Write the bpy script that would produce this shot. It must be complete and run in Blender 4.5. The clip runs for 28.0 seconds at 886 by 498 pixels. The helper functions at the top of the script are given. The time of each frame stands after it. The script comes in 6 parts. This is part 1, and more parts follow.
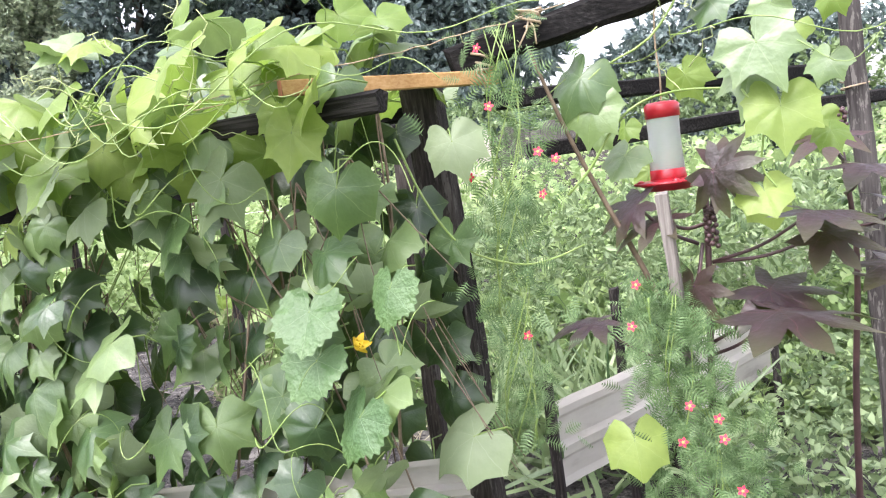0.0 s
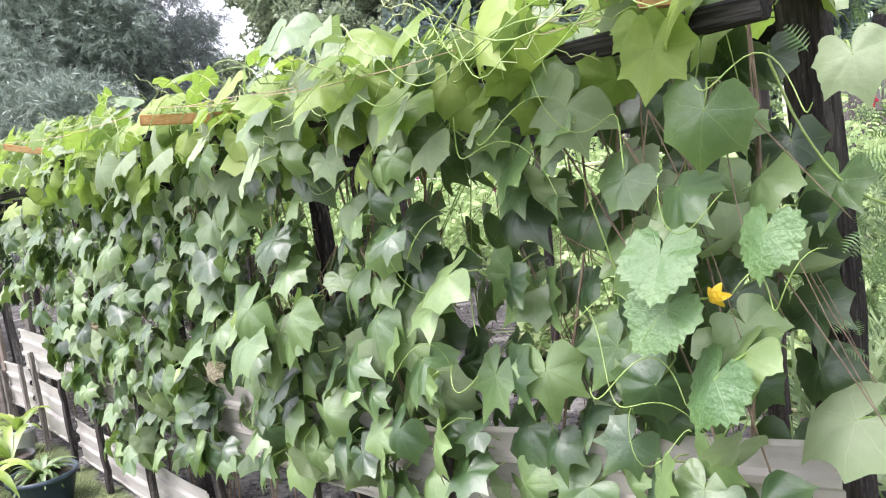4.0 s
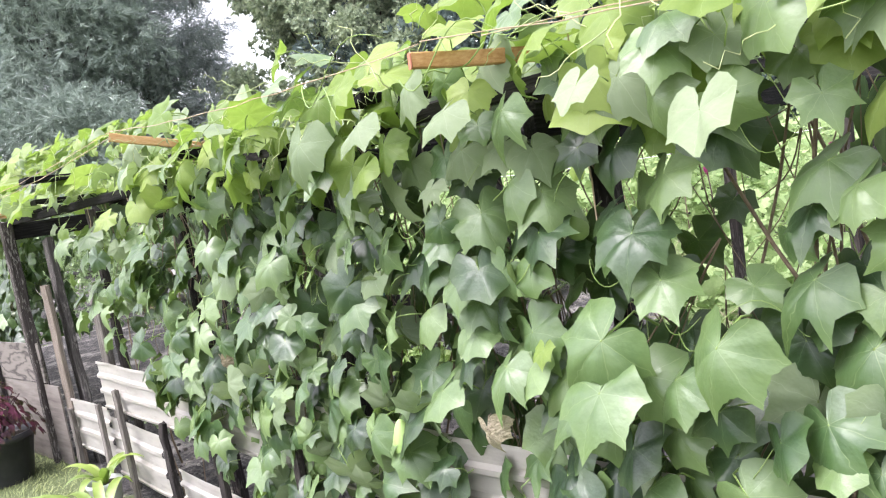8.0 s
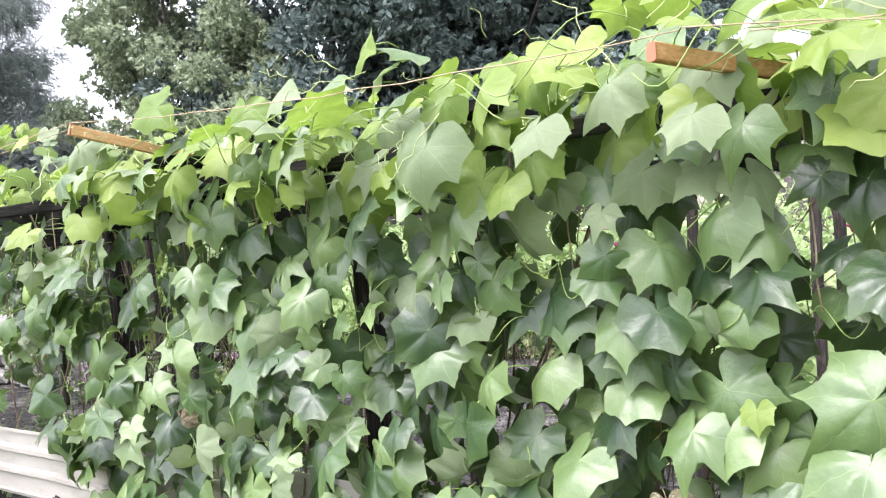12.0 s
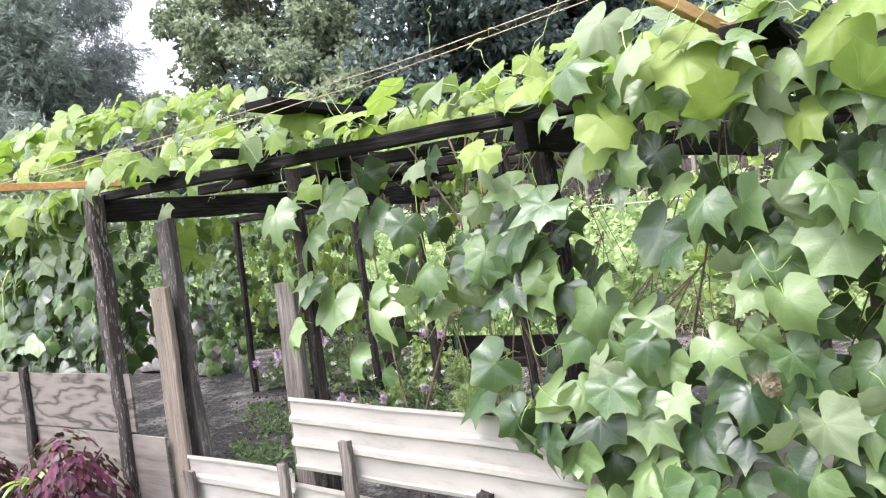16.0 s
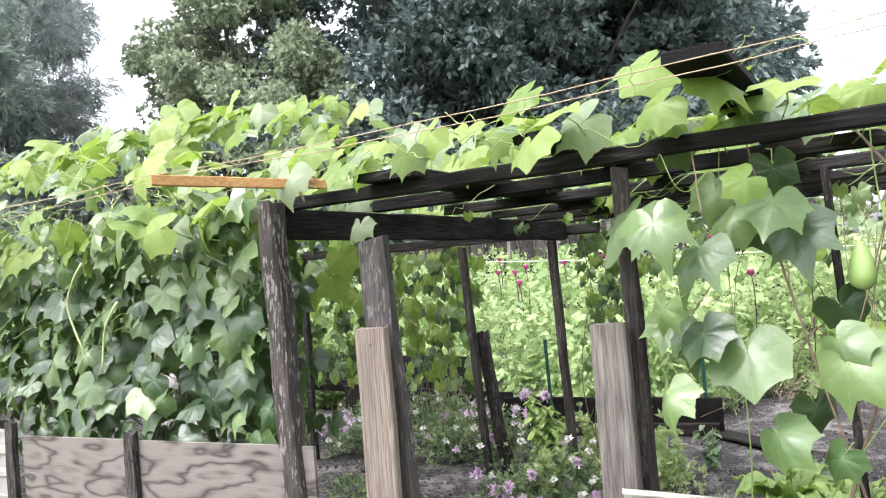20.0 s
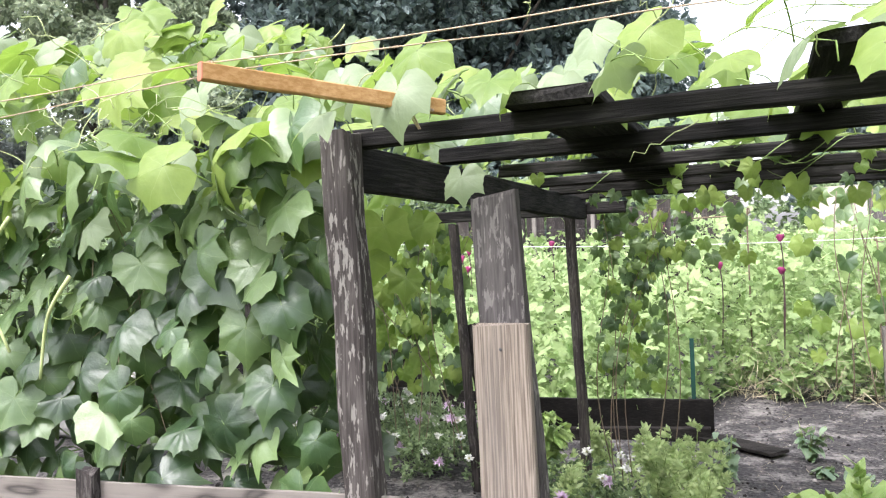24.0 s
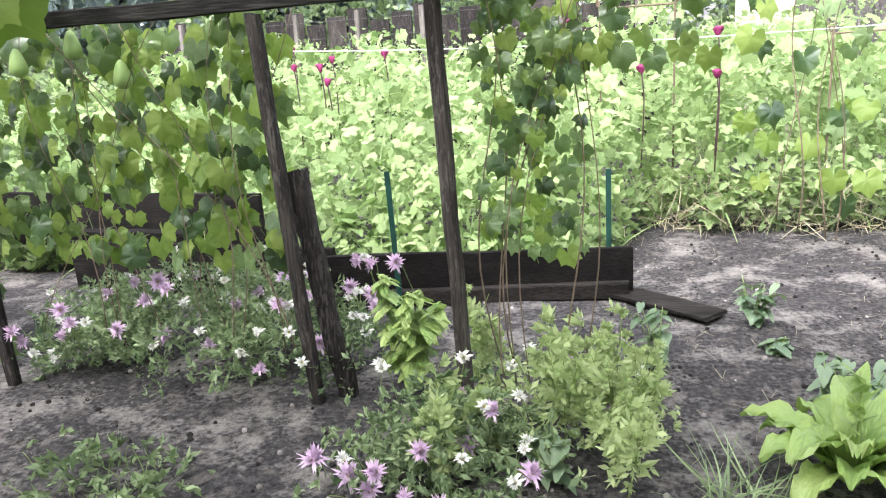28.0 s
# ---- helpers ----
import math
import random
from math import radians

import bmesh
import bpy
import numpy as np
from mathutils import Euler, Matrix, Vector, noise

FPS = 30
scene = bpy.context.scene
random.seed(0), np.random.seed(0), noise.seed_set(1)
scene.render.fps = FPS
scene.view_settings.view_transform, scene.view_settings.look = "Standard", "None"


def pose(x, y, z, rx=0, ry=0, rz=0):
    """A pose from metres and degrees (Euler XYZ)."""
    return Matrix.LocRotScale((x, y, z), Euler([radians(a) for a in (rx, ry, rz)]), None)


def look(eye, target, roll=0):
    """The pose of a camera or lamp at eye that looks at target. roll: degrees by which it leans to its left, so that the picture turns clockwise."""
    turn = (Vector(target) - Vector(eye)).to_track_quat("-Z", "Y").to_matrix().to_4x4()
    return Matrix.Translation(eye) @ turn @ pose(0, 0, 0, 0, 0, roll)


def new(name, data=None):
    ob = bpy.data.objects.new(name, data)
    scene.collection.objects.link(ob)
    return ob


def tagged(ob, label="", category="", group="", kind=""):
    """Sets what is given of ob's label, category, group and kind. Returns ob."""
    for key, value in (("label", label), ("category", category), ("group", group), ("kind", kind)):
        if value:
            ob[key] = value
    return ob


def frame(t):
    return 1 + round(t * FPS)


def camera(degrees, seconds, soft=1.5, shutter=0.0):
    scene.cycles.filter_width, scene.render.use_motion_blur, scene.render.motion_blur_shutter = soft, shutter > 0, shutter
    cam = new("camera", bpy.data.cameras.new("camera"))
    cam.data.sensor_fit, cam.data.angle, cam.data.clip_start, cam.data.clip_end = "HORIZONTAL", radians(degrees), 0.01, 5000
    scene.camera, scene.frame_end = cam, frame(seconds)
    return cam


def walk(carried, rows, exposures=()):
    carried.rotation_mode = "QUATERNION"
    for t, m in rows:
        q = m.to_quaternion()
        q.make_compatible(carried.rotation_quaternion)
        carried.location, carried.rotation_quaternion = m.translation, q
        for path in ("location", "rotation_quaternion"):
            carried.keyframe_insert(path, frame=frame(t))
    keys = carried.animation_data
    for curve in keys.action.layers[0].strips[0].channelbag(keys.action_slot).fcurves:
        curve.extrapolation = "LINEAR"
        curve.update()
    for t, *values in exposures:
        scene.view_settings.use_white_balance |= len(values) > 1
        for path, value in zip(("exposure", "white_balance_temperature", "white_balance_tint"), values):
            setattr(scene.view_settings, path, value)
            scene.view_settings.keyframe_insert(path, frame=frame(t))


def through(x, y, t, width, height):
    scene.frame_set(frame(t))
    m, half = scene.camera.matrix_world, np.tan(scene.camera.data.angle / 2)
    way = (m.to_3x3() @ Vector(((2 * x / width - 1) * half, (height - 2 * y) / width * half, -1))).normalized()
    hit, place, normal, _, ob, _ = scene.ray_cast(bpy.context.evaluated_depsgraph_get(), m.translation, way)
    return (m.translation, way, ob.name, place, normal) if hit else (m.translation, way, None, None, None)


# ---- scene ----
cam = camera(61.0, 28.0, 1.2)
PATH = [
    (0, (7.889, -1.404, 1.733), (7.039, 0.394, 1.519), -7.7),
    (0.5, (7.881, -1.402, 1.732), (6.999, 0.379, 1.504), -7.7),
    (1, (7.864, -1.402, 1.728), (6.924, 0.348, 1.498), -7.4),
    (1.5, (7.844, -1.411, 1.724), (6.829, 0.298, 1.504), -6.8),
    (2, (7.82, -1.426, 1.723), (6.719, 0.231, 1.513), -6.4),
    (2.5, (7.807, -1.428, 1.723), (6.602, 0.155, 1.516), -6.2),
    (4.5, (7.588, -1.317, 1.672), (6.054, -0.05, 1.467), -7.3),
    (5, (7.413, -1.366, 1.673), (5.842, -0.142, 1.488), -6.9),
    (5.5, (7.242, -1.347, 1.674), (5.633, -0.172, 1.509), -7.3),
    (6, (7.074, -1.317, 1.678), (5.442, -0.177, 1.493), -8.7),
    (6.5, (6.884, -1.425, 1.698), (5.275, -0.254, 1.491), -10.1),
    (7, (6.712, -1.468, 1.707), (5.135, -0.255, 1.502), -10.4),
    (7.5, (6.532, -1.462, 1.703), (5.008, -0.181, 1.505), -10.1),
    (8, (6.421, -1.471, 1.706), (4.944, -0.137, 1.506), -9.4),
    (8.5, (6.302, -1.549, 1.698), (4.869, -0.169, 1.487), -8.5),
    (9, (6.216, -1.607, 1.677), (4.815, -0.197, 1.454), -7.7),
    (9.5, (6.162, -1.56, 1.65), (4.79, -0.127, 1.398), -7.4),
    (10, (6.04, -1.453, 1.665), (4.721, 0.031, 1.426), -6.8),
    (10.5, (5.955, -1.389, 1.677), (4.692, 0.148, 1.47), -5.9),
    (11, (5.78, -1.519, 1.635), (4.639, 0.12, 1.526), -4.8),
    (11.5, (5.691, -1.617, 1.658), (4.575, 0.042, 1.59), -4.0),
    (13.5, (4.994, -1.987, 1.689), (3.905, -0.311, 1.593), -5.9),
    (14, (4.79, -1.97, 1.634), (3.653, -0.327, 1.543), -6.1),
    (14.5, (4.576, -1.995, 1.599), (3.391, -0.386, 1.516), -6.3),
    (15, (4.32, -2.125, 1.598), (3.106, -0.538, 1.519), -6.2),
    (15.5, (4.065, -2.09, 1.59), (2.838, -0.514, 1.498), -6.3),
    (16, (3.854, -2.064, 1.572), (2.634, -0.481, 1.487), -6.1),
    (16.5, (3.611, -2.144, 1.56), (2.434, -0.528, 1.518), -5.6),
    (17, (3.379, -2.132, 1.555), (2.23, -0.495, 1.523), -5.6),
    (17.5, (3.171, -2.076, 1.548), (2.046, -0.422, 1.542), -5.4),
    (18, (2.956, -2.109, 1.543), (1.852, -0.441, 1.55), -5.3),
    (18.5, (2.757, -2.142, 1.567), (1.667, -0.465, 1.589), -5.1),
    (19, (2.55, -2.084, 1.562), (1.464, -0.406, 1.61), -4.8),
    (19.5, (2.366, -2.063, 1.551), (1.277, -0.386, 1.606), -4.5),
    (20, (2.169, -2.138, 1.569), (1.088, -0.456, 1.621), -4.3),
    (20.5, (2.028, -2.143, 1.57), (0.944, -0.463, 1.612), -4.3),
    (21, (1.885, -2.012, 1.554), (0.81, -0.326, 1.59), -4.2),
    (21.5, (1.788, -1.965, 1.539), (0.725, -0.271, 1.562), -4.0),
    (23.5, (1.184, -1.782, 1.577), (0.289, 0.006, 1.573), -2.1),
    (24, (1.05, -1.739, 1.564), (0.26, 0.098, 1.564), -2.4),
    (24.5, (0.972, -1.598, 1.559), (0.304, 0.287, 1.528), -2.8),
    (25, (0.984, -1.374, 1.534), (0.46, 0.554, 1.453), -3.2),
    (25.5, (0.949, -1.184, 1.497), (0.554, 0.77, 1.338), -3.4),
    (26, (0.86, -1.023, 1.493), (0.541, 0.94, 1.281), -3.4),
    (26.5, (0.879, -0.787, 1.467), (0.595, 1.175, 1.199), -3.1),
    (27, (0.944, -0.579, 1.435), (0.624, 1.372, 1.139), -3.1),
    (27.5, (0.915, -0.302, 1.44), (0.485, 1.615, 1.065), -3.2),
    (28, (0.805, -0.098, 1.53), (0.241, 1.751, 1.019), -3.8),
]
# the camera opens up a little as it turns in under the shade
STOPS = [(t, s, 6250, g) for t, s, g in ((0, 1.10, 21), (5, 1.05, 21), (10, 1.05, 20), (15, 1.06, 21), (18, 1.06, 19), (24, 1.06, 18), (25, 1.18, 17), (26, 1.30, 17), (27, 1.40, 17), (28, 1.36, 17))]
walk(cam, [(t, look(eye, target, roll)) for t, eye, target, roll in PATH], STOPS)

# ---------- light: a bright overcast day ----------
world = bpy.data.worlds.new("overcast_sky")
scene.world = world
world.use_nodes = True
wn = world.node_tree
sky = wn.nodes.new("ShaderNodeTexSky")
sky.sky_type, sky.sun_disc = "NISHITA", False
sky.sun_elevation, sky.sun_rotation = radians(62), radians(203)
sky.air_density, sky.dust_density = 1.0, 4.0
grey = wn.nodes.new("ShaderNodeHueSaturation")
grey.inputs["Saturation"].default_value, grey.inputs["Value"].default_value = 0.22, 2.3
wn.links.new(sky.outputs[0], grey.inputs["Color"])
wn.links.new(grey.outputs[0], wn.nodes["Background"].inputs["Color"])
wn.nodes["Background"].inputs["Strength"].default_value = 0.15
sun = new("sun", bpy.data.lights.new("sun", "SUN"))
sun.data.energy, sun.data.angle, sun.data.color = 1.25, radians(30), (1.0, 0.97, 0.92)
sun.matrix_world = look((0, 0, 0), (0.18, 0.46, -0.87))

# ---------- helpers of this place ----------
RNG = np.random.default_rng(7)


def mesh_from(name, verts, faces, mats=(), uvs=None, slots=None, smooth=True):
    me = bpy.data.meshes.new(name)
    me.from_pydata([tuple(map(float, v)) for v in verts], [], [tuple(map(int, f)) for f in faces])
    for m in mats:
        me.materials.append(m)
    if uvs is not None:
        layer = me.uv_layers.new(name="UVMap")
        idx = np.empty(len(me.loops), dtype=np.int32)
        me.loops.foreach_get("vertex_index", idx)
        layer.data.foreach_set("uv", np.asarray(uvs, dtype=np.float32)[idx].ravel())
    if slots is not None:
        me.polygons.foreach_set("material_index", np.asarray(slots, dtype=np.int32))
    if smooth:
        me.polygons.foreach_set("use_smooth", np.ones(len(me.polygons), dtype=bool))
    me.update()
    return me


def put(name, me, parent=None, m=None, label=""):
    ob = new(name, me)
    if parent is not None:
        ob.parent = parent
    if m is not None:
        ob.matrix_basis = m
    if label:
        ob["label"] = label
    return ob


def part(name, bm, material, parent, label="", smooth=False):
    """Links a bmesh as one mesh object under a thing or a part."""
    me = bpy.data.meshes.new(name)
    bm.to_mesh(me)
    bm.free()
    me.materials.append(material)
    if smooth:
        me.polygons.foreach_set("use_smooth", np.ones(len(me.polygons), dtype=bool))
    return put(name, me, parent, None, label)


def thing(name, label, category, at=(0, 0, 0), group="", kind=""):
    ob = new(name)
    ob.location = at
    return tagged(ob, label, category, group, kind)


def frame_of(a, b, up=(0, 0, 1)):
    """Axes for a bar from a to b: local x along it, z near up."""
    x = (Vector(b) - Vector(a)).normalized()
    u = Vector(up)
    if abs(x.dot(u)) > 0.98:
        u = Vector((0, -1, 0))
    y = u.cross(x).normalized()
    z = x.cross(y)
    m = Matrix((x, y, z)).transposed().to_4x4()
    m.translation = Vector(a)
    return m


def bar_bm(a, b, width, height, seed=0, wear=0.004, segs=8, up=(0, 0, 1), taper=1.0):
    """A sawn or split length of timber from a to b, with slightly worn, uneven edges. width: across, height: towards up."""
    rnd = random.Random(seed * 7919 + 13)
    m = frame_of(a, b, up)
    length = (Vector(b) - Vector(a)).length
    bm = bmesh.new()
    c = min(width, height) * 0.13
    shape = [(-.5, -.5, c, 0), (.5, -.5, -c, 0), (.5, -.5, 0, c), (.5, .5, 0, -c), (.5, .5, -c, 0), (-.5, .5, c, 0), (-.5, .5, 0, -c), (-.5, -.5, 0, c)]
    rings = []
    for i in range(segs + 1):
        f = i / segs
        k = 1 + (taper - 1) * f
        dy, dz = rnd.uniform(-wear, wear), rnd.uniform(-wear, wear)
        ring = []
        for sy, sz, oy, oz in shape:
            y = sy * width * k + oy + dy + rnd.uniform(-wear, wear) * 0.5
            z = sz * height * k + oz + dz + rnd.uniform(-wear, wear) * 0.5
            x = f * length + (rnd.uniform(-wear, wear) * 2 if i in (0, segs) else 0)
            ring.append(bm.verts.new(m @ Vector((x, y, z))))
        rings.append(ring)
    for r0, r1 in zip(rings, rings[1:]):
        for j in range(8):
            bm.faces.new((r0[j], r1[j], r1[(j + 1) % 8], r0[(j + 1) % 8]))
    bm.faces.new(rings[0])
    bm.faces.new(rings[-1][::-1])
    bmesh.ops.recalc_face_normals(bm, faces=bm.faces)
    return bm


def tube_data(points, radius, sides=5, taper=1.0):
    """Vertices and faces of a round tube along points."""
    pts = [Vector(p) for p in points]
    verts, faces = [], []
    n = len(pts)
    side = Vector((0.31, 0.77, 0.55))
    for i, p in enumerate(pts):
        d = (pts[min(i + 1, n - 1)] - pts[max(i - 1, 0)]).normalized()
        u = d.cross(side)
        u = u.normalized() if u.length > 1e-4 else d.orthogonal().normalized()
        v = d.cross(u)
        r = radius * (1 + (taper - 1) * i / max(1, n - 1))
        for j in range(sides):
            a = 2 * math.pi * j / sides
            verts.append(p + r * (math.cos(a) * u + math.sin(a) * v))
    for i in range(n - 1):
        for j in range(sides):
            k = (j + 1) % sides
            faces.append((i * sides + j, i * sides + k, (i + 1) * sides + k, (i + 1) * sides + j))
    faces.append(tuple(range(sides))[::-1])
    faces.append(tuple(range((n - 1) * sides, n * sides)))
    return verts, faces


def tubes_mesh(name, paths, material, sides=5):
    """One mesh of many tubes; paths: (points, radius, taper)."""
    verts, faces = [], []
    for points, radius, taper in paths:
        v, f = tube_data(points, radius, sides, taper)
        o = len(verts)
        verts += v
        faces += [tuple(o + i for i in q) for q in f]
    return mesh_from(name, verts, faces, (material,))


def flowing(points, k=4):
    """A smooth line through a few points."""
    p = [Vector(q) for q in points]
    p = [p[0] * 2 - p[1]] + p + [p[-1] * 2 - p[-2]]
    out = []
    for i in range(1, len(p) - 2):
        a, b, c, d = p[i - 1:i + 3]
        for j in range(k):
            t = j / k
            out.append(.5 * (2 * b + (c - a) * t + (2 * a - 5 * b + 4 * c - d) * t * t + (3 * b - a - 3 * c + d) * t ** 3))
    return out + [p[-2]]


def tube(name, points, radius, material, parent, label="", sides=6, taper=1.0):
    points = flowing(points) if 3 <= len(points) <= 8 else points
    return put(name, tubes_mesh(name, [(points, radius, taper)], material, sides), parent, None, label)


def sag(a, b, drop, n=10, wob=0.0, seed=0):
    rnd = random.Random(seed)
    a, b = Vector(a), Vector(b)
    return [a.lerp(b, i / n) + Vector((rnd.uniform(-wob, wob), rnd.uniform(-wob, wob), rnd.uniform(-wob, wob) - drop * 4 * (i / n) * (1 - i / n))) for i in range(n + 1)]


def lathe_bm(profile, sides=20, centre=(0, 0, 0)):
    """A turned body from (radius, height) pairs."""
    bm = bmesh.new()
    c = Vector(centre)
    rings = []
    for r, z in profile:
        rings.append([bm.verts.new(c + Vector((r * math.cos(2 * math.pi * j / sides), r * math.sin(2 * math.pi * j / sides), z))) for j in range(sides)])
    for r0, r1 in zip(rings, rings[1:]):
        for j in range(sides):
            k = (j + 1) % sides
            bm.faces.new((r0[j], r0[k], r1[k], r1[j]))
    bm.faces.new(rings[0][::-1])
    bm.faces.new(rings[-1])
    return bm


# ---------- leaves ----------
def leaf_data(kind="gourd", seed=0, droop=0.3, fold=0.12, ripple=0.05, n=30, petiole=0.55, curl=0.0):
    """One leaf of unit size: the stalk meets the blade at the origin, the tip points to +y, the upper face to +z.
    Gives vertices, faces, texture places and material slots (0 blade, 1 stalk)."""
    rnd = random.Random(seed * 31 + 5)
    keys = {
        "gourd": [(0, 1.07), (5, .92), (14, .785), (26, .71), (37, .705), (46, .79), (52, .93), (58, .83), (70, .735), (86, .715), (98, .77), (104, .86), (112, .785), (127, .74), (145, .745), (157, .62), (167, .40), (175, .16), (180, .03)],
        "deep": [(0, 1.14), (5, .94), (14, .74), (26, .62), (37, .64), (46, .78), (52, .95), (58, .79), (70, .66), (86, .65), (98, .74), (104, .84), (112, .75), (127, .70), (145, .70), (157, .58), (167, .38), (175, .16), (180, .03)],
        "blunt": [(0, .98), (6, .89), (17, .79), (31, .74), (43, .77), (53, .88), (62, .80), (78, .74), (94, .76), (106, .83), (116, .775), (132, .75), (148, .72), (160, .52), (170, .28), (180, .03)],
        "round": [(0, .92), (15, .80), (30, .72), (45, .74), (58, .74), (72, .68), (90, .66), (110, .68), (130, .64), (150, .56), (165, .42), (174, .22), (180, .1)],
        "oval": [(0, 1.0), (10, .80), (22, .60), (38, .46), (60, .36), (90, .30), (120, .27), (150, .22), (180, .15)],
        "palm": [(0, 1.1), (9, .82), (17, .64), (23, .46), (31, .74), (42, 1.03), (53, .70), (62, .44), (72, .66), (86, .93), (100, .60), (112, .38), (124, .55), (138, .72), (152, .42), (168, .25), (180, .1)],
    }[kind]
    deg, rad = zip(*keys)
    jit = [rnd.uniform(-1, 1) for _ in range(8)]
    dense = n >= 24
    angles = []
    for a0, a1 in zip(deg, deg[1:]):
        angles.append(a0)
        if dense and a1 - a0 > 9 and kind in ("gourd", "round"):
            angles.append((a0 + a1) / 2)
    if not dense:
        angles = list(deg[:-1])
    angles = [-a for a in angles[:0:-1]] + angles
    n = len(angles)
    outline = []
    for i, a in enumerate(angles):
        r = float(np.interp(abs(a), deg, rad))
        r *= 1 + 0.07 * jit[int(abs(a) / 45) % 4 + (4 if a < 0 else 0)]
        if kind == "round":
            r *= 1 + 0.05 * (1 if i % 2 else -1)
        elif abs(a) not in deg:
            r *= 1.015
        outline.append((radians(a), r))
    ph = [rnd.uniform(0, 6.28) for _ in range(4)]

    def lift(x, y, r, a):
        z = -droop * (0.60 * y * abs(y) * (1 if y > 0 else 0.5) + 0.55 * x * x) + fold * abs(x) * (1 - 0.4 * r)
        z += ripple * r * r * (math.sin(2 * a + ph[0]) + 0.8 * math.sin(5 * a + ph[1]) + 0.55 * math.sin(9 * a + ph[2]))
        z += 0.03 * math.sin(5.5 * x + ph[3]) * math.sin(6.5 * y + ph[1])
        z -= curl * max(0.0, r - 0.5) ** 2
        z -= 0.010 * math.cos(7 * a) * min(1, r * 1.6)
        return z

    verts, uvs = [(0, 0, -0.008)], [(0, 0)]
    for f in (0.38, 0.72, 1.0):
        for a, r in outline:
            x, y = math.sin(a) * r * f, math.cos(a) * r * f
            verts.append((x, y, lift(x, y, r * f, a)))
            uvs.append((x, y))
    faces = []
    for i in range(n):
        j = (i + 1) % n
        if i == n - 1:
            continue
        faces.append((0, 1 + j, 1 + i))
        for k in (0, 1):
            b0, b1 = 1 + k * n, 1 + (k + 1) * n
            faces.append((b0 + i, b0 + j, b1 + j, b1 + i))
    slots = [0] * len(faces)
    if petiole:
        pts = [(0, 0.02, -0.012), (0.02, -0.12, -0.05), (0.10 * jit[0], -0.36, -petiole * .35), (0.22 * jit[0], -0.58, -petiole * .7), (0.34 * jit[1], -0.66, -petiole * 1.25)]
        v, f = tube_data(pts, 0.019, 4, 1.2)
        o = len(verts)
        verts += [tuple(p) for p in v]
        uvs += [(0, 0)] * len(v)
        faces += [tuple(o + q for q in g) for g in f]
        slots += [1] * len(f)
    return verts, faces, uvs, slots


def leaf_mesh(name, mats, **kw):
    v, f, u, s = leaf_data(**kw)
    if not kw.get("petiole", 1):
        s = None
    return mesh_from(name, v, f, mats, u, s)


def turn_to(normal, tip):
    """Rotation with local z along normal and local y near tip."""
    z = Vector(normal).normalized()
    y = Vector(tip)
    y = y - z * y.dot(z)
    y = y.normalized() if y.length > 1e-4 else z.orthogonal().normalized()
    x = y.cross(z)
    return Matrix((x, y, z)).transposed()


def leaf_pose(at, normal, tip, size):
    m = turn_to(normal, tip).to_4x4()
    m.translation = Vector(at)
    return m @ Matrix.Diagonal((size, size, size, 1))


def scatter_mesh(name, template, places, normals, tips, sizes, mats):
    """Many copies of a small template joined into one mesh, by arrays."""
    tv = np.asarray(template[0], float)
    tf = [tuple(f) for f in template[1]]
    tu = np.asarray(template[2], float)
    ts = template[3] if len(template) > 3 and template[3] is not None else [0] * len(tf)
    n = len(places)
    z = normals / np.maximum(np.linalg.norm(normals, axis=1, keepdims=True), 1e-6)
    y = tips - z * (tips * z).sum(1, keepdims=True)
    y /= np.maximum(np.linalg.norm(y, axis=1, keepdims=True), 1e-6)
    x = np.cross(y, z)
    rot = np.stack([x, y, z], 2) * np.asarray(sizes)[:, None, None]
    verts = np.einsum("nij,vj->nvi", rot, tv) + np.asarray(places)[:, None]
    nv = len(tv)
    counts = np.array([len(f) for f in tf])
    flat = np.concatenate([np.array(f) for f in tf])
    me = bpy.data.meshes.new(name)
    me.vertices.add(n * nv)
    me.vertices.foreach_set("co", verts.astype(np.float32).ravel())
    loops = (flat[None] + (np.arange(n) * nv)[:, None]).ravel().astype(np.int32)
    totals = np.tile(counts, n).astype(np.int32)
    starts = np.concatenate([[0], np.cumsum(totals)[:-1]]).astype(np.int32)
    me.loops.add(len(loops))
    me.loops.foreach_set("vertex_index", loops)
    me.polygons.add(len(totals))
    me.polygons.foreach_set("loop_start", starts)
    me.polygons.foreach_set("loop_total", totals)
    me.polygons.foreach_set("use_smooth", np.ones(len(totals), dtype=bool))
    for m in mats:
        me.materials.append(m)
    me.polygons.foreach_set("material_index", np.tile(np.asarray(ts, dtype=np.int32), n))
    layer = me.uv_layers.new(name="UVMap")
    layer.data.foreach_set("uv", np.tile(tu[flat], (n, 1)).astype(np.float32).ravel())
    me.update(calc_edges=True)
    me.validate()
    return me


def blade_data(n=3, width=0.06, bend=0.35):
    """A narrow blade of unit length from the origin along +y, bending towards -z."""
    verts, faces, uvs = [], [], []
    for i in range(n + 1):
        f = i / n
        w = width * (1 - f) ** 0.6 if i < n else 0.004
        z = -bend * f * f
        for s in (-1, 1):
            verts.append((s * w, f, z + 0.3 * w))
            uvs.append((s * w, f))
    for i in range(n):
        faces.append((2 * i, 2 * i + 1, 2 * i + 3, 2 * i + 2))
    return verts, faces, uvs, None


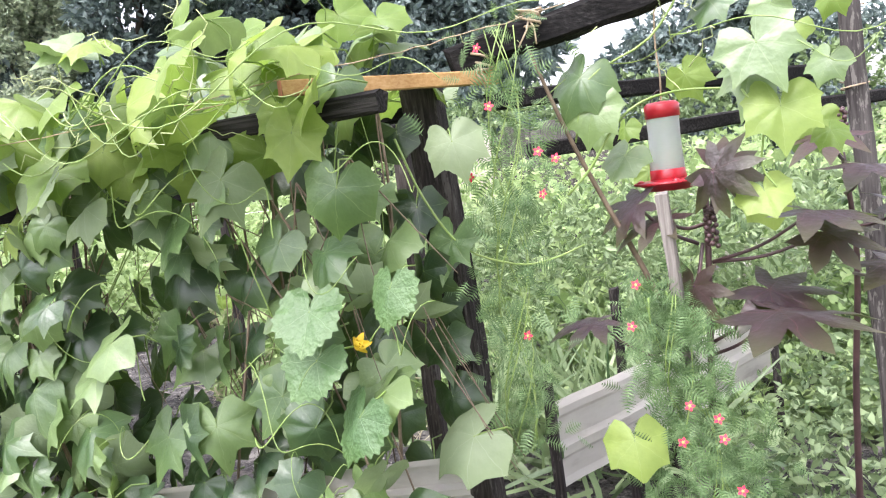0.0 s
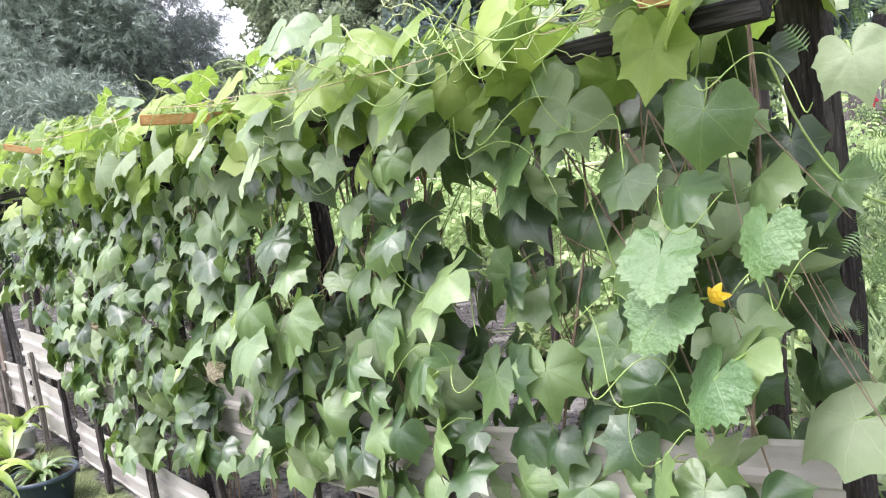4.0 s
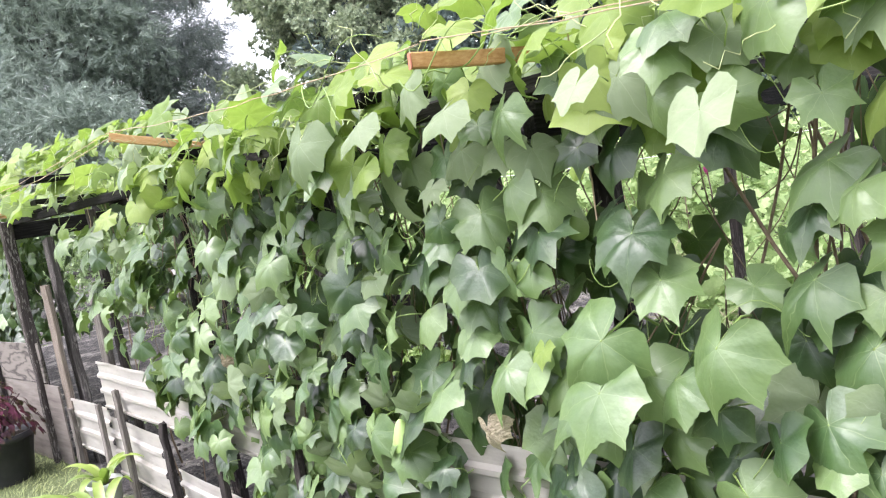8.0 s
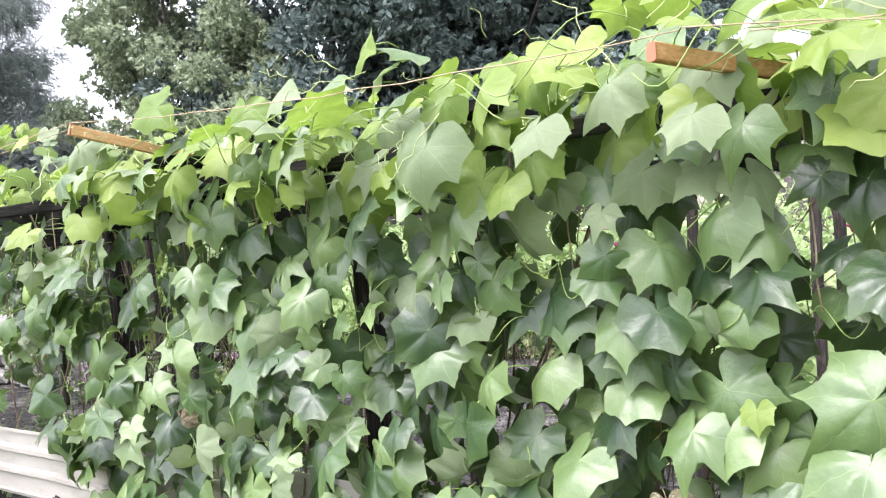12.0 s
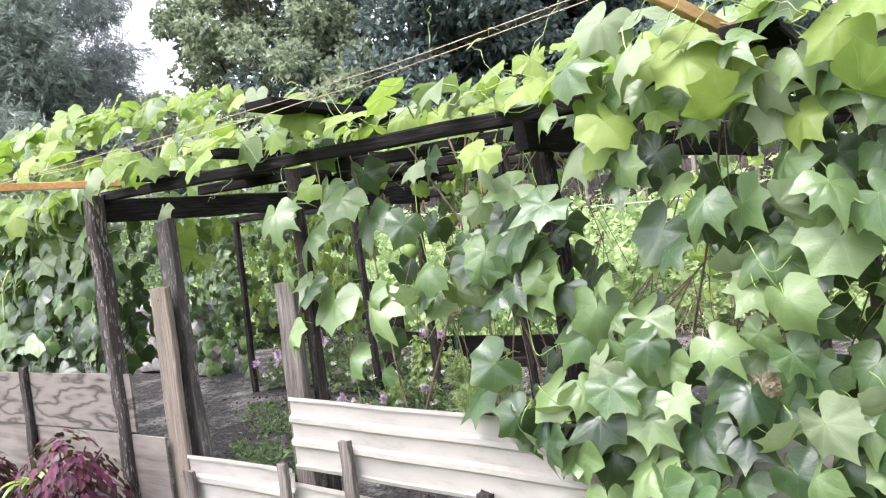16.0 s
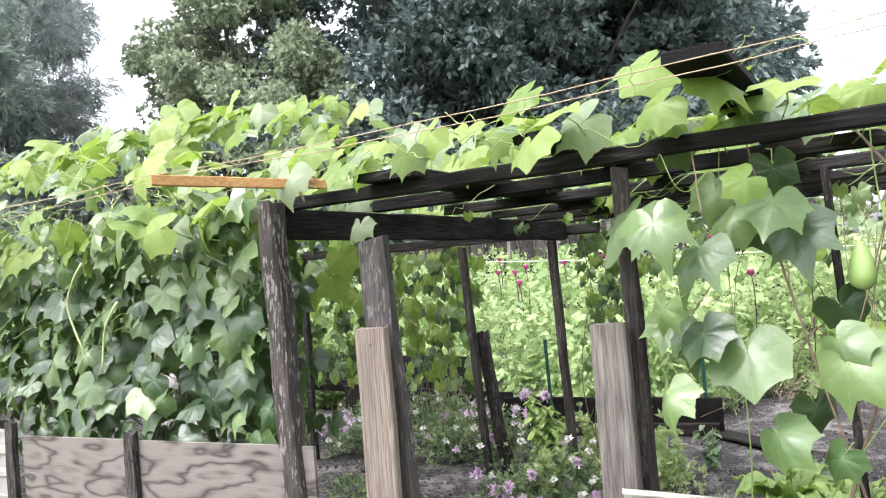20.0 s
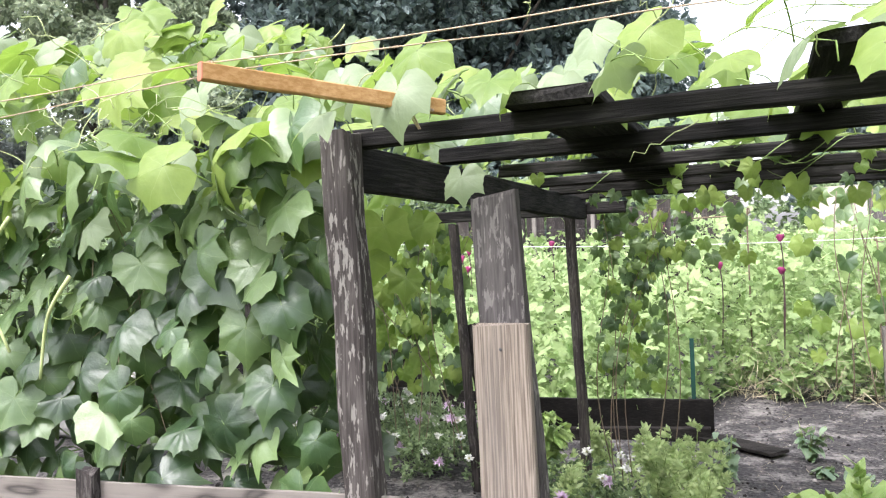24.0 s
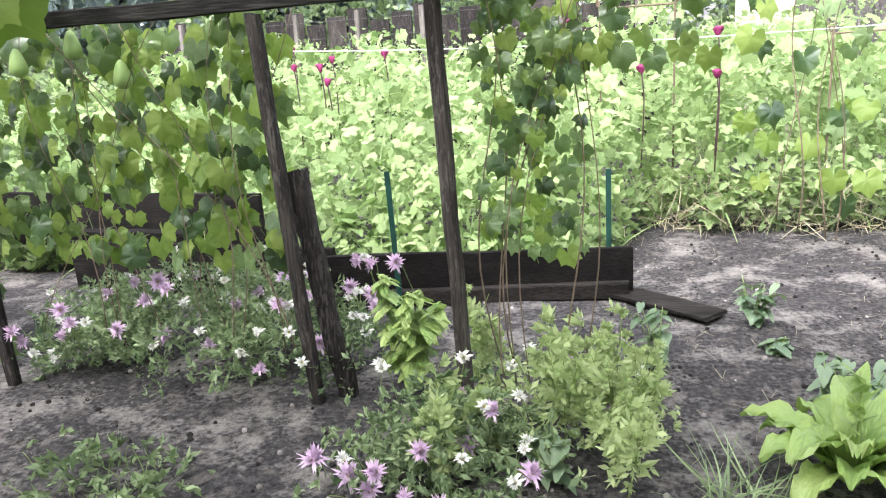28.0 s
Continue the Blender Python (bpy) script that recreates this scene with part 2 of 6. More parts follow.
def sprig_data(kind, count, seed, spread=0.5, width=0.3):
    """A small twig's worth of leaflets as one template."""
    rnd = random.Random(seed)
    verts, faces, uvs = [], [], []
    for i in range(count):
        a = rnd.uniform(0, 6.28)
        lean = rnd.uniform(0.2, 1.2)
        d = Vector((math.cos(a) * math.sin(lean), math.cos(lean) * 0.9 + 0.1, math.sin(a) * math.sin(lean)))
        base = Vector((0, rnd.uniform(0, spread), 0))
        side = d.cross(Vector((rnd.uniform(-1, 1), rnd.uniform(-1, 1), rnd.uniform(-1, 1)))).normalized()
        ln = rnd.uniform(0.5, 1.0) * (1 - spread * .4)
        w = width * ln * 0.5
        o = len(verts)
        for p, u in ((base, (0, 0)), (base + d * ln * .45 + side * w, (.3, .45)), (base + d * ln, (0, 1)), (base + d * ln * .45 - side * w, (-.3, .45))):
            verts.append(tuple(p))
            uvs.append(u)
        faces.append((o, o + 1, o + 2, o + 3))
    return verts, faces, uvs, None

# ---------- materials ----------
def base_mat(name, rough=0.6, metal=0.0):
    m = bpy.data.materials.new(name)
    m.use_nodes = True
    nt = m.node_tree
    b = nt.nodes["Principled BSDF"]
    b.inputs["Roughness"].default_value = rough
    b.inputs["Metallic"].default_value = metal
    return m, nt, b


def node(nt, kind, **kw):
    n = nt.nodes.new(kind)
    for k, v in kw.items():
        n.inputs[k.replace("_", " ")].default_value = v
    return n


def math_node(nt, op, a, b=None):
    n = nt.nodes.new("ShaderNodeMath")
    n.operation = op
    for i, v in enumerate((a, b)):
        if v is None:
            continue
        if hasattr(v, "is_linked"):
            nt.links.new(v, n.inputs[i])
        else:
            n.inputs[i].default_value = v
    return n.outputs[0]


def mix_col(nt, fac, a, b, blend="MIX"):
    n = nt.nodes.new("ShaderNodeMix")
    n.data_type, n.blend_type = "RGBA", blend
    for sock, v in ((n.inputs[0], fac), (n.inputs[6], a), (n.inputs[7], b)):
        if hasattr(v, "is_linked"):
            nt.links.new(v, sock)
        else:
            sock.default_value = v if not isinstance(v, tuple) else (*v[:3], 1)
    return n.outputs[2]


def ramp(nt, fac, stops):
    n = nt.nodes.new("ShaderNodeValToRGB")
    e = n.color_ramp.elements
    while len(e) < len(stops):
        e.new(0.5)
    for el, (p, c) in zip(e, stops):
        el.position, el.color = p, (*c, 1)
    nt.links.new(fac, n.inputs[0])
    return n.outputs[0]


def bump(nt, b, height, strength=0.3, distance=0.01):
    n = nt.nodes.new("ShaderNodeBump")
    n.inputs["Strength"].default_value, n.inputs["Distance"].default_value = strength, distance
    nt.links.new(height, n.inputs["Height"])
    nt.links.new(n.outputs[0], b.inputs["Normal"])


def noise_tex(nt, vec, scale, detail=4, rough=0.55):
    n = nt.nodes.new("ShaderNodeTexNoise")
    n.inputs["Scale"].default_value, n.inputs["Detail"].default_value, n.inputs["Roughness"].default_value = scale, detail, rough
    if vec is not None:
        nt.links.new(vec, n.inputs["Vector"])
    return n.outputs[0]


def coords(nt, which="Object", scale=(1, 1, 1)):
    t = nt.nodes.new("ShaderNodeTexCoord")
    mp = nt.nodes.new("ShaderNodeMapping")
    mp.inputs["Scale"].default_value = scale
    nt.links.new(t.outputs[which], mp.inputs["Vector"])
    return mp.outputs[0]


def leaf_mat(name, dark, light, vein, rough=0.42, through=0.35, island=False, veins=True, crinkle=0.13, gloss=0.75):
    """A living leaf: two-tone blade with see-through glow painted on its rim, pale veins, some light passing through.
    """
    m, nt, b = base_mat(name, rough)
    if island:
        rnd = nt.nodes.new("ShaderNodeNewGeometry").outputs["Random Per Island"]
    else:
        rnd = nt.nodes.new("ShaderNodeObjectInfo").outputs["Random"]
    uv = nt.nodes.new("ShaderNodeTexCoord").outputs["UV"]
    blot = noise_tex(nt, uv, 3.0, 3)
    f = math_node(nt, "ADD", math_node(nt, "MULTIPLY", rnd, 0.8), math_node(nt, "MULTIPLY", math_node(nt, "SUBTRACT", blot, 0.5), 0.7))
    if island:
        where = nt.nodes.new("ShaderNodeNewGeometry").outputs["Position"]
        f = math_node(nt, "ADD", math_node(nt, "MULTIPLY", f, 0.7), math_node(nt, "MULTIPLY", math_node(nt, "SUBTRACT", noise_tex(nt, where, 1.6, 3), 0.35), 0.9))
    col = ramp(nt, f, ((0.0, dark), (0.8, light)))
    height = noise_tex(nt, uv, 9.0, 3)
    if veins:
        sep = nt.nodes.new("ShaderNodeSeparateXYZ")
        nt.links.new(uv, sep.inputs[0])
        x, y = sep.outputs[0], sep.outputs[1]
        crook = math_node(nt, "MULTIPLY", math_node(nt, "SUBTRACT", noise_tex(nt, uv, 3.4, 2), 0.5), 0.34)
        ang = math_node(nt, "ADD", math_node(nt, "ARCTAN2", x, y), crook)
        r = math_node(nt, "SQRT", math_node(nt, "ADD", math_node(nt, "MULTIPLY", x, x), math_node(nt, "MULTIPLY", y, y)))
        dist = math_node(nt, "MULTIPLY", r, math_node(nt, "ABSOLUTE", math_node(nt, "SINE", math_node(nt, "MULTIPLY", ang, 3.5))))
        main = ramp(nt, dist, ((0.0, (1, 1, 1)), (0.032, (0, 0, 0))))
        # yellow-green towards the rim imitates light coming through the thin margin
        rim = ramp(nt, r, ((0.45, (0, 0, 0)), (1.0, (1, 1, 1))))
        col = mix_col(nt, math_node(nt, "MULTIPLY", rim, 0.30), col, tuple(0.5 * (a + c) for a, c in zip(light, (0.17, 0.25, 0.04))))
        # finer veins branch off as a wavy net
        saw = math_node(nt, "ABSOLUTE", math_node(nt, "SINE", math_node(nt, "ADD", math_node(nt, "MULTIPLY", r, 15.0), math_node(nt, "MULTIPLY", dist, -17.0))))
        fine = ramp(nt, saw, ((0.0, (1, 1, 1)), (0.16, (0, 0, 0))))
        both = math_node(nt, "MAXIMUM", main, math_node(nt, "MULTIPLY", fine, 0.22))
        puff = noise_tex(nt, uv, 4.5, 2)
        height = math_node(nt, "ADD", math_node(nt, "MULTIPLY", height, 0.6), math_node(nt, "MULTIPLY", puff, 1.3))
        col = mix_col(nt, math_node(nt, "MULTIPLY", both, 0.42), col, vein)
        height = math_node(nt, "SUBTRACT", height, math_node(nt, "MULTIPLY", both, crinkle * 1.6))
    bump(nt, b, height, min(1.0, crinkle * 1.5), 0.02)
    nt.links.new(col, b.inputs["Base Color"])
    b.inputs["Specular IOR Level"].default_value = 0.3 if island else gloss
    b.inputs["Coat Weight"].default_value, b.inputs["Coat Roughness"].default_value = (0.0 if island else 0.25 * gloss), 0.3
    tr = nt.nodes.new("ShaderNodeBsdfTranslucent")
    glow = mix_col(nt, 0.15 if island else 0.45, col, (0.29, 0.47, 0.05))
    nt.links.new(glow, tr.inputs["Color"])
    mx = nt.nodes.new("ShaderNodeMixShader")
    mx.inputs[0].default_value = through
    nt.links.new(b.outputs[0], mx.inputs[1])
    nt.links.new(tr.outputs[0], mx.inputs[2])
    nt.links.new(mx.outputs[0], nt.nodes["Material Output"].inputs[0])
    return m


def plain_mat(name, col, col2=None, rough=0.6, scale=12.0, bumps=0.2, metal=0.0, depth=0.004):
    m, nt, b = base_mat(name, rough, metal)
    vec = coords(nt)
    f = noise_tex(nt, vec, scale, 5)
    nt.links.new(ramp(nt, f, ((0.3, col), (0.7, col2 or tuple(c * 0.7 for c in col)))), b.inputs["Base Color"])
    if bumps:
        bump(nt, b, noise_tex(nt, vec, scale * 4, 4), bumps, depth)
    return m


def wood_mat(name, dark, mid, light, along, rough=0.85, grain=60.0, streak=0.0, cracks=0.6):
    """Weathered timber; along: the axis of its grain (0 x, 1 y, 2 z)."""
    m, nt, b = base_mat(name, rough)
    s = [1.0, 1.0, 1.0]
    s[along] = 0.05
    vec = coords(nt, "Object", tuple(s))
    fine = noise_tex(nt, vec, grain * 2.2, 5, 0.6)
    broad = noise_tex(nt, coords(nt, "Object", tuple(0.3 if i == along else 1.0 for i in range(3))), 9.0, 4)
    rnd = nt.nodes.new("ShaderNodeObjectInfo").outputs["Random"]
    f = math_node(nt, "ADD", math_node(nt, "MULTIPLY", fine, 0.65), math_node(nt, "MULTIPLY", broad, 0.45))
    f = math_node(nt, "ADD", f, math_node(nt, "MULTIPLY", math_node(nt, "SUBTRACT", rnd, 0.5), 0.14))
    col = ramp(nt, f, ((0.38, dark), (0.55, mid), (0.72, light)))
    if streak:
        s2 = [1.0, 1.0, 1.0]
        s2[along] = 0.22
        fl = noise_tex(nt, coords(nt, "Object", tuple(s2)), 85.0, 4, 0.6)
        where = noise_tex(nt, coords(nt, "Object", tuple(s2)), 16.0, 2, 0.5)
        fl = math_node(nt, "ADD", fl, math_node(nt, "MULTIPLY", math_node(nt, "SUBTRACT", where, 0.5), 0.45))
        col = mix_col(nt, ramp(nt, fl, ((0.565, (0, 0, 0)), (0.61, (streak, streak, streak)))), col, (0.34, 0.32, 0.29))
    b.inputs["Specular IOR Level"].default_value = 0.1
    nt.links.new(col, b.inputs["Base Color"])
    bump(nt, b, fine, cracks, 0.006)
    return m


BARK_DARK = wood_mat("charred_timber_x", (0.005, 0.005, 0.005), (0.014, 0.013, 0.0125), (0.048, 0.045, 0.042), 0)
BARK_DARK_Y = wood_mat("charred_timber_y", (0.004, 0.004, 0.004), (0.010, 0.0095, 0.009), (0.032, 0.030, 0.028), 1)
POST_GREY = wood_mat("grey_brown_post_timber", (0.034, 0.030, 0.029), (0.070, 0.064, 0.061), (0.118, 0.108, 0.101), 2, streak=0.30, cracks=0.4)
POST_DARK = wood_mat("dark_post_timber", (0.012, 0.010, 0.010), (0.030, 0.026, 0.025), (0.072, 0.063, 0.055), 2, streak=0.12)
POST_FLAKED = wood_mat("flaked_post_timber", (0.022, 0.018, 0.017), (0.046, 0.040, 0.037), (0.093, 0.083, 0.076), 2, streak=0.45)
GREY_WOOD_Z = wood_mat("grey_weathered_timber", (0.078, 0.070, 0.062), (0.172, 0.156, 0.140), (0.281, 0.257, 0.234), 2)
GREY_WOOD_X = wood_mat("grey_weathered_board", (0.072, 0.065, 0.058), (0.144, 0.130, 0.119), (0.238, 0.223, 0.202), 0)
PINE_NEW = wood_mat("new_pine_timber", (0.300, 0.165, 0.060), (0.413, 0.247, 0.105), (0.495, 0.323, 0.158), 1, rough=0.6, cracks=0.15)
END_PINK = plain_mat("painted_board_end", (0.48, 0.18, 0.10), (0.38, 0.14, 0.08), 0.7)


def ribbed_mat():
    """Old plank whose soft grain has worn away between hard ribs."""
    m, nt, b = base_mat("tan_ribbed_timber", 0.85)
    rib = noise_tex(nt, coords(nt, "Object", (1.0, 1.0, 0.018)), 230.0, 1, 0.4)
    wide = noise_tex(nt, coords(nt, "Object", (1.0, 1.0, 0.2)), 8.0, 4)
    fine = noise_tex(nt, coords(nt, "Object", (1.0, 1.0, 0.06)), 420.0, 3)
    f = math_node(nt, "ADD", rib, math_node(nt, "MULTIPLY", math_node(nt, "SUBTRACT", fine, 0.5), 0.25))
    col = ramp(nt, f, ((0.36, (0.115, 0.092, 0.072)), (0.48, (0.178, 0.147, 0.118)), (0.64, (0.255, 0.215, 0.175))))
    stain = ramp(nt, wide, ((0.40, (0, 0, 0)), (0.75, (0.6, 0.6, 0.6))))
    col = mix_col(nt, stain, col, (0.135, 0.120, 0.108))
    b.inputs["Specular IOR Level"].default_value = 0.2
    nt.links.new(col, b.inputs["Base Color"])
    bump(nt, b, f, 0.6, 0.006)
    return m


def ply_mat():
    m, nt, b = base_mat("weathered_plywood", 0.8)
    vec = coords(nt, "Object", (0.8, 0.2, 2.6))
    warp = noise_tex(nt, vec, 2.0, 3, 0.5)
    rings = math_node(nt, "ABSOLUTE", math_node(nt, "SINE", math_node(nt, "MULTIPLY", warp, 26.0)))
    fine = noise_tex(nt, coords(nt, "Object", (1.0, 1.0, 30.0)), 6.0, 4)
    f = math_node(nt, "ADD", math_node(nt, "MULTIPLY", rings, 0.62), math_node(nt, "MULTIPLY", fine, 0.5))
    blot = noise_tex(nt, coords(nt), 3.0, 4)
    col = ramp(nt, f, ((0.25, (0.018, 0.014, 0.012)), (0.38, (0.052, 0.043, 0.036)), (0.55, (0.108, 0.094, 0.081)), (0.85, (0.165, 0.146, 0.127))))
    col = mix_col(nt, math_node(nt, "MULTIPLY", blot, 0.28), col, (0.14, 0.128, 0.117))
    nt.links.new(col, b.inputs["Base Color"])
    bump(nt, b, f, 0.4, 0.004)
    return m


# dark plank, taken down to near black to hold the shadow it lies in
EDGE_BLACK = wood_mat("shade_black_plank", (0.004, 0.0037, 0.0034), (0.011, 0.010, 0.009), (0.032, 0.028, 0.025), 0)
TAN_WOOD_Z = ribbed_mat()
PLY = ply_mat()
PLY_PLAIN = wood_mat("plain_weathered_plywood", (0.085, 0.074, 0.065), (0.150, 0.134, 0.120), (0.205, 0.188, 0.168), 0, grain=12, cracks=0.2)


def metal_paint():
    m, nt, b = base_mat("cream_painted_sheet_metal", 0.68)
    vec = coords(nt)
    dirt = noise_tex(nt, coords(nt, "Object", (1, 1, 4)), 4.0, 6, 0.65)
    col = ramp(nt, dirt, ((0.25, (0.37, 0.35, 0.315)), (0.45, (0.53, 0.51, 0.465)), (0.8, (0.60, 0.58, 0.54))))
    nt.links.new(col, b.inputs["Base Color"])
    bump(nt, b, noise_tex(nt, vec, 5.0, 2), 0.1, 0.01)
    return m


SHEET = metal_paint()
STEM = plain_mat("green_vine_stem", (0.16, 0.26, 0.05), (0.22, 0.30, 0.09), 0.5, 20, 0)
STEM_DRY = plain_mat("dry_brown_stem", (0.10, 0.07, 0.045), (0.20, 0.15, 0.10), 0.8, 30, 0.2)
PURPLE_STEM = plain_mat("dark_purple_stem", (.035, .018, .020), (.08, .04, .04), .45, 16, .1)
TENDRIL = plain_mat("pale_green_tendril", (0.34, 0.42, 0.16), (0.42, 0.46, 0.22), 0.5, 20, 0)
TWINE = plain_mat("tan_twine", (0.44, 0.34, 0.23), (0.34, 0.26, 0.17), 0.9, 90, 0.4)

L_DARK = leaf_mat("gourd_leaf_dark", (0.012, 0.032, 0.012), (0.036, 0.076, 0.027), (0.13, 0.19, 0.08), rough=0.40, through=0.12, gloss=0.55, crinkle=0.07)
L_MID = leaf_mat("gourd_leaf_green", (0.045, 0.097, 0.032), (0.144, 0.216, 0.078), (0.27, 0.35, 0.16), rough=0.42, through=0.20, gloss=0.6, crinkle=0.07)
# young leaf tone; its bright yellow-green also paints leaves lit from behind
L_TOP = leaf_mat("gourd_leaf_young_backlit", (0.120, 0.200, 0.038), (0.265, 0.345, 0.088), (0.34, 0.42, 0.17), rough=0.48, through=0.42, gloss=0.35, crinkle=0.07)
L_PALE = leaf_mat("gourd_leaf_underside", (0.145, 0.195, 0.108), (0.235, 0.288, 0.178), (0.33, 0.39, 0.25), rough=0.55, through=0.28, gloss=0.2, crinkle=0.07)
L_CUC = leaf_mat("cucumber_leaf", (0.036, 0.092, 0.030), (0.088, 0.165, 0.058), (0.24, 0.33, 0.18), rough=0.46, through=0.18, crinkle=0.22, gloss=0.5)
I_BEAN = leaf_mat("bean_leaf_mass", (0.12, 0.21, 0.060), (0.42, 0.53, 0.25), (0.4, 0.46, 0.2), rough=0.5, through=0.4, island=True, veins=False)
I_HERB = leaf_mat("low_herb_leaf_mass", (0.034, 0.072, 0.028), (0.34, 0.44, 0.23), (0.3, 0.4, 0.2), rough=0.45, through=0.3, island=True, veins=False)
I_BUD = leaf_mat("budding_aster_leaf", (0.27, 0.37, 0.14), (0.56, 0.64, 0.34), (0.4, 0.46, 0.2), rough=0.5, through=0.45, island=True, veins=False)
I_GRASS = leaf_mat("lawn_blade", (0.17, 0.215, 0.085), (0.33, 0.375, 0.17), (0.3, 0.4, 0.2), rough=0.6, through=0.3, island=True, veins=False)
I_FEATHER = leaf_mat("feathery_leaf", (0.060, 0.120, 0.045), (0.20, 0.30, 0.13), (0.3, 0.4, 0.2), rough=0.5, through=0.25, island=True, veins=False)
I_STRAW = leaf_mat("dry_straw", (0.36, 0.31, 0.20), (0.55, 0.50, 0.36), (0.5, 0.5, 0.4), rough=0.8, through=0.2, island=True, veins=False)
L_PURPLE = leaf_mat("castor_leaf", (0.018, 0.008, 0.011), (0.055, 0.026, 0.034), (0.11, 0.035, 0.045), rough=0.40, through=0.25, gloss=0.4)
L_COLEUS = leaf_mat("coleus_leaf", (0.020, 0.003, 0.010), (0.095, 0.012, 0.042), (0.14, 0.04, 0.07), rough=0.6, through=0.10, gloss=0.3)
L_DRY = leaf_mat("withered_leaf", (0.30, 0.25, 0.17), (0.50, 0.44, 0.33), (0.25, 0.2, 0.14), rough=0.8, through=0.25, crinkle=0.5, gloss=0.1)
L_STRAP = leaf_mat("strap_leaf", (0.14, 0.22, 0.045), (0.32, 0.42, 0.09), (0.40, 0.48, 0.2), rough=0.4, through=0.35, veins=False, crinkle=0.2)
L_CAB = leaf_mat("mustard_leaf", (0.19, 0.32, 0.07), (0.36, 0.48, 0.14), (0.52, 0.60, 0.32), rough=0.42, through=0.25, crinkle=0.4)
L_HERB = leaf_mat("herb_leaf", (0.08, 0.15, 0.075), (0.17, 0.25, 0.14), (0.34, 0.42, 0.28), rough=0.5, through=0.2)

# ---------- ground ----------
def ground_height(x, y):
    """Flat lawn and garden soil, slightly uneven."""
    h = 0.012 * math.sin(1.7 * x + 0.4) * math.sin(2.1 * y) + 0.01 * math.sin(4.3 * x + 2 * y)
    return h if -6 < x < 12 and -5 < y < 12 else 0.0


def build_ground():
    m, nt, b = base_mat("soil_and_grass_ground", 0.95)
    geo = nt.nodes.new("ShaderNodeNewGeometry").outputs["Position"]
    sep = nt.nodes.new("ShaderNodeSeparateXYZ")
    nt.links.new(geo, sep.inputs[0])
    big = noise_tex(nt, geo, 1.3, 5, 0.6)
    fine = noise_tex(nt, geo, 38.0, 6, 0.7)
    straw = noise_tex(nt, geo, 9.0, 6, 0.65)
    soil = ramp(nt, fine, ((0.3, (0.011, 0.011, 0.012)), (0.5, (0.048, 0.046, 0.046)), (0.75, (0.13, 0.124, 0.12))))
    soil = mix_col(nt, ramp(nt, straw, ((0.53, (0, 0, 0)), (0.68, (0.7, 0.7, 0.7)))), soil, (0.16, 0.145, 0.128))
    sand = math_node(nt, "ADD", noise_tex(nt, geo, 2.6, 5, 0.65), math_node(nt, "MULTIPLY", math_node(nt, "SUBTRACT", fine, 0.5), 0.35))
    soil = mix_col(nt, ramp(nt, sand, ((0.50, (0, 0, 0)), (0.68, (0.85, 0.85, 0.85)))), soil, (0.27, 0.255, 0.235))
    grass = ramp(nt, fine, ((0.3, (0.075, 0.095, 0.045)), (0.7, (0.16, 0.19, 0.095))))
    edge = math_node(nt, "ADD", sep.outputs[1], math_node(nt, "MULTIPLY", math_node(nt, "SUBTRACT", big, 0.5), 0.5))
    inside = ramp(nt, edge, ((0.0, (0, 0, 0)), (0.04, (1, 1, 1))))
    far = ramp(nt, math_node(nt, "MULTIPLY", edge, 0.05), ((0.48, (1, 1, 1)), (0.5, (0, 0, 0))))
    col = mix_col(nt, math_node(nt, "MULTIPLY", inside, far), grass, soil)
    nt.links.new(col, b.inputs["Base Color"])
    b.inputs["Specular IOR Level"].default_value = 0.1
    bump(nt, b, math_node(nt, "ADD", fine, math_node(nt, "MULTIPLY", straw, 1.5)), 0.8, 0.03)
    xs = np.r_[[-1500, -300, -60, -20], np.linspace(-6, 12, 91), [30, 80, 300, 1500]]
    ys = np.r_[[-1500, -300, -60, -15], np.linspace(-5, 12, 86), [30, 80, 300, 1500]]
    verts = [(x, y, ground_height(x, y) + (0.014 * noise.noise((x * 5, y * 5, 0)) if -6 < x < 12 and -5 < y < 12 else 0)) for y in ys for x in xs]
    n = len(xs)
    faces = [(j * n + i, j * n + i + 1, (j + 1) * n + i + 1, (j + 1) * n + i) for j in range(len(ys) - 1) for i in range(n - 1)]
    put("ground", mesh_from("ground", verts, faces, (m,)))
    tagged(bpy.data.objects["ground"], "dark garden soil with straw beside a mown lawn", "ground", kind="structure")


build_ground()

# ---------- pergola of old dark timber ----------
pergola = thing("pergola", "low garden pergola of charred and weathered timber tied with twine", "pergola")
K = [0]


def timber(name, a, b, w, h, mat, parent, label="", up=(0, 0, 1), wear=0.004, taper=1.0, segs=8):
    K[0] += 1
    return part(name, bar_bm(a, b, w, h, K[0], wear, segs, up, taper), mat, parent, label)


N = (0, -1, 0)
# front posts
timber("post", (0.118, -0.035, 0.0), (0.040, -0.045, 1.875), 0.085, 0.08, POST_FLAKED, pergola, "leaning post with flaking grey bark", N, 0.006)
timber("post", (0.505, 0.13, 0.0), (0.395, 0.125, 1.70), 0.125, 0.05, POST_GREY, pergola, "short grey-brown plank post with faint pale flecks", N, 0.005)
timber("post", (1.405, 0.17, 0.0), (1.375, 0.15, 1.84), 0.046, 0.05, POST_DARK, pergola, "", N)
for x, lean, y in ((2.62, -0.04, .19), (4.02, 0.02, .12), (5.16, 0.0, .31)):
    timber("post", (x + 0.06, y, 0.0), (x + lean, y, 1.84), 0.066, 0.06, POST_DARK, pergola, "", N, 0.006)
timber("post", (7.05, 0.50, 0.0), (7.00, 0.47, 1.97), 0.10, 0.09, POST_DARK, pergola, "", N, 0.008)
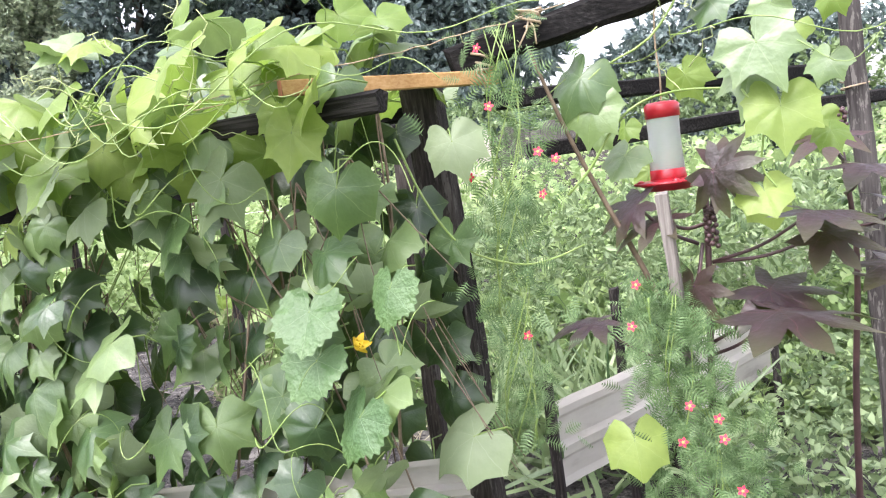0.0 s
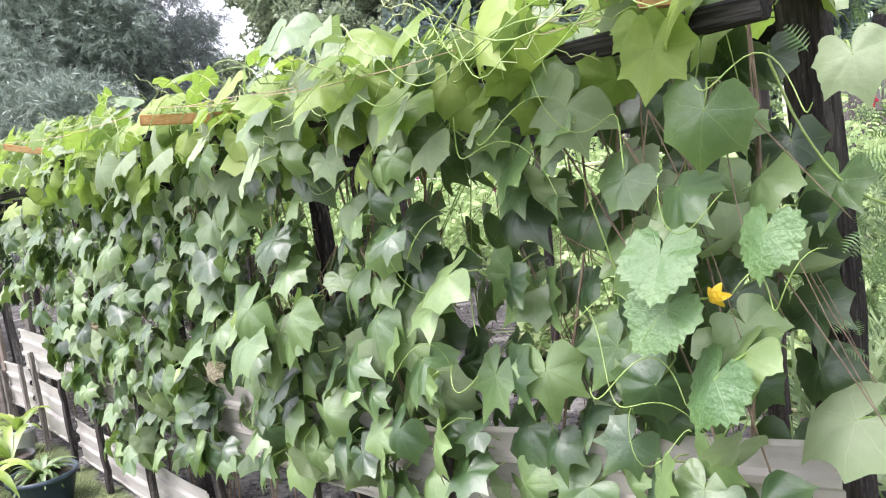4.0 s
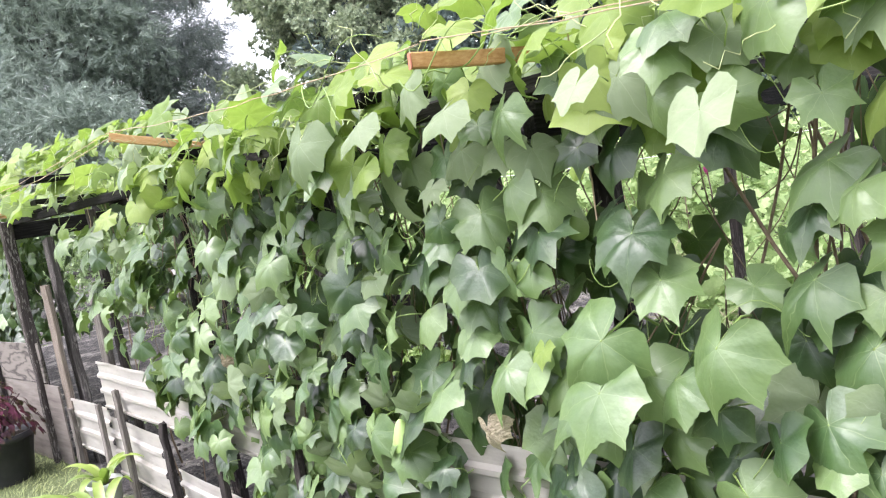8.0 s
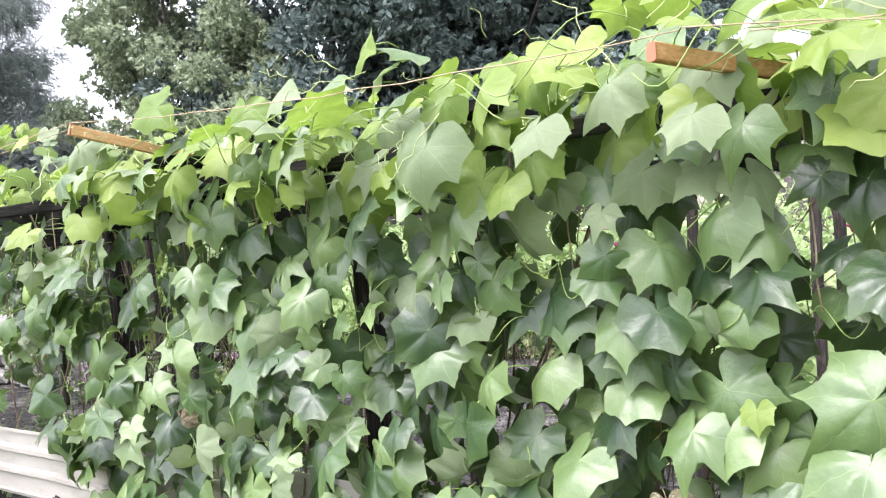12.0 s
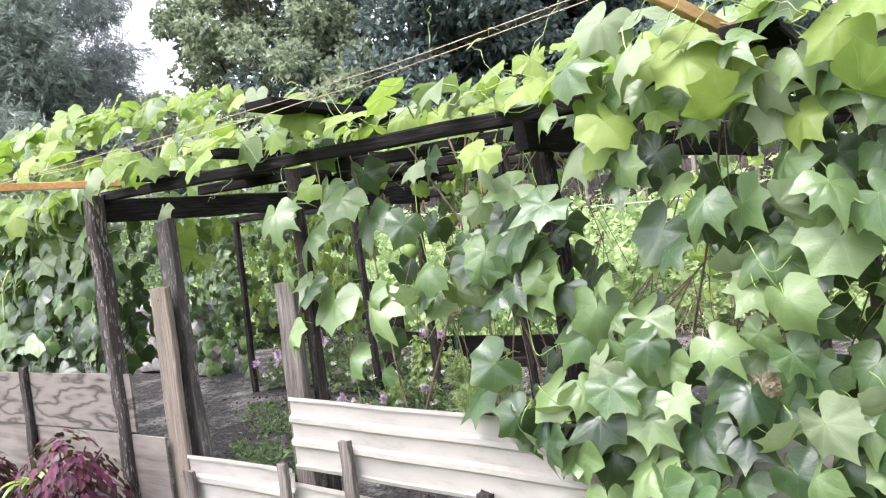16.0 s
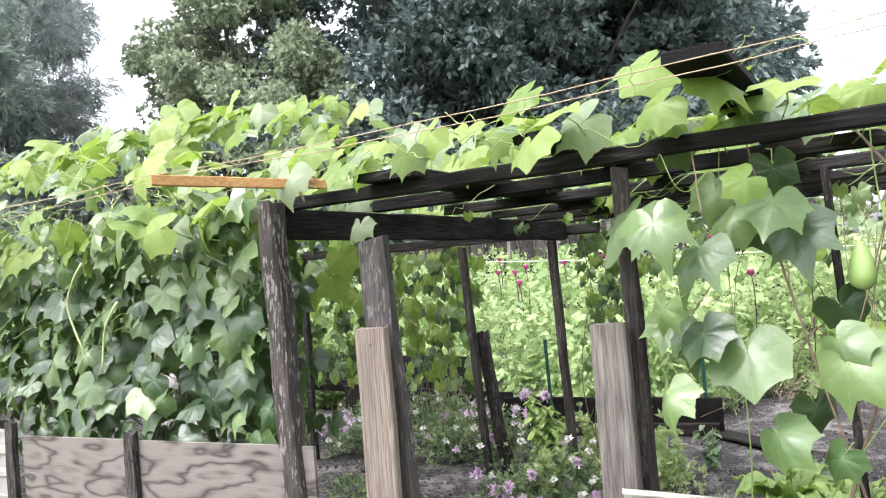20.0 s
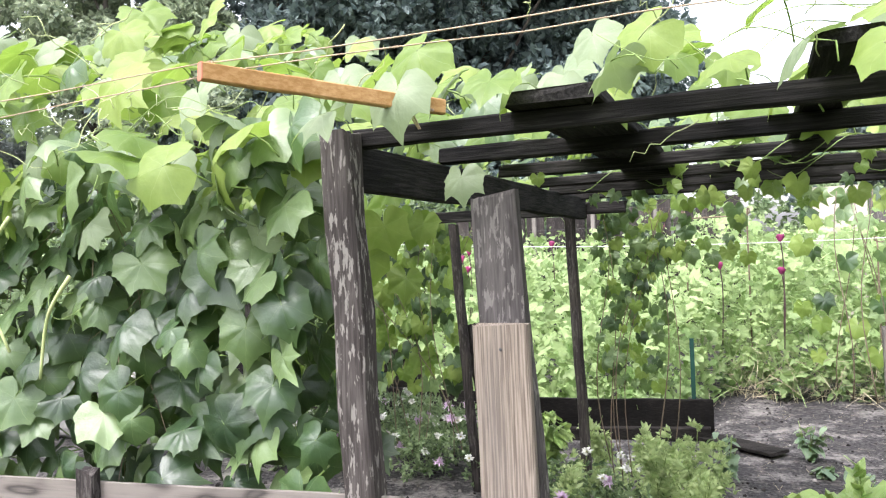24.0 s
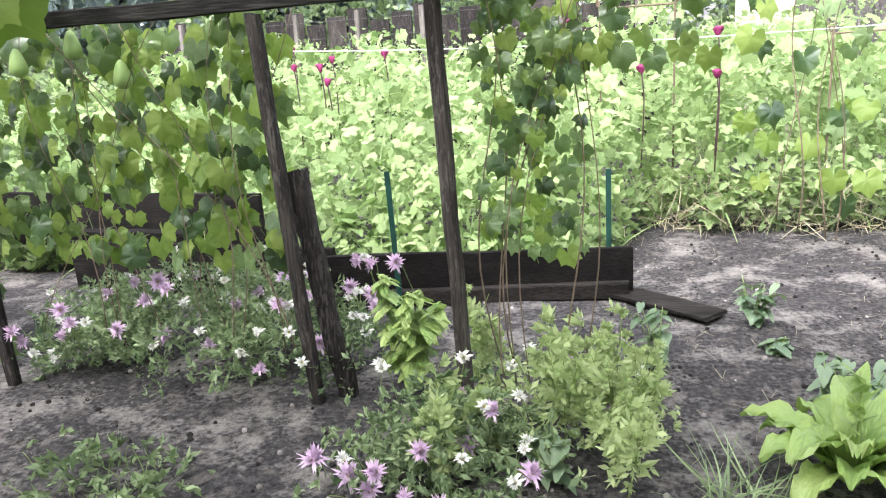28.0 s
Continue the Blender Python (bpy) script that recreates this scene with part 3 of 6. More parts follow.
timber("post", (6.60, 1.05, 0.0), (6.62, 1.05, 1.80), 0.06, 0.06, POST_DARK, pergola, "", N)
# posts of the back row
for x, y, top, dx in ((-0.02, 2.66, 1.74, -0.05), (-0.80, 2.74, 1.72, -0.10), (2.9, 2.6, 1.80, -0.05), (4.4, 2.6, 1.8, 0.03), (5.03, 2.60, 1.86, 0.02), (5.13, 2.66, 1.86, -0.01), (3.32, 1.85, 1.86, 0.02), (-2.4, 2.7, 1.75, 0.0)):
    timber("post", (x - dx, y, 0.0), (x, y, top), 0.055, 0.05, POST_DARK, pergola, "", N)
# slim bare uprights hanging in the front row
timber("upright", (1.92, 1.10, 0.0), (1.86, 1.10, 1.85), 0.03, 0.03, POST_DARK, pergola, "", N, 0.003)
timber("upright", (2.30, 0.55, 0.05), (2.20, 0.50, 1.84), 0.03, 0.03, POST_DARK, pergola, "", N, 0.003)
# long rails, running along the fence
for y, x0, x1, z, h in ((0.03, 0.02, 3.2, 1.865, 0.05), (0.03, 3.15, 7.1, 1.88, 0.05), (0.62, 0.05, 3.6, 1.875, 0.055), (0.62, 3.5, 6.9, 1.90, 0.055), (1.22, 0.05, 3.3, 1.87, 0.05),
                        (1.22, 3.2, 6.7, 1.89, 0.05), (1.74, 0.05, 4.6, 1.86, 0.045), (2.12, 0.02, 4.4, 1.85, 0.06), (2.60, -0.05, 5.4, 1.84, 0.05), (2.72, -2.6, 0.3, 1.76, 0.07)):
    timber("rail", (x0, y, z), (x1, y + 0.03, z + 0.01), 0.045, h, BARK_DARK, pergola, "", (0, 0, 1), 0.004, 1.0, 14)
# cross beams under the rails
timber("cross_beam", (0.045, 0.0, 1.79), (0.05, 2.74, 1.77), 0.045, 0.125, BARK_DARK_Y, pergola, "deep blackened cross beam", (0, 0, 1), 0.004, 1.0, 12)
for x in (2.63, 4.05, 5.20):
    timber("cross_beam", (x, -0.02, 1.80), (x, 2.64, 1.78), 0.045, 0.09, BARK_DARK_Y, pergola)
# loose boards laid flat over the rails
for x, y0, y1, z, w in ((0.605, -0.05, 2.5, 1.912, 0.23), (1.215, -0.12, 2.55, 1.935, 0.12), (1.73, -0.29, 2.65, 2.045, 0.15), (3.35, -0.1, 2.5, 1.96, 0.14), (4.6, -0.1, 2.3, 1.96, 0.12)):
    timber("loose_board", (x, y0, z), (x - (0.16 if x > 1.8 else 0.04), y1, z - (0.13 if 1.5 < x < 2 else 0.02)), w, 0.032, BARK_DARK_Y, pergola, "charred board laid flat across the rails", (0, 0, 1), 0.004)
# split rail at the far corner
timber("rail", (7.12, 0.42, 1.99), (7.72, 0.62, 2.12), 0.075, 0.075, BARK_DARK, pergola, "split blackened rail end", (0, 0, 1), 0.008)
timber("rail", (7.0, 1.0, 1.93), (8.0, 2.3, 1.93), 0.08, 0.06, BARK_DARK, pergola)
timber("rail", (7.0, 1.4, 1.75), (8.3, 2.9, 1.80), 0.10, 0.06, BARK_DARK, pergola)


def new_board(tip, base):
    b = timber("new_board", tip, base, 0.022, 0.036, PINE_NEW, pergola, "new yellow pine batten tied over a post", (0, 0, 1), 0.001)
    d = (Vector(tip) - Vector(base)).normalized()
    timber("board_end", Vector(tip) + d * 0.0015, Vector(tip) + d * 0.004, 0.0225, 0.0365, END_PINK, b, "sealed reddish board end", (0, 0, 1), 0.0, 1.0, 1)
    return b


new_board((0.05, -0.57, 1.930), (0.34, -0.05, 1.908))
new_board((3.147, -0.28, 2.08), (3.34, 0.36, 1.92))
new_board((5.139, -0.316, 1.963), (5.43, 0.30, 1.925))
new_board((6.87, 0.02, 1.955), (7.22, 0.47, 1.945))

# twine from batten to batten
for i, (a, b, d) in enumerate((((-3.5, -0.62, 1.98), (0.06, -0.55, 1.952), .03), ((-3.5, -0.58, 1.94), (0.09, -0.50, 1.948), .05), ((0.09, -0.50, 1.948), (3.17, -0.24, 2.10), .05), ((0.06, -0.55, 1.952), (3.15, -0.27, 2.105), .04), ((3.15, -0.27, 2.105), (5.2, -0.34, 1.99), .03), ((5.2, -0.34, 1.99), (6.88, 0.03, 1.98), .05),
                               ((6.88, 0.03, 1.98), (7.34, 0.45, 2.08), .01), ((7.34, 0.45, 2.08), (7.74, 0.60, 2.16), .0),
                               ((5.3, -0.25, 1.985), (7.0, 0.2, 1.97), .02))):
    tube("twine", sag(a, b, d, 16, 0.004, i), 0.0015, TWINE, pergola, "tan garden twine", 5)


def knot(at, r=0.03, seed=0, strands=3):
    rnd = random.Random(seed)
    paths = []
    for s in range(strands):
        pts = [Vector(at) + Vector((r * math.cos(a) * rnd.uniform(.8, 1.1), r * .8 * math.sin(a) + s * .008, r * .9 * math.sin(a * .5 + s) * .8)) for a in np.linspace(0, 6.5, 10)]
        paths.append((pts, 0.0035, 1.0))
    for s in range(2):
        p = Vector(at)
        paths.append(([p, p + Vector((rnd.uniform(-.02, .02), -.02, -.03)), p + Vector((rnd.uniform(-.03, .03), -.03, -.07))], 0.003, 0.7))
    put("twine_knot", tubes_mesh("twine_knot", paths, TWINE, 5), pergola, None, "knotted tan twine")


for i, at in enumerate(((0.30, -0.12, 1.915), (3.25, 0.05, 1.99), (5.5, 0.03, 1.96), (7.20, 0.42, 1.985), (7.33, 0.45, 2.07), (7.72, 0.60, 2.14))):
    knot(at, 0.032, i)

# ---------- low fence of scrap panels ----------
fence = thing("low_fence", "low garden fence patched from cream sheet metal and plywood", "fence")


def sheet(x0, x1, z0, z1, z0r, z1r, y=0.0, y1=None, label="cream painted ribbed sheet metal panel"):
    """A ribbed metal siding sheet from x0 to x1 with long folds."""
    y1 = y if y1 is None else y1
    prof = [(0.0, 0.0), (0.05, -0.006), (0.06, 0.006), (0.30, 0.004), (0.34, -0.012), (0.40, -0.012), (0.44, 0.004), (0.62, 0.003), (0.66, -0.012), (0.72, -0.012), (0.76, 0.004), (0.94, 0.004), (0.95, -0.006), (1.0, -0.004)]
    n = max(6, int((x1 - x0) / 0.12))
    bm = bmesh.new()
    cols = []
    for i in range(n + 1):
        f = i / n
        x = x0 + (x1 - x0) * f
        b, t = z0 + (z0r - z0) * f, z1 + (z1r - z1) * f
        wob = 0.004 * math.sin(9 * x)
        cols.append([bm.verts.new((x, y + (y1 - y) * f + d + wob, b + (t - b) * g)) for g, d in prof])
    for c0, c1 in zip(cols, cols[1:]):
        for j in range(len(prof) - 1):
            bm.faces.new((c0[j], c1[j], c1[j + 1], c0[j + 1]))
    bmesh.ops.solidify(bm, geom=bm.faces[:], thickness=0.0025)
    return part("metal_panel", bm, SHEET, fence, label)


sheet(1.36, 3.05, 0.575, 0.885, 0.575, 0.885, 0.0)
sheet(3.03, 4.7, 0.575, 0.895, 0.59, 0.90, 0.012)
sheet(4.68, 6.2, 0.60, 0.90, 0.66, 0.955, -0.004)
sheet(6.18, 7.12, 0.68, 0.965, 0.74, 1.03, 0.01, 0.20)
sheet(0.50, 1.30, 0.16, 0.535, 0.18, 0.56, 0.03)
sheet(1.28, 2.1, 0.10, 0.50, 0.10, 0.49, 0.035)
sheet(2.3, 4.3, 0.04, 0.33, 0.02, 0.30, 0.03)
sheet(4.35, 6.4, 0.02, 0.28, 0.03, 0.30, 0.03)
def swing(x):
    """The line of the fence past the opening bends out over the lawn."""
    return -0.03 + 0.096 * (x - 0.175)


sheet(-4.2, -1.66, 0.60, 0.97, 0.60, 0.945, swing(-4.2), swing(-1.66))
sheet(-9.0, -4.15, 0.60, 0.97, 0.60, 0.97, swing(-9.0) - 0.01, swing(-4.15) - 0.01)
sheet(-9.0, -1.66, 0.10, 0.50, 0.10, 0.50, swing(-9.0) + 0.015, swing(-1.66) + 0.015)
# plywood sheets by the opening
K[0] += 1
timber("plywood_sheet", (-1.56, swing(-1.56), 0.765), (0.175, -0.03, 0.785), 0.012, 0.305, PLY, fence, "weathered plywood strip with swirling dark grain", (0, 0, 1), 0.001)
timber("plywood_sheet", (-1.75, swing(-1.75) + 0.018, 0.30), (0.40, -0.012, 0.31), 0.012, 0.62, PLY_PLAIN, fence, "bare grey plywood sheet", (0, 0, 1), 0.001)
for x, z in ((-1.62, 0.99), (-0.80, 0.96), (-2.05, 0.95)):
    timber("stake", (x + 0.02, swing(x) - 0.025, 0.0), (x, swing(x) - 0.02, z), 0.07, 0.03, POST_DARK, fence, "dark bark-edged stake", N, 0.005)
for x, z in ((-2.4, 0.98), (-3.0, 0.99), (-3.9, 0.97)):
    timber("stake", (x, swing(x) - 0.035, 0.0), (x, swing(x) - 0.03, z), 0.08, 0.03, GREY_WOOD_Z, fence, "", N, 0.004)
# upright planks either side of the gap
timber("upright_plank", (0.45, 0.035, -0.02), (0.435, 0.035, 1.37), 0.145, 0.032, TAN_WOOD_Z, fence, "tan plank with raised weathered grain", N, 0.002, 1.0, 12)
timber("upright_plank", (1.335, 0.085, 0.0), (1.325, 0.085, 1.36), 0.115, 0.045, GREY_WOOD_Z, fence, "silver grey weathered plank", N, 0.003)
timber("stake", (0.58, -0.01, 0.0), (0.57, -0.01, 0.47), 0.07, 0.03, GREY_WOOD_Z, fence, "", N, 0.003)
for x, z, w in ((1.30, 0.60, 0.05), (1.70, 0.735, 0.055), (2.35, 0.62, 0.06), (3.0, 0.58, 0.06), (3.75, 0.72, 0.05), (4.6, 0.70, 0.05), (5.4, 0.8, 0.06), (6.15, 0.9, 0.06), (6.95, 0.82, 0.05)):
    timber("stake", (x + 0.03, -0.035, 0.0), (x, -0.03, z), w, 0.03, GREY_WOOD_Z if x < 2 else POST_DARK, fence, "grey stake bracing the panel", N, 0.004)


# ---------- gourd vines ----------
def leaf_set(name, blade, kinds, count, petiole=0.55, droops=(0.2, 1.1)):
    out = []
    rnd = random.Random(len(name) * 17 + count)
    for i in range(count):
        out.append(leaf_mesh(name, (blade, STEM), kind=kinds[i % len(kinds)], seed=i + len(name), droop=rnd.uniform(*droops), fold=rnd.uniform(-0.42, 0.24), ripple=rnd.uniform(0.04, 0.09), petiole=petiole, curl=rnd.uniform(-0.25, 0.35)))
    return out


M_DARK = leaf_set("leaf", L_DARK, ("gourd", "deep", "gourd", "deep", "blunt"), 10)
M_MID = leaf_set("leaf", L_MID, ("gourd", "deep", "gourd", "deep", "blunt"), 15)
M_TOP = leaf_set("leaf", L_TOP, ("gourd", "blunt", "gourd"), 8, 0.7, (0.3, 0.9))
M_PALE = leaf_set("leaf", L_PALE, ("gourd", "deep", "blunt"), 7)
M_CUC = leaf_set("leaf", L_CUC, ("round",), 3, 0.7, (0.15, 0.35))


def spaced(rnd, n, x0, x1, z0, z1, gap, keep=None, tries=12):
    """Points in a rectangle, no two nearer than gap where room allows."""
    pts = []
    for _ in range(n):
        best, far = None, -1
        for _ in range(tries):
            p = (rnd.uniform(x0, x1), rnd.uniform(z0, z1))
            if keep and not keep(*p):
                continue
            d = min((math.hypot(p[0] - q[0], (p[1] - q[1])) for q in pts[-160:]), default=9)
            if d > far:
                best, far = p, d
            if d > gap:
                break
        if best:
            pts.append(best)
    return pts


# where the curtain of leaves has holes: x, z, radius across, radius up
HOLES = [(5.13, 1.58, .10, .09), (5.345, 1.55, .06, .22), (5.64, 1.47, .045, .15), (4.63, 1.19, .07, .06), (5.76, 1.48, .10, .09), (5.52, 1.31, .06, .05), (5.93, 1.54, .09, .10), (6.25, 1.22, .13, .09), (6.32, 1.57, .05, .08),
         (6.65, 1.45, .08, .08), (6.86, 1.68, .09, .06), (6.55, 1.18, .08, .07), (6.2, 1.51, .07, .08), (4.80, 1.60, .11, .06), (3.83, 1.10, .09, .08), (4.15, 1.63, .07, .06),
         (2.58, 1.67, .23, .13), (2.88, 1.45, .12, .12), (2.3, 1.09, .38, .11), (2.05, 1.55, .28, .14), (1.75, 1.2, .16, .22), (3.1, 1.28, .09, .10), (3.25, 1.62, .09, .06), (1.55, 1.5, .12, .2)]



def in_hole(x, z):
    return any(((x - a) / (c + 0.045)) ** 2 + ((z - 0.035 - b) / (d + 0.05)) ** 2 < 1 for a, b, c, d in HOLES)


def low_edge(x):
    """Height at which the hanging leaves end."""
    return float(np.interp(x, [1.25, 1.5, 2.0, 2.4, 2.7, 3.0, 3.4, 3.8, 4.4, 5.0, 6.0, 6.6, 7.2], [1.25, 1.12, 1.00, 0.93, 0.80, 0.58, 0.40, 0.36, 0.52, 0.64, 0.76, 0.86, 0.92]))


def add_leaf(parent, meshes, rnd, at, normal, tip, size, label=""):
    return put("leaf", rnd.choice(meshes), parent, leaf_pose(at, normal, tip, size), label)


def thin(x, z):
    """Uneven density: some places of the curtain carry few leaves."""
    return noise.noise((x * 3.1, z * 3.1, 7.7)) < -0.22


def wall_leaves(vine, rnd, x0, x1, n_out, n_in, face=0.0, size=(0.066, 0.124), lo=None, shade=0):
    for x, z in spaced(rnd, n_out, x0, x1, 0.3, 1.93, 0.085, lambda x, z: z > (lo or low_edge)(x) and not (0 < x < 2.7 and z > 1.76) and clear(x, z) and not (in_hole(x, z) and rnd.random() < 0.9) and not (thin(x, z) and rnd.random() < .75)):
        y = face - 0.03 + rnd.uniform(-0.11, 0.06) - (0.05 if z > 1.7 else 0)
        nrm = (rnd.uniform(-1.0, .8), -1.0, rnd.uniform(0.0, 1.4))
        tip = (rnd.uniform(-1.5, 1.3), -0.45 + rnd.uniform(-.4, .3), -1)
        # shade=1 favours dark blades low down, painting in the shadow under the overhang
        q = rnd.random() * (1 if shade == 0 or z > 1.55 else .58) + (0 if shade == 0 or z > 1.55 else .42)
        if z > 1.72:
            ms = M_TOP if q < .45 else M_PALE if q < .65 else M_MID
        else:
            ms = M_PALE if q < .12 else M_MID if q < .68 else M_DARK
        if q < .12:
            nrm = (rnd.uniform(-1.2, 1.2), -0.6, rnd.uniform(-.9, .2))
        add_leaf(vine, ms, rnd, (x, y, z), nrm, tip, rnd.uniform(*size) * (1.12 if q > .9 else 1))
    # inner layer: dark blades only, shade between the leaves put into their colour
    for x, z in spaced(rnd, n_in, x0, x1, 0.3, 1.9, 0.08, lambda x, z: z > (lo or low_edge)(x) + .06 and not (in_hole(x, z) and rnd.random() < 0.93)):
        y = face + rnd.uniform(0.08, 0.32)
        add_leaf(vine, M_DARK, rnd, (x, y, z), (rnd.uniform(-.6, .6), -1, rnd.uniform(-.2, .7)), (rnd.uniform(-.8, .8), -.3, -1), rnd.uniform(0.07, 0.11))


def top_leaves(vine, rnd, x0, x1, n, y0=-0.42, y1=0.5, base=1.93, rise=0.16, size=(0.075, 0.12)):
    for x, y in spaced(rnd, n, x0, x1, y0, y1, 0.10):
        z = base + rise * rnd.random() ** 1.6 * (1.0 if y > -0.2 else 0.5) - (0.06 if y < -0.25 else 0)
        up = rnd.uniform(0.35, 1.0)
        nrm = (rnd.uniform(-.7, .5), rnd.uniform(-1.0, 0.25), up)
        tip = (rnd.uniform(-1, .7), rnd.uniform(-1, 0.2), rnd.uniform(-.7, .15))
        q = rnd.random()
        add_leaf(vine, M_TOP if q < .66 else M_PALE if q < .86 else M_MID, rnd, (x, y, z), nrm, tip, rnd.uniform(*size))


def stems(vine, rnd, x0, x1, y0, y1, z0, z1, n, material, radius=(0.003, 0.006), name="stem"):
    """Winding stems climbing from the ground to the rails."""
    for _ in range(n):
        x, y = rnd.uniform(x0, x1), rnd.uniform(y0, y1)
        end = rnd.uniform(x0, x1)
        a, b = rnd.uniform(0, 6), rnd.uniform(0, 6)
        zb = z0 + rnd.uniform(0, .2)
        pts = [(x + (end - x) * f ** 1.5 + 0.05 * math.sin(5 * f + a), y + 0.05 * math.sin(7 * f + b), zb + (z1 - zb) * f) for f in np.linspace(0, 1, 12)]
        tube(name, pts, rnd.uniform(*radius), material, vine, "", 5, 0.6)


def runners(vine, rnd, x0, x1, n, z=1.95, y0=-0.35, y1=0.3):
    """Stems lying along the top of the rails, with curled tendrils."""
    for _ in range(n):
        x = rnd.uniform(x0, x1)
        ln = rnd.uniform(0.3, 0.8) * rnd.choice((-1, 1))
        side = rnd.uniform(-1, 1)
        y, zz, a = rnd.uniform(y0, y1), z + rnd.uniform(-.05, .07), rnd.uniform(0, 6)
        pts = [(x + ln * f, y + .08 * math.sin(4 * f + a) + .1 * f * side, zz + .05 * math.sin(5 * f + a) + .03 * math.sin(11 * f + 2 * a)) for f in np.linspace(0, 1, 20)]
        tube("runner", pts, rnd.uniform(.0013, .0022), STEM, vine, "", 5, 0.6)
    for _ in range(n * 3):
        p = Vector((rnd.uniform(x0, x1), rnd.uniform(y0 - .06, y1 - .1), z + rnd.uniform(-.12, .12)))
        d = Vector((rnd.uniform(-1, 1), rnd.uniform(-1, .3), rnd.uniform(-.6, .8))).normalized()
        turns, r = rnd.uniform(1, 3), rnd.uniform(.008, .018)
        u = d.orthogonal().normalized()
        v = d.cross(u)
        ln = rnd.uniform(.08, .22)
        tube("tendril", [p + d * ln * f + (u * math.cos(6.28 * turns * f * f) + v * math.sin(6.28 * turns * f * f)) * r * f for f in np.linspace(0, 1, 10)], .0015, TENDRIL, vine, "", 4, .7)


def shoots(vine, rnd, x0, x1, n):
    """Young green shoots winding across the face of the curtain."""
    for _ in range(n):
        x, z = rnd.uniform(x0, x1), rnd.uniform(1.0, 1.9)
        ln, a, up = rnd.uniform(.12, .3) * rnd.choice((-1, 1)), rnd.uniform(0, 6), rnd.uniform(-.8, .5)
        pts = [(x + ln * f, -.06 + .05 * math.sin(6 * f + a), z + ln * up * f + .04 * math.sin(8 * f + a)) for f in np.linspace(0, 1, 20)]
        tube("shoot", pts, rnd.uniform(.0011, .0019), STEM, vine, "", 5, .6)
    for _ in range(n):
        p = Vector((rnd.uniform(x0, x1), rnd.uniform(.06, .25), rnd.uniform(1.1, 1.85)))
        for k in range(3):
            d = Vector((rnd.uniform(-.35, .35), rnd.uniform(-.1, .1), rnd.uniform(-.6, -.15)))
            q = p + d * .5 + Vector((rnd.uniform(-.05, .05), 0, rnd.uniform(-.05, .05)))
            tube("twig", [p, q, p + d], rnd.uniform(.0014, .003), STEM_DRY, vine, "", 4, .5)


def vine_thing(label, at):
    v = thing("gourd_vine", label, "vine", (0, 0, 0), "gourd vines on the pergola")
    return v


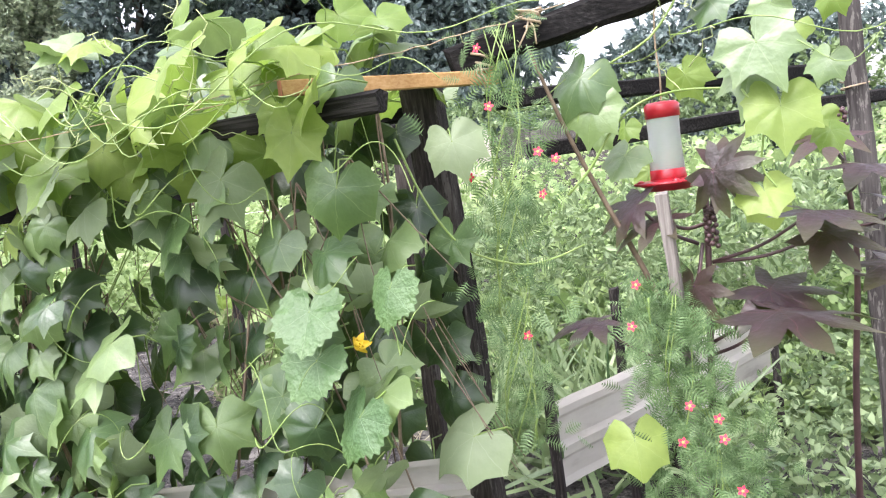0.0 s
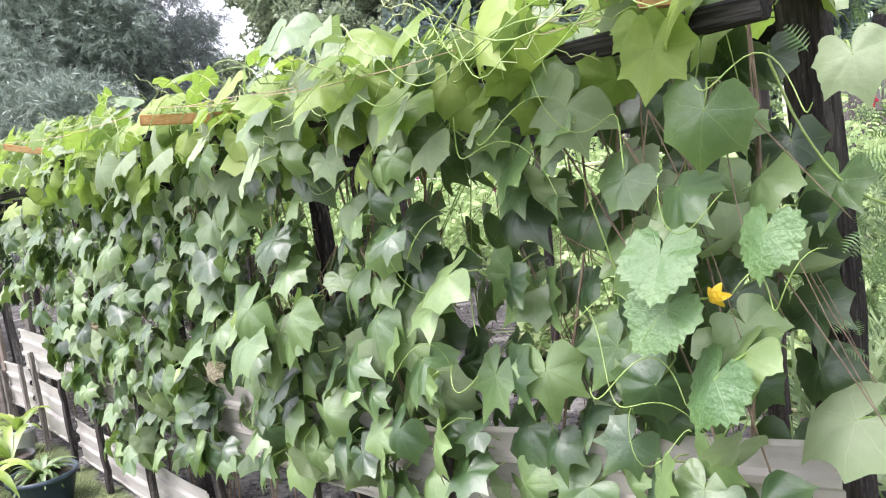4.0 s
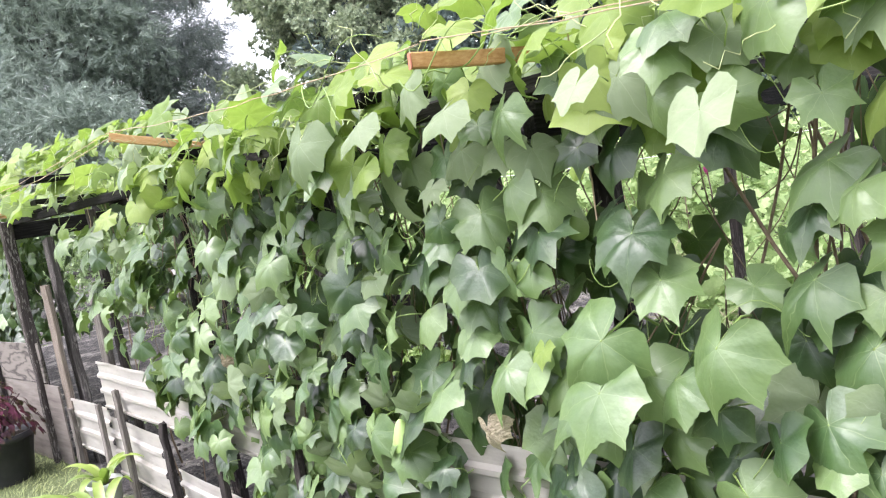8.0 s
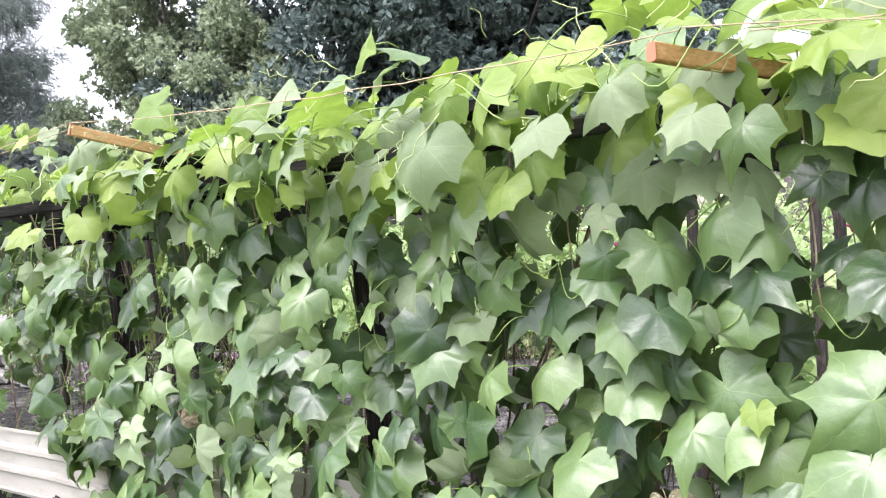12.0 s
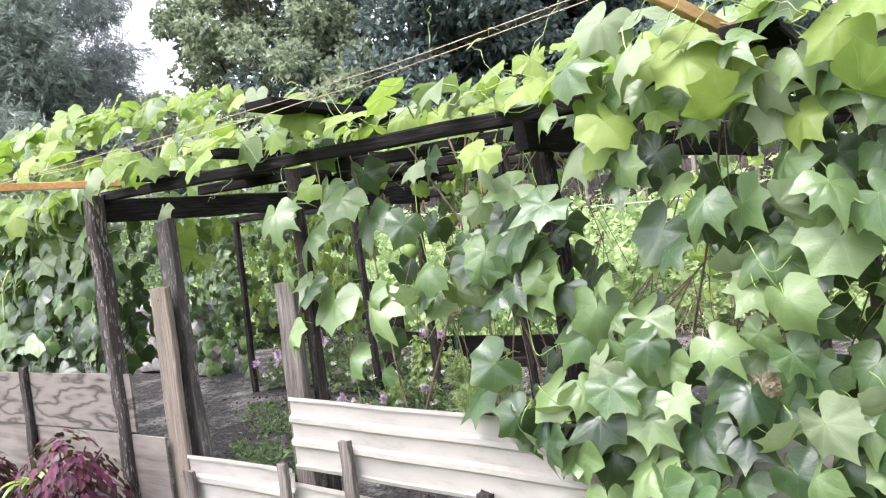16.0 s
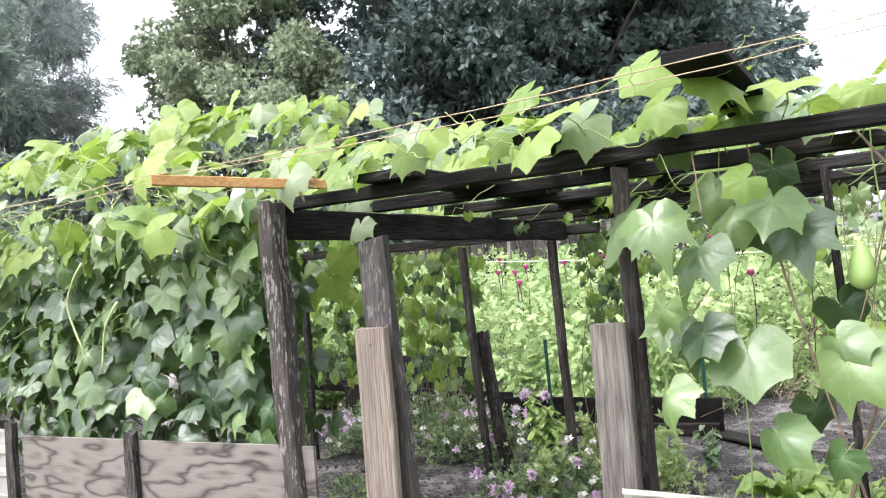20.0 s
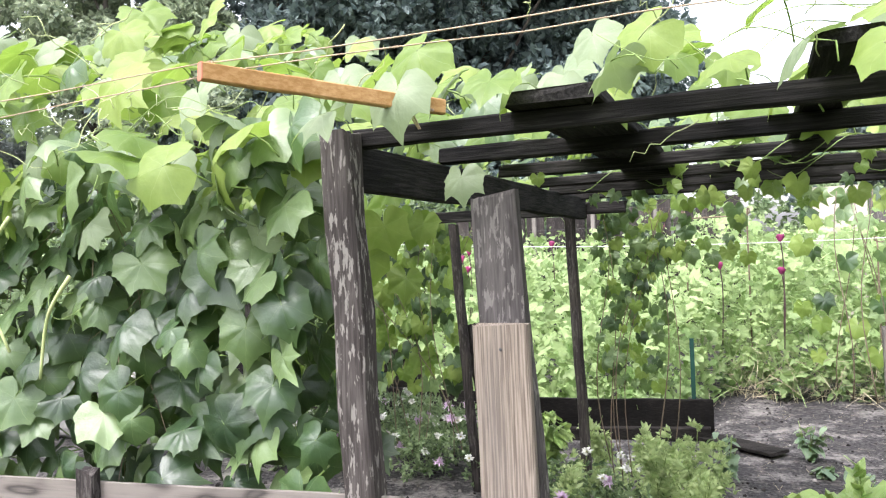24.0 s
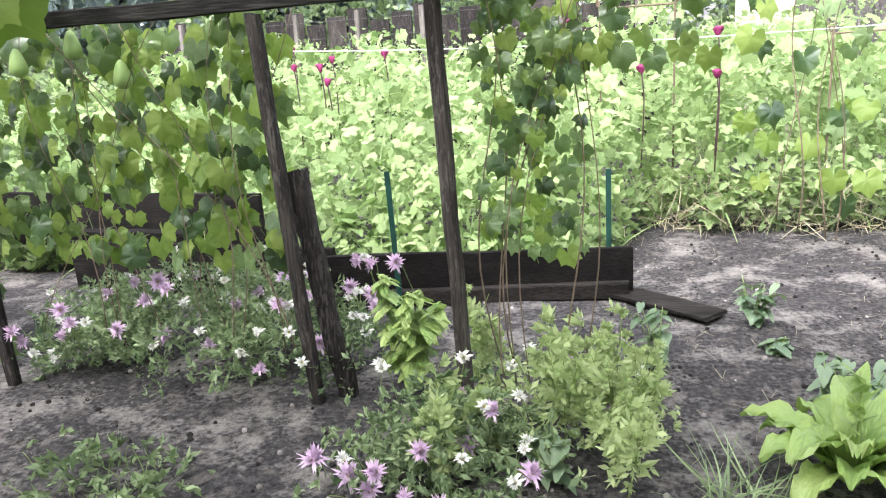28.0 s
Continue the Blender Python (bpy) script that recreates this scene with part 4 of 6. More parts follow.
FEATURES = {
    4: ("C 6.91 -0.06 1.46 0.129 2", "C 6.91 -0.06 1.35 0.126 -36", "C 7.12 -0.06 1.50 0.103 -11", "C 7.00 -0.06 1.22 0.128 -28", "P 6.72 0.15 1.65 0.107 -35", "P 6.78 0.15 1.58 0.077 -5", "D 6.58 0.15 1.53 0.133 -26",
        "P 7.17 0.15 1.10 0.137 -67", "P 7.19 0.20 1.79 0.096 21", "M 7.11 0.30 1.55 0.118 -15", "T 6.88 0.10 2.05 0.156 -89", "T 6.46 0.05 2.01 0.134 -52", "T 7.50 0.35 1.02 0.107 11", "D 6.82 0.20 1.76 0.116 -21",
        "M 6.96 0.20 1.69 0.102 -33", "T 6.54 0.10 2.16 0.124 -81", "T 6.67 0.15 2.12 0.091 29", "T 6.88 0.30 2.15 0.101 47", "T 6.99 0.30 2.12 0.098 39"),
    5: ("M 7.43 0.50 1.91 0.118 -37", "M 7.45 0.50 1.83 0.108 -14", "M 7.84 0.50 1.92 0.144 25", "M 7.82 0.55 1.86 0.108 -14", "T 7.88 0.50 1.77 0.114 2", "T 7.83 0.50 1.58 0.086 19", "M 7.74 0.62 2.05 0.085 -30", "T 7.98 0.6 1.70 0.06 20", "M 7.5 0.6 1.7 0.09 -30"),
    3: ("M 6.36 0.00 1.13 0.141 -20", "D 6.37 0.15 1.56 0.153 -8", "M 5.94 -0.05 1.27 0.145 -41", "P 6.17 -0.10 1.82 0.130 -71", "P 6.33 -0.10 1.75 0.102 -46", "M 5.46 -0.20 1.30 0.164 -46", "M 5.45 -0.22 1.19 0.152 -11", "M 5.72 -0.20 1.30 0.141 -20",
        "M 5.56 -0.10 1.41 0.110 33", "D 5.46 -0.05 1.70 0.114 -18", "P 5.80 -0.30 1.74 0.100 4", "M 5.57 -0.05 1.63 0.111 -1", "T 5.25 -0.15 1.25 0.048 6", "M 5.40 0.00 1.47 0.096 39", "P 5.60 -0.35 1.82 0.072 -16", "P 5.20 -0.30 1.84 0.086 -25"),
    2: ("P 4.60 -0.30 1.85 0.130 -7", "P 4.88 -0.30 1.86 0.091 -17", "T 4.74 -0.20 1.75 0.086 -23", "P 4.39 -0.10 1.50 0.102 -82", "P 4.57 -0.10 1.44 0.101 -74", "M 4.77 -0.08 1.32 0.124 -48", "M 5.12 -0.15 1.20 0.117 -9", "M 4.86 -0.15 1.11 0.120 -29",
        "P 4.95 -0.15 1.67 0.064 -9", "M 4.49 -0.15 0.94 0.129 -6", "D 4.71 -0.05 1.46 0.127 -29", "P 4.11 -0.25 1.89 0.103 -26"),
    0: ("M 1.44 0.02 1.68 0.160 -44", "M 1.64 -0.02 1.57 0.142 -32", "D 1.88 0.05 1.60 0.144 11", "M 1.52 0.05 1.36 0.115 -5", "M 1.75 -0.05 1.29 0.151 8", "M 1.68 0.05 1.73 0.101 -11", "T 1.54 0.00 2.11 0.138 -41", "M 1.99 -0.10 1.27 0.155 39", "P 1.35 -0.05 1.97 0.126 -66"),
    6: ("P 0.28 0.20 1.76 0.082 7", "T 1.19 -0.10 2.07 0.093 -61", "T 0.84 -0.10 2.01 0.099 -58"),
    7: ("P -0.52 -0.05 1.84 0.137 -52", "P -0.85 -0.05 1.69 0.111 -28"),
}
TAKEN = []


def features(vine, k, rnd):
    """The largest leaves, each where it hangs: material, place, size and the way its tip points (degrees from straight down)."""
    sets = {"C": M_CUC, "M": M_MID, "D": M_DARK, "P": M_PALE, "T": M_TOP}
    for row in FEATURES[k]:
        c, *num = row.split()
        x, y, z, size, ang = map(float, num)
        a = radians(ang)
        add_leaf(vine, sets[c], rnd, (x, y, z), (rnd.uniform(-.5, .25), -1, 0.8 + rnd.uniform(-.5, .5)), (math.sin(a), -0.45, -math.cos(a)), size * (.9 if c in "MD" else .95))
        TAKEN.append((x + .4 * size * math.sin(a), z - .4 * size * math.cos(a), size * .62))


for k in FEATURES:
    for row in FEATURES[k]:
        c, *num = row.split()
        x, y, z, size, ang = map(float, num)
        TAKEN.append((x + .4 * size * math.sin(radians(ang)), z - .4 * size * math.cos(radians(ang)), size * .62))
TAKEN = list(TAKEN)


def clear(x, z):
    return not any((x - a) ** 2 + (z - b) ** 2 < r * r for a, b, r in TAKEN)


VINES = []
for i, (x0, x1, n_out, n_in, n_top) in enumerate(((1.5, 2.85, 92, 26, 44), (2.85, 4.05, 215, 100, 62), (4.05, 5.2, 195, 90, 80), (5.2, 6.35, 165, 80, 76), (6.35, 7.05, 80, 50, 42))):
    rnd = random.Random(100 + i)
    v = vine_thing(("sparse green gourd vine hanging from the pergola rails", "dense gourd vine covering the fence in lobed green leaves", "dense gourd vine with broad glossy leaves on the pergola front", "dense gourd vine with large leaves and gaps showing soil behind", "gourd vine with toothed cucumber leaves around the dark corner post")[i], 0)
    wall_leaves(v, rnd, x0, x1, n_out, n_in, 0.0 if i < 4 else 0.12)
    top_leaves(v, rnd, x0, x1, n_top, -0.24 if i else -0.12, 0.6, 1.93, 0.22 if i else 0.12)
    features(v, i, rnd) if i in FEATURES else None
    stems(v, rnd, x0 + .1, x1, .05, .3, 0.02, 1.9, 9 if i else 5, STEM_DRY, (.003, .007))
    stems(v, rnd, x0 + .1, x1, .08, .3, 0.5, 1.9, 4, STEM, (.002, .0032))
    runners(v, rnd, x0, x1, 11 if i > 1 else 9 if i else 4)
    shoots(v, rnd, x0, x1, 12 if i else 8)
    VINES.append(v)

# the arm that reaches over to the feeder
rnd = random.Random(290)
v = vine_thing("gourd shoot arching from the rail end beside the feeder", 0)
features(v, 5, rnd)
for k in range(12):
    p = (rnd.uniform(7.3, 8.1), rnd.uniform(.85, 1.2), rnd.uniform(1.5, 2.15))
    add_leaf(v, rnd.choice((M_MID, M_TOP)), rnd, p, (rnd.uniform(-.6, .4), -1, rnd.uniform(.1, .8)), (rnd.uniform(-.7, .7), -.3, -1), rnd.uniform(.06, .1))
tube("stem", flowing([(6.99, 0.3, 1.82), (7.05, 0.3, 1.66), (7.14, 0.3, 1.53), (7.26, 0.33, 1.475), (7.34, 0.36, 1.475), (7.42, 0.4, 1.50)]), 0.0032, STEM, v, "", 6, 0.8)
tube("stem", flowing([(7.37, 0.48, 1.62), (7.43, 0.5, 1.68), (7.5, 0.52, 1.78), (7.57, 0.55, 1.83), (7.66, 0.62, 1.845), (7.78, 0.6, 1.83)]), 0.0038, STEM, v, "", 6, 0.8)
tube("stem", flowing([(7.80, 0.52, 1.82), (7.84, 0.5, 1.74), (7.83, 0.5, 1.64), (7.86, 0.5, 1.58)]), 0.003, STEM, v, "", 6, 0.8)
tube("stem", [(7.7, 0.6, 2.12), (7.6, 0.55, 1.98), (7.45, 0.5, 1.90), (7.4, 0.5, 1.75)], 0.0035, STEM, v, "", 6, 0.8)
runners(v, rnd, 7.2, 8.0, 3, 1.95, 0.4, 0.7)

# over the opening: a thin fringe on the rails
rnd = random.Random(300)
v = vine_thing("young gourd shoots trailing over the pergola rails above the gap", 0)
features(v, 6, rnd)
top_leaves(v, rnd, -0.1, 1.3, 32, -0.32, 0.4, 1.93, 0.16, (0.07, 0.115))
top_leaves(v, rnd, 0.1, 3.6, 290, 0.4, 3.0, 1.95, 0.24, (0.07, 0.12))
runners(v, rnd, 0.1, 1.5, 6)
v = vine_thing("bright gourd leaves spread over the back rails of the pergola", 0)
top_leaves(v, rnd, -2.6, 0.1, 180, 0.7, 3.3, 1.92, 0.35, (0.07, 0.12))

# beyond the opening: a thick mass
rnd = random.Random(400)
v = vine_thing("thick gourd vine smothering the far end of the pergola", 0)
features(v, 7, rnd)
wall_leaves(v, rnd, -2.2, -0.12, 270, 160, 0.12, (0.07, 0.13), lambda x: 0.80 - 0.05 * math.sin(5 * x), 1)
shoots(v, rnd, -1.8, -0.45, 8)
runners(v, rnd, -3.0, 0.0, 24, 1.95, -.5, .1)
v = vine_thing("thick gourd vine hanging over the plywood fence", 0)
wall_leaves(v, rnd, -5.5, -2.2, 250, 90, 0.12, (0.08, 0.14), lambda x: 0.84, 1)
v = vine_thing("heaped gourd vine canopy over the far pergola roof", 0)
for x, y in spaced(rnd, 430, -6.5, -0.05, -0.38, 2.0, 0.12):
    z = 1.92 + (0.52 * min(1, max(0, (y + .32) / .75)) + 0.30 * min(1, max(0, (y - .45) / 1.2))) * min(1, max(.12, -x / 1.1)) + rnd.uniform(-.07, .09) - (.08 if y < -.25 else 0)
    q = rnd.random()
    add_leaf(v, M_TOP if q < .7 else M_PALE if q < .85 else M_MID, rnd, (x, y, z), (rnd.uniform(-.5, .6), rnd.uniform(-1.0, .1), rnd.uniform(.4, 1)), (rnd.uniform(-1, 1), rnd.uniform(-1, .1), rnd.uniform(-.7, .1)), rnd.uniform(.085, .14))

# hanging at the back of the pergola
rnd = random.Random(500)
v = vine_thing("thin gourd vine hanging behind the back posts", 0)


def back_leaves(v, rnd, x0, x1, n, y, z0, z1, size=(.05, .085), kinds=(M_DARK, M_MID, M_TOP, M_TOP)):
    for _ in range(n):
        z = rnd.uniform(z0, z1)
        add_leaf(v, rnd.choice(kinds), rnd, (rnd.uniform(x0, x1), y + rnd.uniform(-.12, .12), z), (rnd.uniform(-.8, .8), -1, rnd.uniform(0, .6)), (rnd.uniform(-.5, .5), -.2, -1), rnd.uniform(*size))


# M_TOP among the back vines: backlight put into the blade colour
back_leaves(v, rnd, 0.10, 0.50, 130, 2.85, .70, 1.78, (.030, .064), (M_DARK, M_MID, M_MID, M_TOP))
back_leaves(v, rnd, 0.12, 0.95, 40, 2.85, 1.45, 1.82, (.04, .075), (M_MID, M_TOP))
stems(v, rnd, 0.1, 0.6, 2.75, 2.9, .1, 1.75, 7, STEM_DRY, (.0025, .004))
v = vine_thing("loose gourd vine with pale fruit draped from the back rail", 0)
back_leaves(v, rnd, -2.6, -0.85, 330, 2.95, .62, 1.80, (.05, .095), (M_MID, M_TOP, M_MID, M_TOP, M_TOP, M_DARK))
stems(v, rnd, -2.4, -0.7, 2.8, 3.0, .1, 1.75, 12, STEM_DRY, (.0025, .004))
FRUIT = plain_mat("pale_green_gourd_skin", (0.30, 0.42, 0.14), (0.22, 0.34, 0.10), 0.45, 14, 0.2)


def gourd(parent, at, ln, r, label="small pale green gourd"):
    prof = [(0.15 * r, 0), (0.35 * r, -.06 * ln), (0.6 * r, -.2 * ln), (0.85 * r, -.45 * ln), (r, -.68 * ln), (0.85 * r, -.88 * ln), (0.4 * r, -.98 * ln), (0.1 * r, -ln)]
    return part("gourd", lathe_bm(prof[::-1], 12, at), FRUIT, parent, label, True)


for at in ((-2.05, 2.78, 1.66), (-1.75, 2.80, 1.72), (-1.55, 2.85, 1.58)):
    gourd(v, at, .13, .042)
v = vine_thing("thin gourd shoots twined along the back rails", 0)
for yy, zz in ((1.22, 1.86), (1.74, 1.85), (2.12, 1.83), (2.60, 1.80)):
    back_leaves(v, rnd, 0.15, 3.6, 22, yy, zz - .14, zz + .08, (.03, .065), (M_TOP, M_MID, M_TOP))
    for k in range(4):
        x, a = rnd.uniform(.1, 2.8), rnd.uniform(0, 6)
        tube("runner", [(x + .5 * f, yy - .03 * math.cos(9 * f + a), zz + .045 * math.sin(9 * f + a)) for f in np.linspace(0, 1, 16)], .0022, STEM, v, "", 4)
DRY = [leaf_mesh("leaf", (L_DRY, STEM_DRY), kind="gourd", seed=s + 90, droop=1.4, fold=-.6, ripple=.16) for s in range(2)]
for k, (x, y, z) in enumerate(((5.08, -.21, 1.05), (3.3, -.06, 1.05), (2.2, .05, 1.25))):
    put("withered_leaf", DRY[k % 2], VINES[2 if x > 4 else 1], leaf_pose((x, y, z), (.2, -1, .3), (.3, -.2, -1), .06), "dry curled cream leaf")
POD = thing("bean_pods", "long thin pale green bean pods hanging in the vine", "bean pods")
for k, (x, z0, z1) in enumerate(((-.86, 1.53, 1.22), (-1.11, 1.72, 1.30))):
    tube("pod", [(x, -.12, z0), (x - .05, -.14, z0 - .08), (x - .10 - .02 * k, -.13, (z0 + z1) / 2), (x - .13 + .12 * k, -.13, z1)], .0065, TENDRIL, POD, "", 7, .7)
gourd(VINES[0], (2.02, 0.12, 1.56), .13, .035)
gourd(VINES[2], (5.25, 0.05, 1.58), .10, .03, "small dark green gourd")
gourd(VINES[2], (4.6, -0.12, 0.98), .12, .035)
v = vine_thing("dark leafy vine closing the far bay of the pergola", 0)
back_leaves(v, rnd, -3.9, -2.5, 230, 2.9, .15, 1.85, (.07, .12), (M_DARK, M_MID))
# brighter blades here imitate light from behind
back_leaves(v, rnd, -.75, -.12, 14, .75, 1.45, 1.86, (.08, .12), (M_MID, M_TOP, M_TOP))


# ---------- trees of the distance ----------
def tree_mat(name, dark, light, through=0.25):
    m, nt, b = base_mat(name, 0.6)
    geo = nt.nodes.new("ShaderNodeNewGeometry")
    f = math_node(nt, "ADD", math_node(nt, "MULTIPLY", geo.outputs["Random Per Island"], 0.55), math_node(nt, "MULTIPLY", noise_tex(nt, geo.outputs["Position"], 0.8, 3), 0.6))
    col = ramp(nt, f, ((0.25, dark), (0.85, light)))
    nt.links.new(col, b.inputs["Base Color"])
    tr = nt.nodes.new("ShaderNodeBsdfTranslucent")
    nt.links.new(col, tr.inputs["Color"])
    mx = nt.nodes.new("ShaderNodeMixShader")
    mx.inputs[0].default_value = through
    nt.links.new(b.outputs[0], mx.inputs[1])
    nt.links.new(tr.outputs[0], mx.inputs[2])
    nt.links.new(mx.outputs[0], nt.nodes["Material Output"].inputs[0])
    return m


# foliage colours lifted and shifted to blue to paint in distance haze
T_PINE = tree_mat("hazy_blue_green_needles", (0.165, 0.215, 0.180), (0.36, 0.43, 0.365))
T_LIGHT = tree_mat("hazy_light_tree_foliage", (0.17, 0.225, 0.15), (0.40, 0.46, 0.30), 0.35)
T_DARK = tree_mat("hazy_dark_tree_foliage", (0.064, 0.098, 0.100), (0.20, 0.26, 0.235))
T_GREY = tree_mat("hazy_grey_green_foliage", (0.20, 0.24, 0.235), (0.42, 0.46, 0.43), 0.35)
T_BARK = plain_mat("tree_bark", (0.05, 0.042, 0.035), (0.10, 0.085, 0.07), 0.9, 6, 0.6)


def unit(rng, n):
    v = rng.normal(size=(n, 3))
    return v / np.linalg.norm(v, axis=1, keepdims=True)


def build_tree(label, at, height, width, mat, seed, n_clumps=60, per=160, leaf=0.28, low=0.15, sprig=("oval", 7, 0.4, 0.45), shape="round", flat=0.6):
    rng = np.random.default_rng(seed)
    rnd = random.Random(seed)
    t = thing("tree", label, "tree", at, "trees beyond the garden")
    trunk = [(rnd.uniform(-.1, .1) * i, rnd.uniform(-.1, .1) * i, height * 0.8 * i / 6) for i in range(7)]
    put("trunk", tubes_mesh("trunk", [(trunk, 0.018 * height, 0.25)], T_BARK, 8), t)
    centres, limbs = [], []
    for i in range(n_clumps):
        h = low + (1 - low) * ((i + rnd.random()) / n_clumps)
        if shape == "cone":
            r = width * (1.05 - h) * 0.9
        else:
            r = width * math.sin(math.pi * min(1, max(0.08, (h - low) / (1 - low) * 0.88 + 0.12))) ** 0.6
        a, k = rnd.uniform(0, 6.28), rnd.random() ** 0.45
        c = Vector((math.cos(a) * r * k, math.sin(a) * r * k, h * height))
        centres.append((c, width * rnd.uniform(.20, .36)))
        z0 = max(0.05, h - 0.12) * height * .8 + .3
        base = Vector(trunk[min(6, int(z0 / (height * .8) * 6))])
        limbs.append(([base, base.lerp(c, .5) + Vector((0, 0, .1 * r)), c], 0.0045 * height, 0.3))
    for pts, r, tp in limbs[:: max(1, n_clumps // 14)]:
        tube("limb", pts, r, T_BARK, t, "", 5, tp)
    ps, ns, ts = [], [], []
    for c, r in centres:
        u = unit(rng, per)
        rad = r * rng.random((per, 1)) ** 0.45
        p = np.array(c) + u * rad * np.array([1, 1, flat])
        ps.append(p)
        ns.append(u * 0.6 + rng.normal(size=(per, 3)) * .6 + np.array([0, 0, .5]))
        tip = u + rng.normal(size=(per, 3)) * .5
        tip[:, 2] -= 0.25
        ts.append(tip)
    ps, ns, ts = np.concatenate(ps), np.concatenate(ns), np.concatenate(ts)
    me = scatter_mesh("crown", sprig_data(*sprig[:2], seed, *sprig[2:]), ps, ns, ts, leaf * rng.uniform(.6, 1.3, len(ps)), (mat,))
    put("crown", me, t)
    return t


NEEDLES = ("needle", 14, 0.7, 0.11)
build_tree("tall blue-green pine with drooping boughs", (-26, 8.6, 0), 18, 7.0, T_PINE, 1, 150, 190, 0.52, 0.06, NEEDLES, "cone", 0.45)
build_tree("tall grey-green pine with sky showing through", (-27.5, 13.0, 0), 19, 3.9, T_GREY, 2, 100, 150, 0.55, 0.1, NEEDLES, "round", 0.5)
build_tree("light green tree with feathery foliage", (-19.3, 17.0, 0), 14, 3.6, T_LIGHT, 3, 90, 150, 0.34, 0.08)
build_tree("small light green tree", (-15.6, 17.2, 0), 10, 2.6, T_LIGHT, 4, 60, 130, 0.30, 0.05)
build_tree("large dark leafy tree", (-14.5, 21.0, 0), 17, 5.5, T_DARK, 5, 110, 170, 0.42, 0.05)
build_tree("large dark leafy tree", (-8.0, 24.0, 0), 17, 5.5, T_DARK, 6, 110, 170, 0.42, 0.05)
build_tree("dark leafy tree with thin top", (-6.0, 28.0, 0), 13, 4.5, T_DARK, 7, 70, 130, 0.40, 0.1)
build_tree("dark leafy tree closing the row of trees", (-11.5, 29.0, 0), 19, 7.5, T_DARK, 15, 90, 130, 0.75, 0.03)
build_tree("dark leafy tree closing the row of trees", (-9.5, 35.0, 0), 18, 7.0, T_DARK, 16, 90, 130, 0.75, 0.03)
build_tree("grey-green tree at the garden edge", (-34, 1.8, 0), 8.5, 4.6, T_GREY, 8, 60, 110, 0.45, 0.05)
build_tree("low grey-green thicket under the gap in the trees", (-24.5, 16.0, 0), 6.5, 4.2, T_GREY, 21, 50, 110, 0.40, 0.03)
build_tree("leafy tree beyond the board fence", (6.5, 27.0, 0), 6.5, 4.5, T_DARK, 9, 60, 120, 0.40, 0.1)


# ---------- planting inside the garden ----------
def mass(name, label, category, template, places, mats, size, up=0.6, rng=None, droop=0.0, kind="stuff"):
    n = len(places)
    normals = rng.normal(size=(n, 3)) * .7 + np.array([0, -.3, up])
    tips = rng.normal(size=(n, 3)) + np.array([0, -.3, -droop])
    me = scatter_mesh(name, template, np.asarray(places), normals, tips, rng.uniform(*size, n), mats)
    return tagged(put(name, me), label, category, kind=kind)


def leafy(kind, seed=0, droop=.3):
    """A light leaf for masses: one fan of faces round a raised middle."""
    v, f, u, s = leaf_data(kind, seed, droop, 0.12, 0.06, 12, 0)
    n = (len(v) - 1) // 3
    keep = [0] + list(range(1 + 2 * n, 1 + 3 * n))
    verts, uvs = [v[k] for k in keep], [u[k] for k in keep]
    return verts, [(0, 1 + k, 2 + k) for k in range(n - 1)], uvs, None


def plant_height(x, y):
    h = float(np.interp(y, [2.6, 3.4, 4.6, 5.3, 6.2, 7.5, 9, 12.5], [.5, .75, .7, 1.05, 1.35, 1.55, 1.75, 1.9]))
    return 1.1 * h * (0.82 + 0.34 * noise.noise((x * .9, y * .9, 3)) + 0.16 * noise.noise((x * 3, y * 3, 1)))


def bed_start(x):
    return float(np.interp(x, [-8, -2.8, -2.6, .3, .65, 2.6, 3.2, 4.5, 9], [4.6, 4.6, 4.5, 4.5, 6.1, 6.0, 3.4, 2.9, 3.0])) + 0.25 * noise.noise((x * 2, 0, 5))


def bed_points(rng, n, x0=-8, x1=9.5, y1=12.0, top=0.55):
    out = []
    while len(out) < n:
        x = rng.uniform(x0, x1)
        s = bed_start(x)
        y = s + (y1 - s) * rng.random() ** 1.7
        h = plant_height(x, y)
        edge = min(1, .35 + (y - s) / .5)
        z = h * edge * (1 - (1 - top) * rng.random() ** 1.3 * 1.9)
        if z > .02:
            out.append((x, y, z))
    return out


